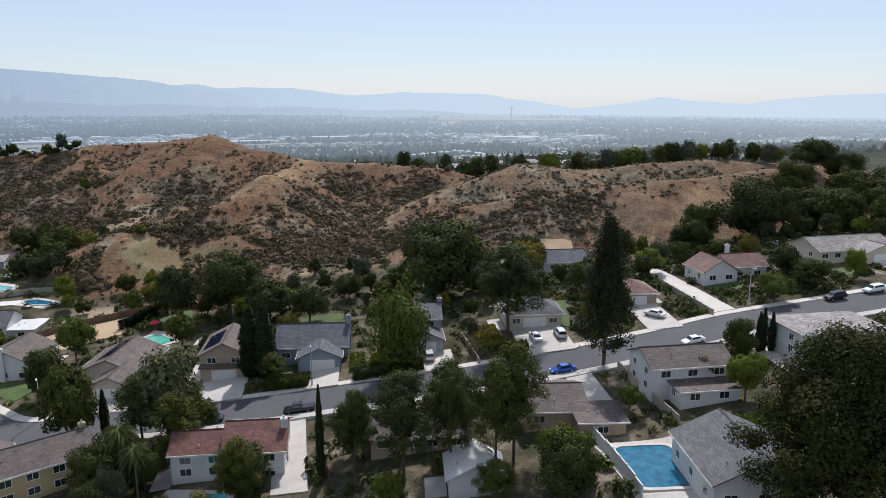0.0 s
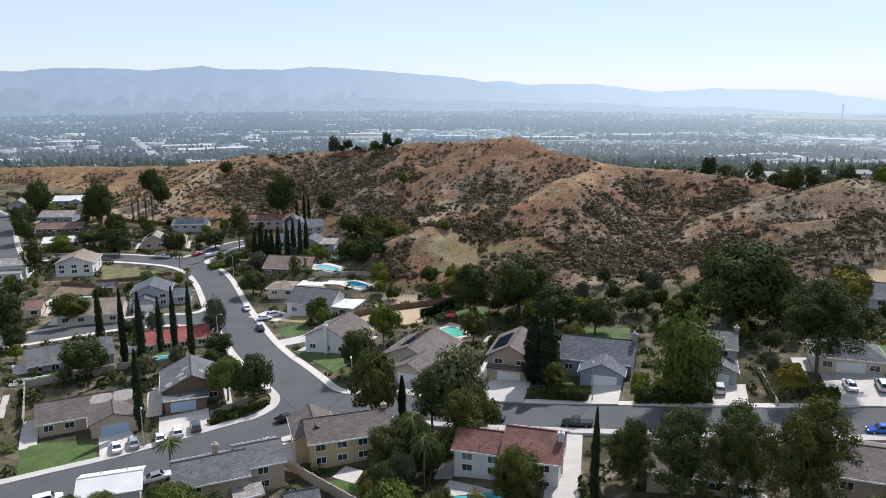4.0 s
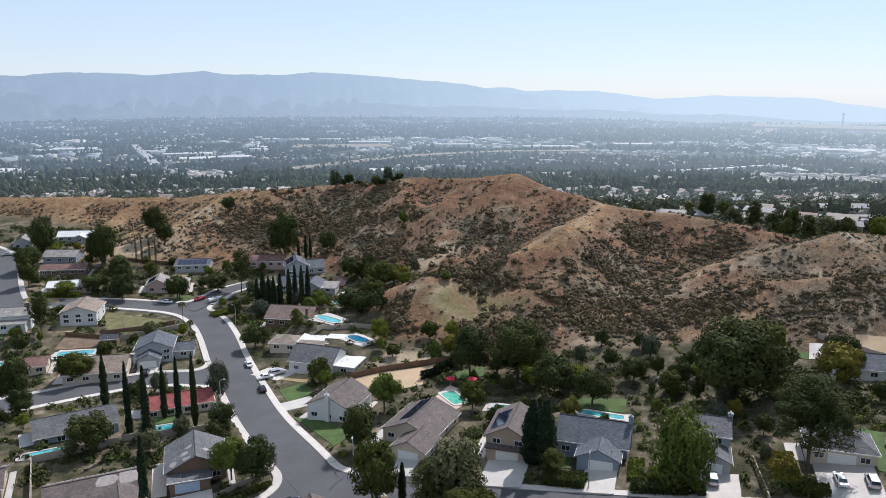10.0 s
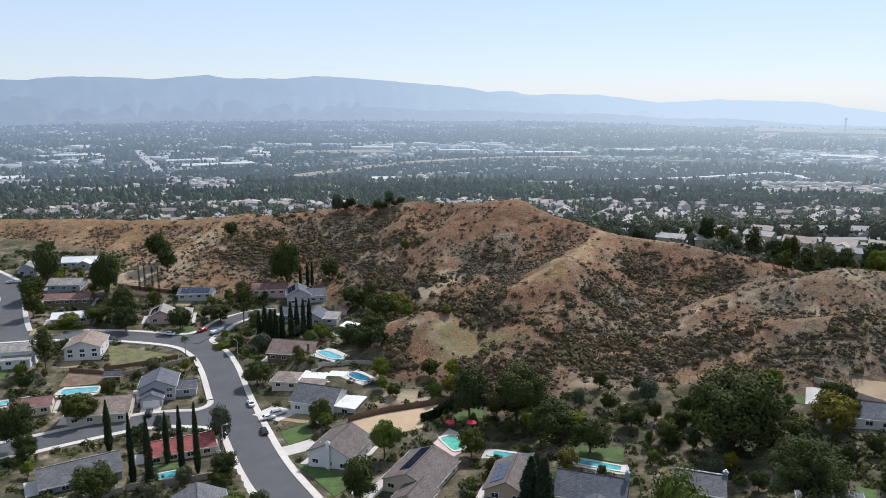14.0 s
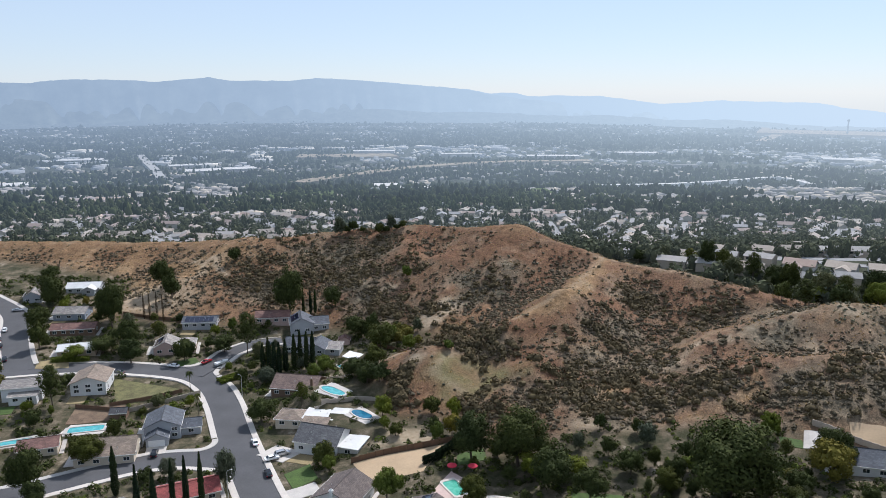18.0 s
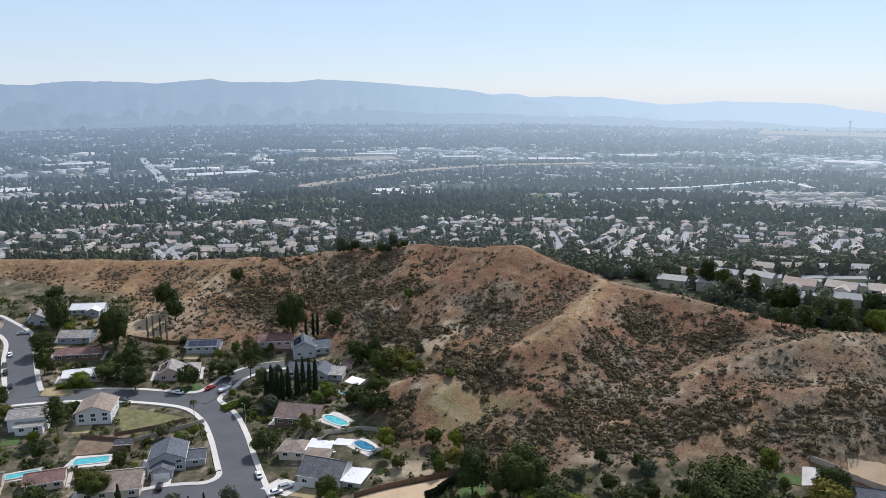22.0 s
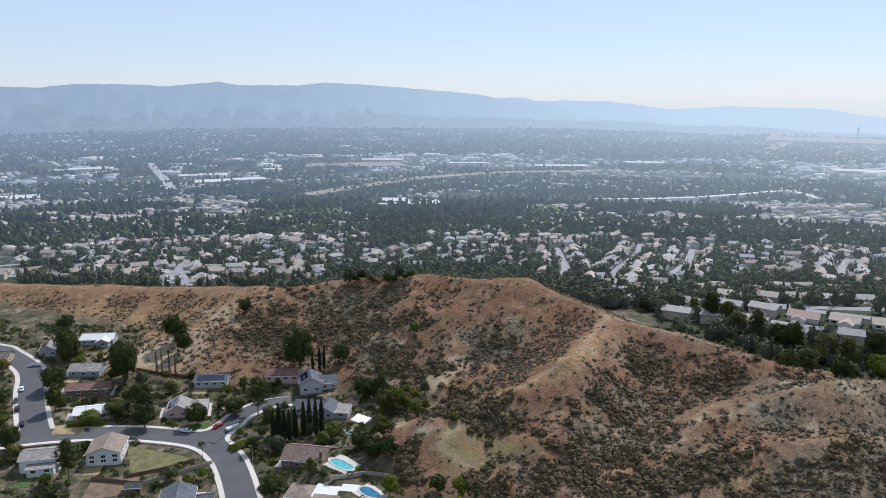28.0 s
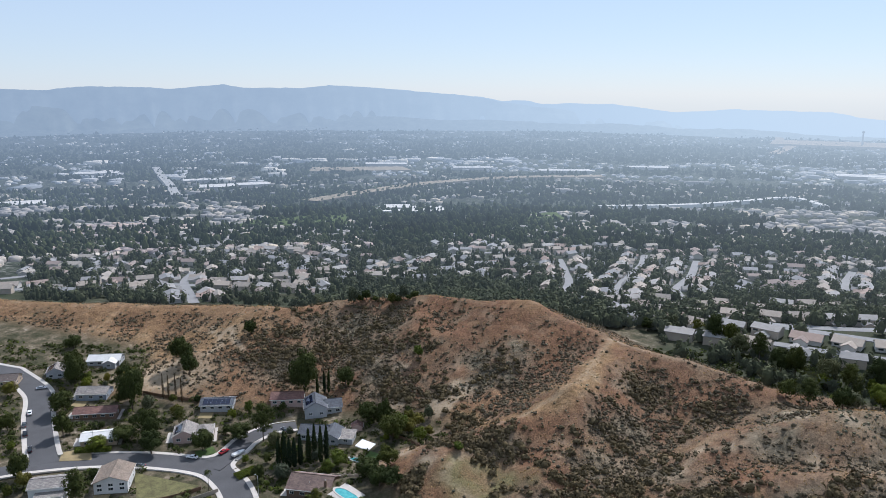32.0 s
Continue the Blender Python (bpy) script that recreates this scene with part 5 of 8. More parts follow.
# the row of tall trees behind the right-hand ridge
for k, (x, y) in enumerate(spline([(116, 424), (146, 398), (160, 352), (185, 327), (215, 326), (255, 336), (300, 345)], 11)):
    tree(("oak", "eucalyptus", "pine", "oak")[k % 4], round(float(x) + (k * 7 % 5) - 2, 1), round(float(y) + (k * 5 % 7) - 3, 1), (9 if x < 140 else 13) + (k * 37 % 60) / 10, 4.6 + (k * 13 % 24) / 10, k % 3)


# the wood on the back of the right-hand ridge
for k, (x, y) in enumerate(spline([(140, 292), (152, 277), (170, 279), (195, 278), (225, 273), (255, 263), (285, 258)], 6.5)):
    tree(("oak", "pine", "oak", "eucalyptus", "bright")[k % 5], round(float(x) + (k * 7 % 5) - 2, 1), round(float(y) + (k * 5 % 9) - 2, 1), 9.5 + (k * 37 % 50) / 10, 4.0 + (k * 13 % 20) / 10, k % 3)


# ---- brush on the hillside ----
def brush(name, count, mat, label, seed, low, high, pick, leaf_n=11, spots=None, solid=True):
    """Low rounded bushes with loose sprays about them."""
    rng = np.random.default_rng(seed)
    x, y = rng.uniform(-300, 240, count * 13), rng.uniform(196, 455, count * 13)
    if spots is not None:
        at = np.array(spots)[rng.integers(0, len(spots), count * 6)]
        x, y = (at[:, k] + rng.normal(size=count * 6) * at[:, 2] * 0.5 for k in (0, 1))
    ok = rng.uniform(0, 1, len(x)) < pick(x, y) * sstep(0.15, 0.7, relief(x, y))
    x, y = x[ok][:count], y[ok][:count]
    z = land(x, y)
    s = rng.uniform(0, 1, len(x)) ** 1.8 * (high - low) + low
    d = rng.normal(size=(len(x), leaf_n, 3))
    d /= np.linalg.norm(d, axis=2)[:, :, None]
    d *= rng.uniform(0.7, 1.05, (len(x), leaf_n, 1))
    d[:, :, 2] = np.abs(d[:, :, 2]) * rng.uniform(0.6, 1.1, len(x))[:, None]
    d *= 1 + 0.3 * np.sin(3 * d[:, :, :1] + np.arange(len(x))[:, None, None])
    pts = np.column_stack([x, y, z])[:, None, :] + d * s[:, None, None]
    v, f = leaves(pts.reshape(-1, 3), 1.0, np.random.default_rng(seed + 1), d.reshape(-1, 3))
    c = np.repeat(pts.reshape(-1, 3), 3, axis=0)
    v = c + (v - c) * np.repeat(np.repeat(s, leaf_n) * (0.34 if solid else 0.5), 3)[:, None]
    if solid:
        dv, df = domes(x, y, z - 0.1 * s, s * 0.68, s * rng.uniform(0.5, 0.8, len(x)), rng, 5)
        v, f = np.vstack([v, dv]), np.vstack([f, df + len(v)])
    tagged(new(name, mesh_of(name, v, f, MAT[mat])), label, "shrubs", kind="stuff")


THICKETS = ((69, 275, 15, 1), (55, 250, 12, 0.9), (69, 249, 13, 1), (44, 224, 13, 1), (65, 217, 11, 1), (30, 230, 10, 1), (88, 222, 10, 0.9), (112, 209, 12, 0.9), (132, 208, 10, 0.9), (80, 303, 9, 0.8), (-43, 389, 16, 0.8), (-58, 380, 20, 0.9), (-48, 349, 13, 0.7),
            (19, 263, 8, 0.8), (10, 261, 8, 0.9), (13, 229, 8, 0.8), (42, 248, 9, 0.8), (50, 208, 9, 0.9), (20, 333, 12, 0.5), (-20, 358, 10, 0.5), (62, 262, 10, 0.8), (112, 288, 9, 0.5), (-88, 372, 18, 0.6),
            (-98, 358, 11, 0.8), (-86, 350, 11, 0.8), (-50, 362, 12, 0.9), (-38, 343, 11, 0.9), (-28, 352, 9, 0.7), (-26, 330, 8, 0.6), (-11, 322, 8, 0.6), (-9, 259, 5, 0.5), (-14, 247, 5, 0.3), (-17, 238, 4, 0.4), (2, 292, 9, 0.6), (-70, 366, 12, 0.7))


def gully_share(x, y):
    """Denser brush in furrows, hollows and thickets."""
    hollow = np.clip((ground(x + 9, y) + ground(x - 9, y) + ground(x, y + 9) + ground(x, y - 9)) / 4 - ground(x, y), -1, 2)
    drift = 0.22 * roll_of(x, y, 30, 21) + 0.30 * roll_of(x, y, 11, 22) + 0.30 * roll_of(x, y, 4.5, 23)
    thick = np.maximum.reduce([s * np.exp(-((x - a) ** 2 + (y - b) ** 2) / r ** 2) for a, b, r, s in THICKETS])
    band = 1 - sstep(2, 7, np.minimum.reduce([off_line(x, y, g) for g in GOLD]))
    field = 1 - sstep(0.7, 1.1, np.hypot((x - 9) / 20, (y - 246) / 13))
    return np.clip(0.07 + 0.2 * hollow + 0.34 * drift + 0.42 * rills(x, y).clip(-0.5, 1) + 0.50 * thick - 0.45 * band - 0.6 * field + 0.16 * sstep(75, 110, x), 0.015, 1)


def pale_share(x, y):
    """Grey sage in patches of its own."""
    return np.clip(0.75 * patches(SAGE, x, y) + 0.2 * roll_of(x, y, 19, 24) + 0.3 * roll_of(x, y, 5, 25) - 0.1, 0.01, 1)


brush("chaparral", 19000, "leaf_brush", "dark brown-green chaparral bushes over the dry hillside", 61, 0.3, 1.5, gully_share)
brush("thicket", 2300, "leaf_thicket", "large dark rounded bushes crowding the gullies", 62, 0.8, 2.5, lambda x, y: np.clip(0.45 + 0.9 * roll_of(x, y, 8, 27) + 0.3 * rills(x, y), 0.0, 1), 30, [(a, b, 1.5 * r) for a, b, r, s in THICKETS])
brush("sagebrush", 4200, "leaf_sage", "pale grey-green sagebrush on the dry slope", 63, 0.3, 1.05, pale_share)
brush("dry_grass_tufts", 14000, "dry_stalk", "tan dry grass tufts scattered over the hill", 65, 0.2, 0.55, lambda x, y: np.clip(0.5 - 0.5 * gully_share(x, y) + 0.3 * roll_of(x, y, 12, 26), 0.02, 1), 6, None, False)
brush("orange_weeds", 700, "orange_weed", "patch of bright orange dry weeds on the ridge", 67, 0.2, 0.6, lambda x, y: np.exp(-((x + 122) ** 2 / 90 + (y - 406) ** 2 / 60)), 6, None, False)


# ---- trees of the near valley ----
def valley_trees():
    rng = np.random.default_rng(71)
    n = 24000
    y = 1 / rng.uniform(1 / 960, 1 / 425, n)
    x = rng.uniform(-0.62, 1.15, n) * y
    x[:800], y[:800] = rng.uniform(112, 420, 800), rng.uniform(305, 440, 800)
    street = np.minimum.reduce([off_line(x, y, q) for q in VALLEY_STREETS])
    near = np.full(n, 1e9)
    for a, b in VALLEY_HOUSES:
        near = np.minimum(near, np.hypot(x - a, y - b))
    woods = sstep(-0.1, 0.3, roll_of(x, y, 120, 33)) * (street > 30)
    ok = (street > 6.5) & (near > 7.5) & (relief(x, y) < 0.3) & (y > np.where(x > 115, 300, 425)) & (rng.uniform(0, 1, n) < np.where((x < -95) & (y < 640), 0.22, np.where(street < 32, 0.60, 0.55 + 0.45 * woods)))
    x, y = x[ok][:9000], y[ok][:9000]
    z = land(x, y)
    h, m = rng.uniform(4, 11.5, len(x)), 34
    r = h * rng.uniform(0.3, 0.52, len(x))
    conifer = rng.uniform(0, 1, len(x)) < 0.25
    r[conifer] *= 0.5
    h[conifer] *= 1.25
    d = rng.normal(size=(len(x), m, 3))
    d /= np.linalg.norm(d, axis=2)[:, :, None]
    d *= rng.uniform(0.6, 1.05, (len(x), m, 1))
    d *= 1 + 0.3 * np.sin(d[:, :, :1] * 5 + np.arange(len(x))[:, None, None]) * np.cos(d[:, :, 1:2] * 4)
    pts = np.column_stack([x, y, z + h * 0.5])[:, None, :] + d * np.stack([r, r, h * 0.5], -1)[:, None, :]
    v, f = leaves(pts.reshape(-1, 3), 1.0, rng, d.reshape(-1, 3))
    c = np.repeat(pts.reshape(-1, 3), 3, axis=0)
    v = c + (v - c) * np.repeat(np.repeat(r * 0.40, m), 3)[:, None]
    dv, df = domes(x, y, z + h * 0.1, r * 0.66, h * 0.68, rng, 6)
    v, f = np.vstack([v, dv]), np.vstack([f, df + len(v)])
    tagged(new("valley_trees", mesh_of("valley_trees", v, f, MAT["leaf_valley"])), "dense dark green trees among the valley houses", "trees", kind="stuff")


valley_trees()


# ---- houses ----
def planar_uv(me):
    """Lengths in metres along and up each face, for courses of roofing."""
    uv = me.uv_layers.new(name="UVMap").data
    for p in me.polygons:
        n = p.normal
        u = Vector((0, 0, 1)).cross(n)
        u = u.normalized() if u.length > 1e-3 else Vector((1, 0, 0))
        v = n.cross(u)
        for li in p.loop_indices:
            co = me.vertices[me.loops[li].vertex_index].co
            uv[li].uv = (co.dot(u), co.dot(v))


def prism(outline, thick):
    """A slab under a flat outline (top face given counter-clockwise from above)."""
    n = len(outline)
    low = [(x, y, z - thick) for x, y, z in outline]
    return list(outline) + low, [tuple(range(n)), tuple(range(2 * n - 1, n - 1, -1))] + [(k, n + k, n + (k + 1) % n, (k + 1) % n) for k in range(n)]


def box(x0, x1, y0, y1, z0, z1):
    v = [(x, y, z) for z in (z0, z1) for x, y in ((x0, y0), (x1, y0), (x1, y1), (x0, y1))]
    return v, [(3, 2, 1, 0), (4, 5, 6, 7), (0, 1, 5, 4), (1, 2, 6, 5), (2, 3, 7, 6), (3, 0, 4, 7)]


def bevel_mesh(me, width):
    bm = bmesh.new()
    bm.from_mesh(me)
    bmesh.ops.bevel(bm, geom=bm.edges[:], offset=width, segments=1, affect="EDGES")
    bm.to_mesh(me)
    bm.free()
    return me


WINDOW_FRAME = mesh_of("window_frame", *joined([box(-0.78, 0.78, -0.07, 0.02, -0.62, -0.54), box(-0.78, 0.78, -0.07, 0.02, 0.54, 0.62), box(-0.78, -0.70, -0.07, 0.02, -0.54, 0.54),
                                               box(0.70, 0.78, -0.07, 0.02, -0.54, 0.54), box(-0.03, 0.03, -0.06, 0.02, -0.54, 0.54)]), MAT["white_paint"])
WINDOW_PANE = mesh_of("pane", *box(-0.70, 0.70, -0.03, 0.0, -0.54, 0.54), MAT["glass"])


def window(parent, m, wide=1.0, tall=1.0):
    m = m @ Matrix.Diagonal((wide, 1, tall, 1))
    w = part("window", WINDOW_FRAME, parent, "", m)
    part("pane", WINDOW_PANE, w)


def garage_door(parent, m, w, h, mat):
    chunks = []
    for r in range(4):
        for k in range(4):
            x0, x1, z0, z1 = -w / 2 + k * w / 4, -w / 2 + (k + 1) * w / 4, r * h / 4, (r + 1) * h / 4
            chunks.append(box(x0 + 0.06, x1 - 0.06, -0.09, -0.05, z0 + 0.05, z1 - 0.05))
    chunks.append(box(-w / 2, w / 2, -0.05, 0.02, 0, h))
    part("garage_door", mesh_of("garage_door", *joined(chunks), mat), parent, "sectional garage door", m)


def roof_planes(x0, x1, y0, y1, h, kind, rise, over=0.5):
    """Top outlines of the roof's slopes."""
    a0, a1, b0, b1 = x0 - over, x1 + over, y0 - over, y1 + over
    if kind == "flat":
        return [[(a0, b0, h + 0.25), (a1, b0, h + 0.25), (a1, b1, h + 0.35), (a0, b1, h + 0.35)]]
    if kind == "shed":
        return [[(a0, b0, h), (a1, b0, h), (a1, b1, h + rise), (a0, b1, h + rise)]]
    if kind == "x":
        m = (y0 + y1) / 2
        lo = h + 0.15 - rise * over / (m - y0)
        return [[(a0, b0, lo), (a1, b0, lo), (a1, m, h + 0.15 + rise), (a0, m, h + 0.15 + rise)], [(a1, b1, lo), (a0, b1, lo), (a0, m, h + 0.15 + rise), (a1, m, h + 0.15 + rise)]]
    if kind == "y":
        m = (x0 + x1) / 2
        lo = h + 0.15 - rise * over / (m - x0)
        return [[(a0, b1, lo), (a0, b0, lo), (m, b0, h + 0.15 + rise), (m, b1, h + 0.15 + rise)], [(a1, b0, lo), (a1, b1, lo), (m, b1, h + 0.15 + rise), (m, b0, h + 0.15 + rise)]]
    t, lo = h + 0.15 + rise, h + 0.05
    if x1 - x0 >= y1 - y0:
        m, i = (y0 + y1) / 2, (y1 - y0) / 2
        return [[(a0, b0, lo), (a1, b0, lo), (x1 - i, m, t), (x0 + i, m, t)], [(a1, b1, lo), (a0, b1, lo), (x0 + i, m, t), (x1 - i, m, t)], [(a0, b1, lo), (a0, b0, lo), (x0 + i, m, t)], [(a1, b0, lo), (a1, b1, lo), (x1 - i, m, t)]]
    m, i = (x0 + x1) / 2, (x1 - x0) / 2
    return [[(a0, b1, lo), (a0, b0, lo), (m, y0 + i, t), (m, y1 - i, t)], [(a1, b0, lo), (a1, b1, lo), (m, y1 - i, t), (m, y0 + i, t)], [(a0, b0, lo), (a1, b0, lo), (m, y0 + i, t)], [(a1, b1, lo), (a0, b1, lo), (m, y1 - i, t)]]


def block_walls(x0, x1, y0, y1, h, kind, rise):
    foot = -3.0
    if kind == "x":
        m = (y0 + y1) / 2
        v = [(x, y, z) for x in (x0, x1) for y, z in ((y0, foot), (y1, foot), (y1, h), (m, h + rise), (y0, h))]
        return v, [(0, 5, 9, 4), (6, 1, 2, 7), (1, 0, 4, 3, 2), (5, 6, 7, 8, 9)]
    if kind == "y":
        m = (x0 + x1) / 2
        v = [(x, y, z) for y in (y0, y1) for x, z in ((x0, foot), (x1, foot), (x1, h), (m, h + rise), (x0, h))]
        return v, [(0, 1, 2, 3, 4), (6, 5, 9, 8, 7), (5, 0, 4, 9), (1, 6, 7, 2)]
    v, f = box(x0, x1, y0, y1, foot, h)
    return v, f[1:]


def house(label, x, y, yaw, blocks, wall, roof, trim="trim", garages=(), chimney=None, solar=(), lift=0.0, panes=True, patched=(), doors=None):
    """A house whose front corner stands at x, y; blocks: x0, x1, y0, y1, eaves height, roof kind, rise."""
    top = new("house")
    c, s = math.cos(radians(yaw)), math.sin(radians(yaw))
    bx, by = (blocks[0][0] + blocks[0][1]) / 2, (blocks[0][2] + blocks[0][3]) / 2
    top.matrix_basis = pose(x, y, float(ground(x + bx * c - by * s, y + bx * s + by * c)) + lift, 0, 0, yaw)
    for i, (x0, x1, y0, y1, h, kind, rise) in enumerate(blocks):
        part("wall", mesh_of("wall", *block_walls(x0, x1, y0, y1, h, kind, rise), wall), top)
        planes = roof_planes(x0, x1, y0, y1, h, kind, rise)
        cover = roof[i] if isinstance(roof, tuple) else roof
        me = mesh_of("roof", *joined([prism(p, 0.16) for p in planes]), cover)
        planar_uv(me)
        r = part("roof", me, top)
        low = planes[0][0][2]
        for p in planes:
            (ax, ay, az), (cx, cy, cz) = p[0], p[1]
            d = Vector((cx - ax, cy - ay, 0)).normalized()
            o = Vector((d.y, -d.x, 0)) * 0.04
            q = [(ax + o.x, ay + o.y), (cx + o.x, cy + o.y), (cx - o.x, cy - o.y), (ax - o.x, ay - o.y)]
            part("fascia", mesh_of("fascia", *([(u, w, az - 0.24) for u, w in q] + [(u, w, az + 0.01) for u, w in q], box(0, 1, 0, 1, 0, 1)[1]), MAT[trim]), top)
        if kind in ("x", "y"):
            p, q = Vector(planes[0][3]), Vector(planes[0][2])
            d = (q - p).normalized() * 0.0
            part("ridge_cap", mesh_of("ridge_cap", *tube([p - d, q + d], [0.13, 0.13], 6), cover), r)
        vents = random.Random(i * 7 + int(x * 3))
        for _ in range(2):
            u, w = vents.uniform(0.2, 0.8), vents.uniform(0.35, 0.75)
            pl = planes[-1 if len(planes) == 1 else vents.randrange(2)]
            a, b2, c2 = Vector(pl[0]), Vector(pl[1]), Vector(pl[-1])
            spot = a + (b2 - a) * u + (c2 - a) * w * 0.8
            part("vent_pipe", mesh_of("vent_pipe", *tube([spot - Vector((0, 0, 0.1)), spot + Vector((0, 0, 0.45))], [0.09, 0.09], 6), MAT["lamp_metal"]), r)
        if not panes:
            continue
        busy = [g for g in garages if g[0] == i]
        for face in "flr":
            if face == "f":
                n, span = max(1, int((x1 - x0) / 3.6)), x1 - x0
            else:
                n, span = max(1, int((y1 - y0) / 4.5)), y1 - y0
            for storey in range(1 if h < 4.3 else 2):
                z = 1.45 + storey * 2.6 if h < 4.3 or storey else 1.45
                if h >= 4.3 and storey:
                    z = h - 1.15
                for k in range(n):
                    u = (k + 0.5) * span / n
                    if face == "f" and any(abs(x0 + u - g[1]) < g[2] / 2 + 0.9 for g in busy) and not storey:
                        continue
                    blocked = False
                    px, py = (x0 + u, y0) if face == "f" else ((x0, y0 + u) if face == "l" else (x1, y0 + u))
                    for j, b in enumerate(blocks):
                        if j != i and b[0] - 0.9 < px < b[1] + 0.9 and b[2] - 0.9 < py < b[3] + 0.9 and z < b[4] + 1.0:
                            blocked = True
                    if blocked:
                        continue
                    turn = {"f": 0, "l": -90, "r": 90}[face]
                    window(top, pose(px, py, z, 0, 0, turn), 1.15 if face == "f" else 0.8)
    for i, gx, gw in garages:
        b = blocks[i]
        garage_door(top, pose(gx, b[2], 0.02, 0, 0, 0), gw, 2.15, MAT[doors] if doors else MAT["white_paint"] if trim == "trim" else MAT["trim"])
    if chimney:
        cx, cy, ch = chimney
        st = part("chimney", mesh_of("chimney", *joined([box(cx - 0.45, cx + 0.45, cy - 0.35, cy + 0.35, -1, ch), box(cx - 0.55, cx + 0.55, cy - 0.45, cy + 0.45, ch - 0.35, ch - 0.15)]), wall), top)
        part("flue", mesh_of("flue", *tube([(cx, cy, ch - 0.1), (cx, cy, ch + 0.4)], [0.16, 0.16], 8), MAT["lamp_metal"]), st)
    for i, plane, u0, u1, v0, v1 in patched:
        p = roof_planes(*blocks[i])[plane]
        a, b, d = Vector(p[0]), Vector(p[1]), Vector(p[3])
        n = (b - a).cross(d - a).normalized()
        rag = random.Random(int(100 * u0 + 7 * v0 + x))
        rim = [(u0, v0), ((u0 + u1) / 2, v0 - 0.03), (u1, v0 + 0.02), (u1 + 0.02, (v0 + v1) / 2), (u1 - 0.01, v1), ((u0 + u1) / 2, v1 + 0.03), (u0 + 0.02, v1), (u0 - 0.02, (v0 + v1) / 2)]
        pts = [tuple(a + (b - a) * (f + rag.uniform(-0.015, 0.015)) + (d - a) * (g + rag.uniform(-0.03, 0.03)) + n * 0.03) for f, g in rim]
        part("roof_patch", mesh_of("roof_patch", *prism(pts, 0.025), MAT["pale_felt"]), top, "pale worn patch of roofing")
    for i, plane, u0, u1, v0, v1, nu, nv in solar:
        p = roof_planes(*blocks[i])[plane]
        a, b, d = Vector(p[0]), Vector(p[1]), Vector(p[3])
        n = (b - a).cross(d - a).normalized()
        for ku in range(nu):
            for kv in range(nv):
                f0, f1 = u0 + (u1 - u0) * ku / nu, u0 + (u1 - u0) * (ku + 0.94) / nu
                g0, g1 = v0 + (v1 - v0) * kv / nv, v0 + (v1 - v0) * (kv + 0.96) / nv
                pts = [tuple(a + (b - a) * f + (d - a) * g + n * 0.12) for f, g in ((f0, g0), (f1, g0), (f1, g1), (f0, g1))]
                part("solar_panel", mesh_of("solar_panel", *prism(pts, 0.05), MAT["solar"]), top, "dark blue solar panel")
    return tagged(top, label, "house")


def stucco(name, c):
    return plain(name, c, 0.85, coarse=0.3, fine=5.0, vary=0.10)


WALL = {"cream": stucco("cream_stucco", (0.55, 0.47, 0.36)), "white": stucco("white_stucco", (0.62, 0.61, 0.585)), "tan": stucco("tan_stucco", (0.40, 0.31, 0.22)), "grey": stucco("grey_siding", (0.36, 0.37, 0.38)),
        "yellow": stucco("yellow_stucco", (0.44, 0.345, 0.195)), "brown": stucco("brown_siding", (0.16, 0.10, 0.065)), "blue": stucco("blue_grey_siding", (0.25, 0.29, 0.34)), "pink": stucco("pink_stucco", (0.50, 0.36, 0.31))}
ROOF = {"brick": shingles("brick_red_tiles", (0.261, 0.063, 0.054), 0.42, 0.22), "brown": shingles("brown_shingles", (0.122, 0.097, 0.086)), "grey": shingles("grey_shingles", (0.116, 0.116, 0.119)), "red": shingles("red_roof_tiles", (0.146, 0.060, 0.045), 0.42, 0.25), "tan": shingles("tan_shingles", (0.240, 0.188, 0.144)),
        "blue": shingles("blue_grey_shingles", (0.093, 0.102, 0.118)), "white": plain("white_roof_coating", (0.594, 0.585, 0.558), 0.8, coarse=0.3, vary=0.12), "rust": shingles("rust_brown_tiles", (0.178, 0.096, 0.078), 0.42),
        "pale": shingles("pale_weathered_shingles", (0.272, 0.248, 0.224), 0.35, 0.3), "cocoa": shingles("cocoa_brown_shingles", (0.185, 0.128, 0.105)), "dark": shingles("dark_shingles", (0.068, 0.068, 0.072))}

# the foot of the hill, beside the curving street
house("single-storey brown house with weathered pale roof and garage wing", -77, 127.5, 26, [(0, 18, 0, 10, 2.7, "x", 2.1), (9, 17.4, -5, 1, 2.7, "y", 1.7)], WALL["tan"], ROOF["brown"], garages=[(1, 13.2, 5.0)], patched=[(0, 0, 0.52, 0.72, 0.55, 0.95), (0, 0, 0.74, 0.93, 0.5, 0.95), (0, 0, 0.60, 0.80, 0.2, 0.45)], doors="blue_paint")
house("brown house with patched grey roof above a shared drive", -57.7, 139.3, 20, [(0, 12, 0, 12, 3.4, "y", 2.9), (0.5, 8.5, -3.4, 0.4, 2.6, "flat", 0)], WALL["brown"], ROOF["grey"], garages=[(1, 4.0, 4.9)], patched=[(0, 0, 0.66, 0.76, 0.55, 0.75), (0, 0, 0.78, 0.92, 0.2, 0.4), (0, 0, 0.5, 0.58, 0.7, 0.9), (0, 0, 0.86, 0.94, 0.6, 0.8), (0, 1, 0.3, 0.38, 0.6, 0.75)], doors="blue_paint")
house("long low house with grey shingle roof beside a pool", -95, 157, 32, [(0, 18, 0, 11, 2.7, "x", 2.4)], WALL["blue"], ROOF["grey"])
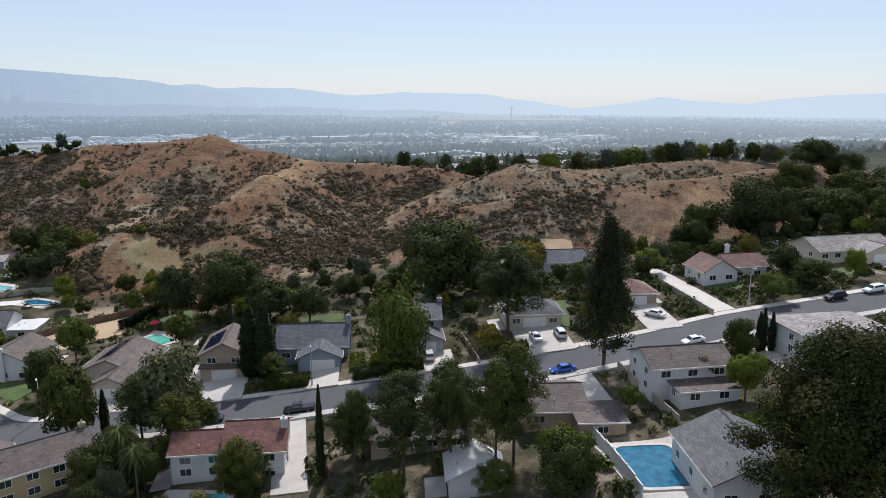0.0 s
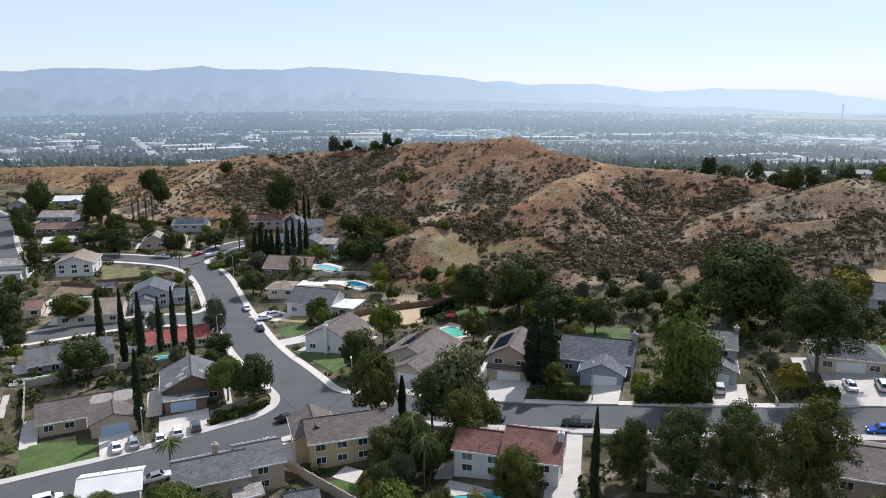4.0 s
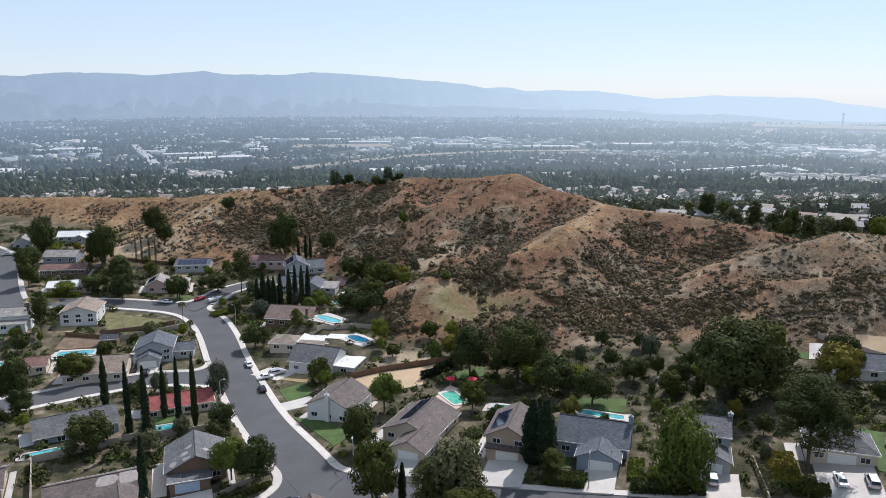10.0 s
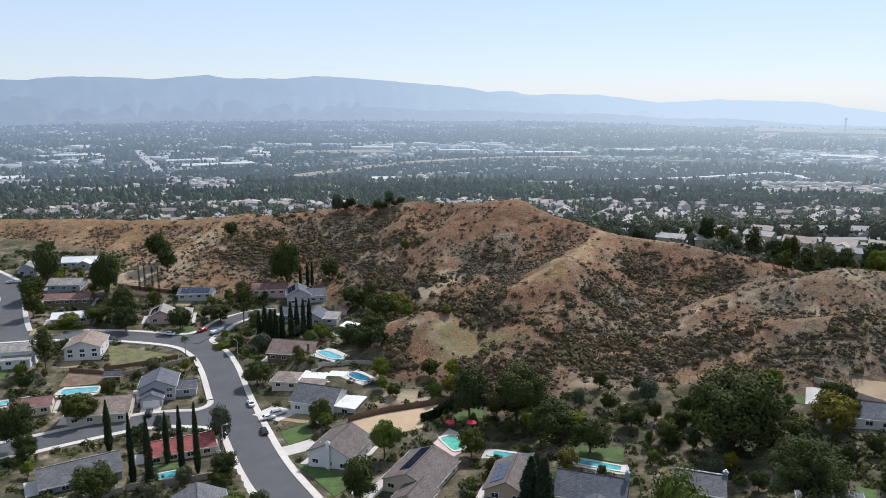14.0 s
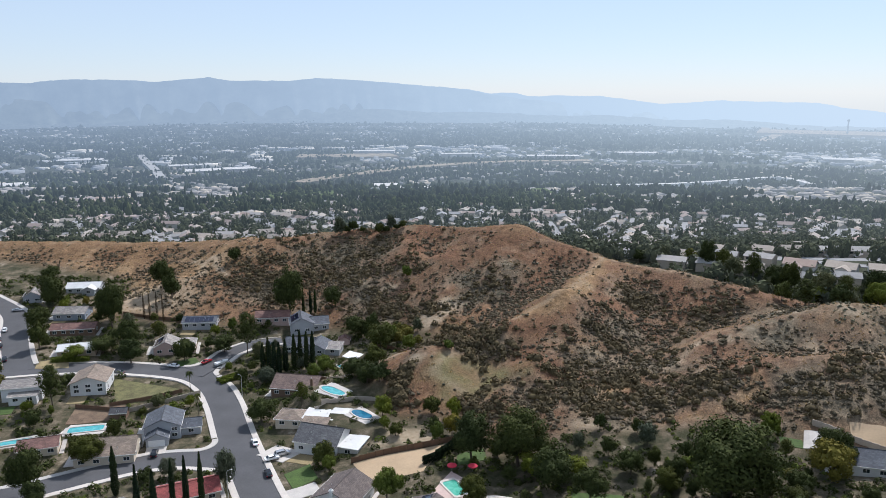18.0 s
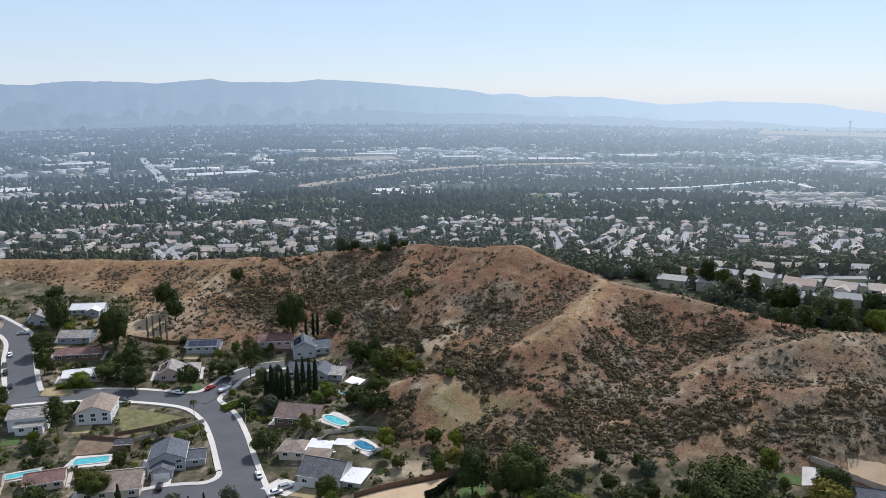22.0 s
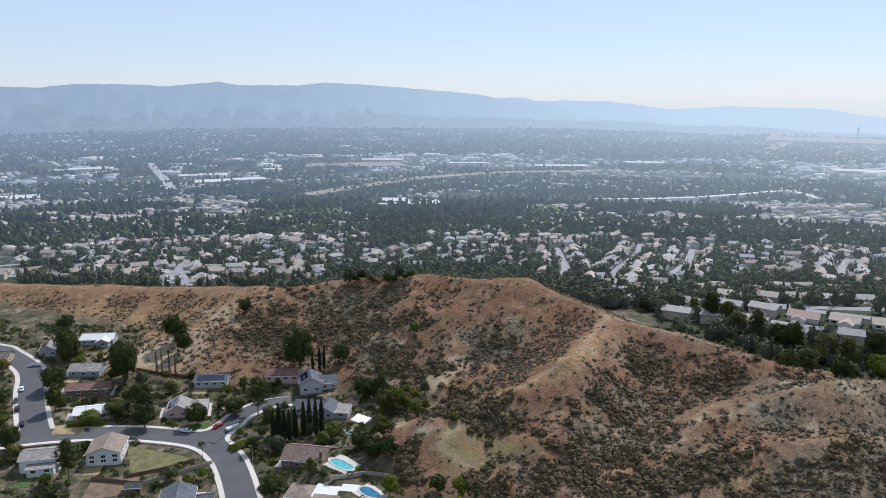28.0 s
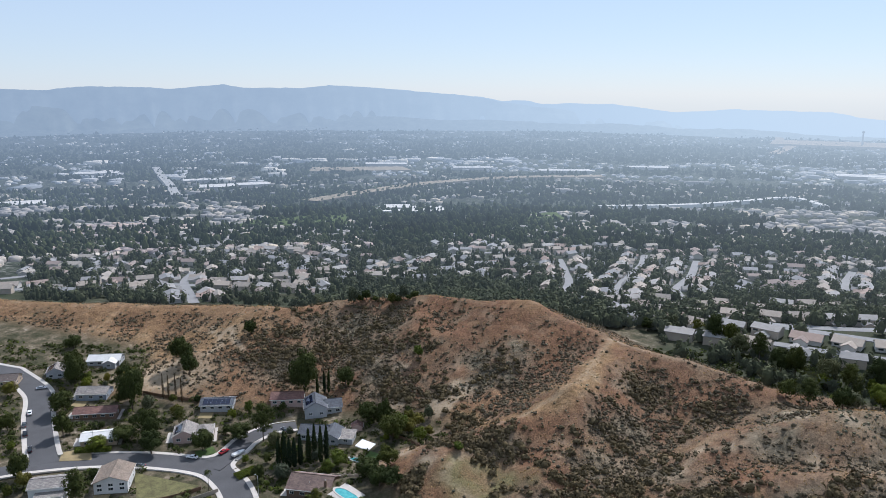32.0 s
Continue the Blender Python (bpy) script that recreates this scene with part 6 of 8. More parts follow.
house("low house with red tile roof behind tall cypresses", -77, 175.5, 25, [(0, 17, 0, 9, 2.7, "x", 1.9)], WALL["cream"], ROOF["brick"])
house("low house with tan shingle roof near a pool", -110.6, 199.5, 12, [(0, 17, 0, 12.5, 3.0, "x", 2.9)], WALL["cream"], ROOF["tan"])
house("two-storey blue-grey house with white garage and driveway", -96, 216, 14, [(0, 11, 0, 11, 4.6, "y", 2.4), (1, 7.5, -4.5, 1, 2.8, "y", 1.6), (11, 17, 2, 9, 2.7, "x", 1.5)], WALL["grey"], ROOF["blue"], garages=[(1, 4.2, 4.9)])
house("white two-storey house with pale tan roof", -135, 246.5, 12, [(0, 12, 0, 13, 4.3, "y", 2.3)], WALL["white"], ROOF["tan"])
house("white two-storey house with pale flat-pitched roof", -156, 240, 14, [(0, 13, 0, 9, 4.8, "x", 1.5), (3, 12, -3, 1, 2.7, "shed", 0.8)], WALL["white"], ROOF["pale"])
house("single-storey house with bright white roof at the corner", -156, 278, 16, [(0, 14, 0, 9, 2.7, "x", 1.3)], WALL["tan"], ROOF["white"])
house("pinkish house with solar panels on a hipped roof", -120, 285, 14, [(0, 9, 0, 11, 3.0, "y", 2.4), (9, 16, 1, 10, 2.8, "hip", 1.9)], WALL["pink"], ROOF["pale"], solar=[(0, 0, 0.2, 0.85, 0.2, 0.8, 5, 2)])
house("low house with white-edged solar roof below the slope", -118, 313, 6, [(0, 14.5, 0, 9, 2.7, "x", 1.6)], WALL["grey"], ROOF["blue"], solar=[(0, 0, 0.1, 0.9, 0.15, 0.85, 6, 2)])
house("long low house with rust-pink roof under hillside trees", -87, 320, 6, [(0, 15, 0, 9, 2.8, "x", 2.0)], WALL["pink"], ROOF["rust"])
house("blue-grey house with gabled roof and solar panels", -69, 311, 14, [(0, 10, 0, 12, 4.2, "y", 2.8), (9.5, 17, 2, 11, 3.2, "x", 2.2)], WALL["grey"], ROOF["blue"], solar=[(0, 0, 0.15, 0.8, 0.2, 0.8, 4, 2)])
house("grey low house on the cul-de-sac behind cypresses", -68, 293, -6, [(0, 12, 0, 9, 3.0, "x", 2.3), (9.5, 18, -2.5, 8, 2.9, "y", 2.1), (18, 24, -1, 6, 2.5, "shed", 0.8)], WALL["grey"], (ROOF["blue"], ROOF["blue"], ROOF["pale"]))
house("brown-roofed low house beside a bright pool", -63, 248.5, -10, [(0, 16.5, 0, 12.5, 3.0, "x", 3.0)], WALL["brown"], ROOF["cocoa"], chimney=(14.8, 2.0, 6.6))
house("low house with white flat roof and brown tiled end", -56, 224.5, -8, [(0, 9, 0, 8, 2.7, "hip", 1.5), (9, 23, 1.5, 10, 2.8, "flat", 0), (10, 18, -3.5, 1.5, 2.6, "shed", 1.0)], WALL["cream"], (ROOF["tan"], ROOF["white"], ROOF["tan"]))
house("white house with grey gabled roof and patio cover", -46, 211.5, -17, [(0, 14, -2.2, 9.8, 3.4, "x", 3.3), (14, 20.5, -0.5, 8, 2.6, "flat", 0)], WALL["white"], (ROOF["grey"], ROOF["white"]))
house("white two-storey house with brown gabled roof and lawn", -34.5, 173.5, -20, [(0, 12, 0, 12.5, 4.0, "y", 2.9)], WALL["white"], ROOF["brown"], chimney=(6.0, -0.35, 7.6))
house("house with brown roof carrying solar panels and a pool terrace behind", -14, 159, -24, [(0, 13, 0, 15, 2.8, "y", 2.7), (6, 14, -7, 1, 2.7, "y", 1.9)], WALL["cream"], ROOF["brown"], solar=[(0, 0, 0.05, 0.8, 0.5, 0.92, 9, 2)], garages=[(1, 10, 4.9)])
# the street that climbs
house("two-storey brown house with balcony, garage and solar panels", 9.5, 147, -17, [(0, 9.5, 0, 13, 4.8, "y", 2.4), (0.6, 9, -1.6, 0.5, 2.6, "flat", 0)], WALL["tan"], ROOF["brown"], trim="brown_trim", garages=[(1, 5.0, 4.9)], solar=[(0, 0, 0.25, 0.85, 0.2, 0.85, 4, 2)])
house("grey house with steep blue-grey roof, dark gabled garage and chimney", 24.5, 143.5, -18, [(0, 14.5, 0, 11, 3.3, "x", 3.1), (4.8, 13.2, -5, 0.5, 2.7, "y", 1.9)], WALL["blue"], ROOF["blue"], garages=[(1, 9.6, 4.9)], chimney=(14.6, 5.5, 8.2))
house("pale two-storey house with grey roof and long concrete drive", 48.5, 136.5, -18, [(0, 9, 1, 10, 5.4, "x", 2.0), (1.5, 9, -5, 1.5, 2.8, "y", 1.7)], WALL["grey"], ROOF["grey"], garages=[(1, 5.2, 4.9)], chimney=(9.2, 6, 8.4))
house("low house with dark hipped roof and white garage door", 71, 130.5, -18, [(0, 12, 0, 9, 2.9, "hip", 2.7)], WALL["cream"], ROOF["grey"], garages=[(0, 6.0, 4.9)])
house("house with blue-grey roof at the foot of the hillside", 103, 175, -16, [(0, 16, 0, 10, 2.8, "x", 2.5)], WALL["white"], ROOF["blue"])
house("low house with pinkish tile roof and a dark garage", 97, 127.5, -18, [(0, 9, 0, 10, 2.8, "hip", 2.0)], WALL["tan"], ROOF["rust"], garages=[(0, 4.5, 4.6)])
house("white house with brown split roof on a terraced slope", 122, 128, -12, [(0, 8.5, 0, 9, 3.0, "y", 2.6), (8, 18, 2.5, 11, 3.2, "x", 2.2)], WALL["white"], ROOF["rust"], chimney=(12, 10.5, 7.0))
house("long low house with grey roof and pale garage", 154, 124, -10, [(0, 22, 0, 11, 2.8, "x", 2.4), (10, 20, -4, 1, 2.7, "y", 1.8)], WALL["cream"], ROOF["pale"], garages=[(1, 15, 4.9)])
# the near side of the streets
house("yellow two-storey house with brown-grey roof and chimney", -22.5, 112.5, 18, [(0, 14.5, 0, 9.5, 4.9, "x", 2.1), (-2, 5, 3, 12, 4.6, "y", 1.9)], WALL["yellow"], ROOF["brown"], chimney=(14.0, 5, 8.0))
house("white two-storey house with red tiled split roof", 1.5, 106.5, -16, [(0, 8.5, 1, 9, 4.5, "x", 1.7), (8.2, 17, -1.0, 10, 5.3, "x", 2.4)], WALL["white"], ROOF["red"], chimney=(16.8, 3, 8.6))
house("tan two-storey house with grey roof and chimney", -40.3, 99.5, 24, [(0, 10.5, 0, 9, 4.6, "x", 1.9), (9.8, 16.5, 1.6, 10, 4.9, "x", 1.7), (8.2, 12.0, -2.8, 1.4, 2.5, "shed", 0.5)], WALL["tan"], (ROOF["grey"], ROOF["grey"], ROOF["pale"]), chimney=(6.5, 6.8, 7.4))
house("low house with tan roof and white patio cover", 53, 91, -20, [(0, 10, 0, 12, 2.8, "x", 2.0), (8, 15, -4, 3, 2.5, "flat", 0)], WALL["tan"], ROOF["brown"])
house("white two-storey house with brown roof and patio cover", 75, 88, -14, [(0, 14, 0, 9, 5.0, "x", 1.9), (3, 13, -4, 0.5, 2.5, "shed", 0.5)], WALL["white"], ROOF["brown"])
house("white house with grey shingle roof beside a pool", 62, 60, -20, [(0, 13, 0, 14, 3.6, "y", 3.0)], WALL["white"], ROOF["grey"])
house("white house with flat grey roof on the upper street", 104, 85, -14, [(0, 17, 0, 10, 4.6, "flat", 0), (4, 16, -5, 0.5, 2.8, "shed", 1.0)], WALL["white"], ROOF["pale"])
house("small garden shed with pale corrugated roof", 36, 81, -20, [(0, 7.5, 0, 7.0, 2.6, "y", 2.0)], WALL["white"], ROOF["white"], panes=False)


# ---- yards: drives, lawns, pools, walls ----
BUILT = []  # footprints: x, y, yaw, blocks


def local(x, y, yaw, u, v):
    c, s = math.cos(radians(yaw)), math.sin(radians(yaw))
    return x + u * c - v * s, y + u * s + v * c


def drive_way(x, y, yaw, u, v, width=5.6, most=24.0):
    """A concrete drive from a garage door out to the street."""
    reach = 2.0
    while reach < most and street_gap(*[np.array([q]) for q in local(x, y, yaw, u, v - reach)])[0] > 0.3:
        reach += 0.5
    w = width / 2
    slab("driveway", [local(x, y, yaw, u - w, v + 0.3), local(x, y, yaw, u - w, v - reach), local(x, y, yaw, u + w, v - reach), local(x, y, yaw, u + w, v + 0.3)][::-1], MAT["concrete"], 0.23, "pale concrete driveway up to a garage", "driveway")


drive_way(-77, 127.5, 26, 13.2, -5, 6.0)
drive_way(-57.7, 139.3, 20, 4.0, -4, 9.5)
drive_way(-96, 216, 14, 4.2, -4.5, 6.0)
drive_way(-14, 159, -24, 10, -7, 6.0)
drive_way(9.5, 147, -17, 5.5, -1.6, 9.0)
drive_way(24.5, 143.5, -18, 9.8, -5, 6.5)
drive_way(48.5, 136.5, -18, 6.2, -5, 9.0)
drive_way(71, 130.5, -18, 6.2, 0, 10.5)
drive_way(97, 127.5, -18, 5.5, 0, 7.0)
drive_way(154, 124, -10, 15, -4, 7.0)
slab("driveway", [(14.5, 96), (19.5, 94), (24.5, 117.5), (19.5, 119)], MAT["concrete"], 0.2, "long concrete drive beside the red-roofed house", "driveway")
slab("driveway", [(64.5, 88), (69, 87), (73.5, 103), (69, 104.5)], MAT["concrete"], 0.2, "shaded concrete drive down from the street", "driveway")
slab("driveway", [(111, 113), (116, 112), (123.5, 147), (119.5, 149)], MAT["concrete"], 0.2, "long pale drive between terrace walls", "driveway")
slab("driveway", [(-58, 207.5), (-53, 214), (-44, 209.5), (-49, 203)], MAT["concrete"], 0.2, "short concrete drive with parked cars", "driveway")
slab("driveway", [(-46, 186), (-43, 180.5), (-34, 185), (-37, 191)], MAT["concrete"], 0.2, "short concrete drive beside a lawn", "driveway")
slab("driveway", [(-29, 113.5), (-24, 111.5), (-27, 123), (-31, 122)], MAT["concrete"], 0.2, "concrete drive beside the yellow house", "driveway")
slab("patio", [(-33.5, 226.5), (-25.5, 219.5), (-21, 224.5), (-28.5, 233.5)], MAT["concrete"], 0.18, "white paved terrace round a pool", "patio")
slab("patio", [(-46.5, 242.5), (-37.5, 236.5), (-32.5, 242.5), (-41, 251)], MAT["concrete"], 0.18, "pale paved terrace round a turquoise pool", "patio")
slab("patio", [(-3, 97), (6.5, 92.5), (10.5, 101.5), (1, 106)], MAT["concrete"], 0.18, "paved terrace behind the red-roofed house", "patio")
slab("patio", [(-3.5, 180), (3, 174.5), (9, 183.5), (2, 192)], MAT["pink_paving"], 0.18, "pinkish paved terrace round a small pool", "patio")
slab("patio", [(56, 66), (66.5, 62.5), (71.5, 78), (59.5, 81.5)], MAT["concrete"], 0.18, "pale concrete terrace round a swimming pool", "patio")
slab("patio", [(-126, 218), (-112, 220.5), (-111.5, 228.5), (-125, 226.5)], MAT["concrete"], 0.18, "pale terrace round a long pool", "patio")
slab("patio", [(-43, 288.5), (-36.5, 283.5), (-34, 288.5), (-40.5, 294)], MAT["white_tarp"], 0.2, "bright white paved yard", "patio")
slab("patio", [(100, 188.5), (112, 186), (113, 191.5), (103, 195)], MAT["concrete"], 0.2, "pale paved yard at the foot of the hill", "patio")
slab("patio", [(-143.5, 209), (-130, 213), (-132, 219.5), (-144, 214)], MAT["concrete"], 0.18, "paved terrace round a narrow pool", "patio")
slab("patio", [(-18.5, 110), (-14.5, 107.5), (-13.5, 111.5), (-16.7, 113.5)], MAT["concrete"], 0.18, "small paved terrace behind the yellow house", "patio")
slab("lawn", [(-72.8, 112.3), (-62, 118.8), (-66, 126), (-79, 125)], MAT["lawn"], 0.14, "front lawn, green with dry patches", "lawn")
slab("lawn", [(-47, 196), (-42.5, 187.5), (-36.5, 193), (-40.5, 202)], MAT["lawn"], 0.14, "green front lawn beside the pavement", "lawn")
slab("lawn", [(-38.5, 175.5), (-25.3, 156.5), (-21, 163), (-30, 172)], MAT["lawn"], 0.14, "green corner lawn along the curved pavement", "lawn")
slab("lawn", [(3.2, 195), (12.5, 198.5), (12.0, 205.5), (4, 202)], MAT["lawn"], 0.14, "bright green back lawn near umbrellas", "lawn")
slab("lawn", [(31.5, 167.5), (44, 163.5), (46, 170), (33.5, 174)], MAT["lawn"], 0.14, "bright green back lawn behind the blue-grey house", "lawn")
slab("lawn", [(21.3, 139.5), (26.3, 138), (27.2, 142.3), (22.6, 144.2)], MAT["lawn"], 0.16, "small green front lawn behind a hedge", "lawn")
slab("lawn", [(-118, 244), (-111, 241.5), (-98.5, 255.5), (-126.5, 262)], MAT["weedy_lawn"], 0.14, "sloping yellow-green yard with young shrubs", "lawn")
slab("lawn", [(-159, 266.5), (-147, 269), (-152, 279), (-161, 273)], MAT["dry_lawn"], 0.14, "dry corner lawn beside the street", "lawn")
slab("lawn", [(-106, 275.5), (-99.5, 280), (-103, 285), (-109, 280)], MAT["lawn"], 0.14, "green lawn before the pinkish house", "lawn")
slab("lawn", [(-20, 108), (-13.8, 102), (-12.8, 106.5), (-17.3, 109.2)], MAT["lawn"], 0.14, "green back lawn inside a block wall", "lawn")
slab("lawn", [(80.5, 127), (83, 124.5), (91, 139), (88, 142)], MAT["lawn"], 0.14, "sloping green side lawn", "lawn")
slab("lawn", [(95, 191), (101, 188), (101, 192), (96, 195)], MAT["lawn"], 0.14, "small green lawn below the hill", "lawn")
slab("lawn", [(-38, 277), (-31, 272), (-29, 277), (-36, 283)], MAT["lawn"], 0.14, "green back lawn near cypresses", "lawn")
slab("sand_lot", [(-20.5, 186), (-6, 192.5), (0.5, 208.6), (-27.2, 199.2)], MAT["sand"], 0.14, "bare golden sandy lot inside a fence", "lot")
slab("dirt_bank", [(-127, 226.5), (-109.3, 231.5), (-113.5, 242.5), (-129, 237.5)], MAT["brown_earth"], 0.14, "dry brown bank between houses", "bank")
slab("dirt_bank", [(113.5, 189), (123, 184), (126, 191), (115.7, 195)], MAT["sand"], 0.14, "bare sandy bank above the garden", "bank")


def pool(label, x, y, yaw, w, d, shape="box"):
    """A swimming pool: coping, basin wall and water."""
    top = new("swimming_pool")
    z = max(float(land(*local(x, y, yaw, u, v))) for u in (-w / 2, w / 2) for v in (-d / 2, d / 2))
    top.matrix_basis = pose(x, y, z + 0.32, 0, 0, yaw)
    n = 28
    ring = []
    for k in range(n):
        a = 6.2832 * k / n
        c, s = math.cos(a), math.sin(a)
        if shape == "box":
            e = 0.28
            ring.append((w / 2 * math.copysign(abs(c) ** e, c), d / 2 * math.copysign(abs(s) ** e, s)))
        else:
            k2 = 1 + 0.22 * math.cos(2 * a + 0.6) - 0.16 * math.sin(a)
            ring.append((w / 2 * c * k2, d / 2 * s * k2))
    rim_v = [(u * f, v * f, zz) for f, zz in ((1.0, -0.6), (1.0, 0.06), (1 + 0.5 / min(w, d) * 2, 0.06), (1 + 0.5 / min(w, d) * 2, -0.45)) for u, v in ring]
    rim_f = [(r * n + k, r * n + (k + 1) % n, (r + 1) * n + (k + 1) % n, (r + 1) * n + k) for r in range(3) for k in range(n)]
    part("coping", mesh_of("coping", rim_v, rim_f, MAT["concrete"]), top, "pale concrete coping")
    part("water", mesh_of("water", [(u, v, -0.06) for u, v in ring], [tuple(range(n))], MAT["deep_water" if "deep" in label or "dark" in label else "green_water" if "green" in label else "water"]), top, "rippled pool water")
    return tagged(top, label, "pool")


slab("patio", [(31, 162.5), (43.5, 157.5), (45, 162), (32.5, 167)], MAT["concrete"], 0.18, "narrow paved terrace behind the blue-grey house", "patio")
slab("patio", [(10, 172.5), (22.5, 169), (24, 174), (11.5, 177.5)], MAT["concrete"], 0.18, "pale paved terrace behind the solar-roofed house", "patio")
pool("long narrow turquoise pool behind the blue-grey house", 38, 162.3, -20, 10.5, 2.3)
pool("small turquoise pool behind the solar-roofed house", 17, 173.2, -16, 8.0, 2.6)
pool("small pale green pool on a pink terrace", 3.0, 182.5, 28, 4.2, 8.0)
pool("bright turquoise kidney pool on a pale terrace", -39.5, 243, -35, 9.5, 5.0, "free")
pool("dark blue free-form pool on a white terrace", -27.5, 227, -35, 7.5, 5.0, "free")
pool("long blue rectangular pool beside a tan-roofed house", -118.5, 223.5, 14, 11, 4.2)
pool("narrow turquoise pool behind a low house", -137, 214, 24, 11, 3.0)
pool("turquoise free-form pool behind the red-roofed house", 3.6, 99.5, 20, 9.0, 5.0, "free")
pool("deep blue rectangular pool beside the grey-roofed house", 63.5, 72.5, -18, 8.5, 11.5)
pool("narrow turquoise pool below the grey-roofed house", -90.5, 153.5, 28, 9, 2.6)
pool("turquoise pool on a terrace above the upper street", 168, 146, 10, 9, 5, "free")
pool("small blue pool behind the pale houses", -40, 276, -20, 6, 3.2, "free")
pool("turquoise pool behind cypresses", -70, 167, 25, 7, 3.0)


def barrier(kind, points, height, label):
    """A wall or fence in bays of about 2.4 m that step with the ground."""
    line = spline(points, 2.4) if len(points) > 2 else np.array([np.array(points[0]) + (np.array(points[1]) - np.array(points[0])) * t for t in np.linspace(0, 1, max(2, int(math.dist(*points) / 2.4) + 1))])
    top = new("garden_wall" if kind in ("block_wall", "white_wall") else "fence")
    x0, y0 = line[0]
    z0 = float(land(x0, y0))
    top.matrix_basis = pose(x0, y0, z0)
    if kind in ("block_wall", "white_wall"):
        bay = mesh_of("panel", *box(0, 1, -0.09, 0.09, -1.0, height), MAT[kind])
    else:
        edge = [(k / 16, 0.03 if k % 2 else -0.03) for k in range(17)]
        v = [(u, w, z) for z in (-0.4, height) for u, w in edge] + [(1, 0.07, -0.4), (0, 0.07, -0.4), (1, 0.07, height), (0, 0.07, height)]
        bay = mesh_of("panel", v, [(k, k + 1, 18 + k, 17 + k) for k in range(16)] + [(35, 34, 36, 37), (17, *range(18, 34), 36, 37)], MAT[kind])
    post = mesh_of("post", *box(-0.1, 0.1, -0.1, 0.1, -1.0, height + 0.14), MAT[kind])
    for (ax, ay), (bx, by) in zip(line, line[1:]):
        z = float(min(land(ax, ay), land(bx, by))) - z0
        turn = math.degrees(math.atan2(by - ay, bx - ax))
        part("panel", bay, top, "", pose(ax - x0, ay - y0, z, 0, 0, turn) @ Matrix.Diagonal((math.hypot(bx - ax, by - ay), 1, 1, 1)))
        part("post", post, top, "", pose(ax - x0, ay - y0, z, 0, 0, turn))
    return tagged(top, label, "wall" if kind in ("block_wall", "white_wall") else "fence")


barrier("wood_fence", [(-27.6, 199.5), (-11.6, 205), (3, 210.5)], 1.9, "brown wooden fence behind the sandy lot")
barrier("block_wall", [(-29, 115.5), (-12, 99)], 1.9, "tan block wall behind the yellow house")
barrier("block_wall", [(-91.5, 149), (-84, 153.5), (-76, 158.5)], 1.8, "tan block wall along the back of a yard")
barrier("block_wall", [(-82.5, 132), (-91.5, 149)], 1.8, "tan block wall between two yards")
barrier("block_wall", [(-46.5, 135), (-36.8, 145.5)], 1.2, "low block wall beside the pavement")
barrier("block_wall", [(-114, 233), (-96, 247), (-90, 252)], 1.6, "long tan block wall above a yard")
barrier("wood_fence", [(-118, 240), (-104, 247.5), (-97, 253)], 1.5, "weathered fence across a sloping yard")
barrier("white_wall", [(61.5, 86), (57, 67)], 1.9, "white-capped block wall beside the pool")
barrier("block_wall", [(78, 101), (73.5, 79.5)], 1.8, "pale block wall beside a drive")
barrier("block_wall", [(110, 112), (118.5, 149)], 1.3, "stepped terrace wall beside a drive")
barrier("block_wall", [(106, 196.5), (118.5, 184.5), (128, 180)], 1.9, "dark block wall at the foot of the hill")
barrier("block_wall", [(-44, 231), (-31, 238), (-20, 236)], 1.7, "block wall between two pool terraces")
barrier("block_wall", [(-60, 262), (-46, 262), (-34, 257)], 1.7, "grey block wall behind the cypresses")
barrier("wood_fence", [(-30, 296), (-18, 284), (-14, 270)], 1.6, "wooden fence along the foot of the slope")
barrier("wood_fence", [(4, 210.5), (18, 206), (30, 203)], 1.8, "wooden fence behind the back lawns")
barrier("block_wall", [(59, 119), (62, 134)], 1.0, "low retaining wall beside a wide drive")
barrier("wood_fence", [(23, 95), (23.5, 104), (26, 112)], 1.8, "wooden side fence beside a long drive")
barrier("block_wall", [(-76, 160), (-62, 165), (-56, 168)], 1.8, "pale block wall behind the cypresses")
barrier("wood_fence", [(-129, 238), (-110, 236)], 1.6, "wooden fence at the top of a dry bank")
barrier("wood_fence", [(-150, 326), (-122, 322), (-104, 326)], 1.6, "wooden fence between yards and the dry field")

# more houses of the upper neighbourhood
house("white-roofed house beside the dry field", -193, 358, 8, [(0, 16, 0, 9, 2.8, "x", 1.8), (9, 15, -4, 1, 2.7, "y", 1.4)], WALL["grey"], ROOF["white"])
house("blue-grey house with pale roof behind a palm", -178.5, 318, 4, [(0, 14, 0, 9, 3.0, "x", 2.0)], WALL["blue"], ROOF["pale"])
house("low house with brown roof and pale extension", -170.5, 300, 10, [(0, 18, 0, 8, 2.7, "x", 1.6)], WALL["brown"], ROOF["rust"])
house("small house with solar roof below the field", -204, 339, 20, [(0, 8, 0, 9, 3.2, "y", 2.2)], WALL["grey"], ROOF["pale"], solar=[(0, 0, 0.1, 0.9, 0.2, 0.85, 3, 2)])
house("low brown-roofed house at the street's bend", -226, 326, 12, [(0, 13, 0, 9, 2.8, "x", 1.8)], WALL["tan"], ROOF["brown"])
house("low house with brown roof beside hedges", -102, 130, 24, [(0, 13, 0, 10, 2.7, "x", 1.9)], WALL["tan"], ROOF["brown"])
house("low house with pinkish roof among trees", -130, 204, 20, [(0, 11, 0, 8, 2.7, "x", 1.6)], WALL["cream"], ROOF["rust"])
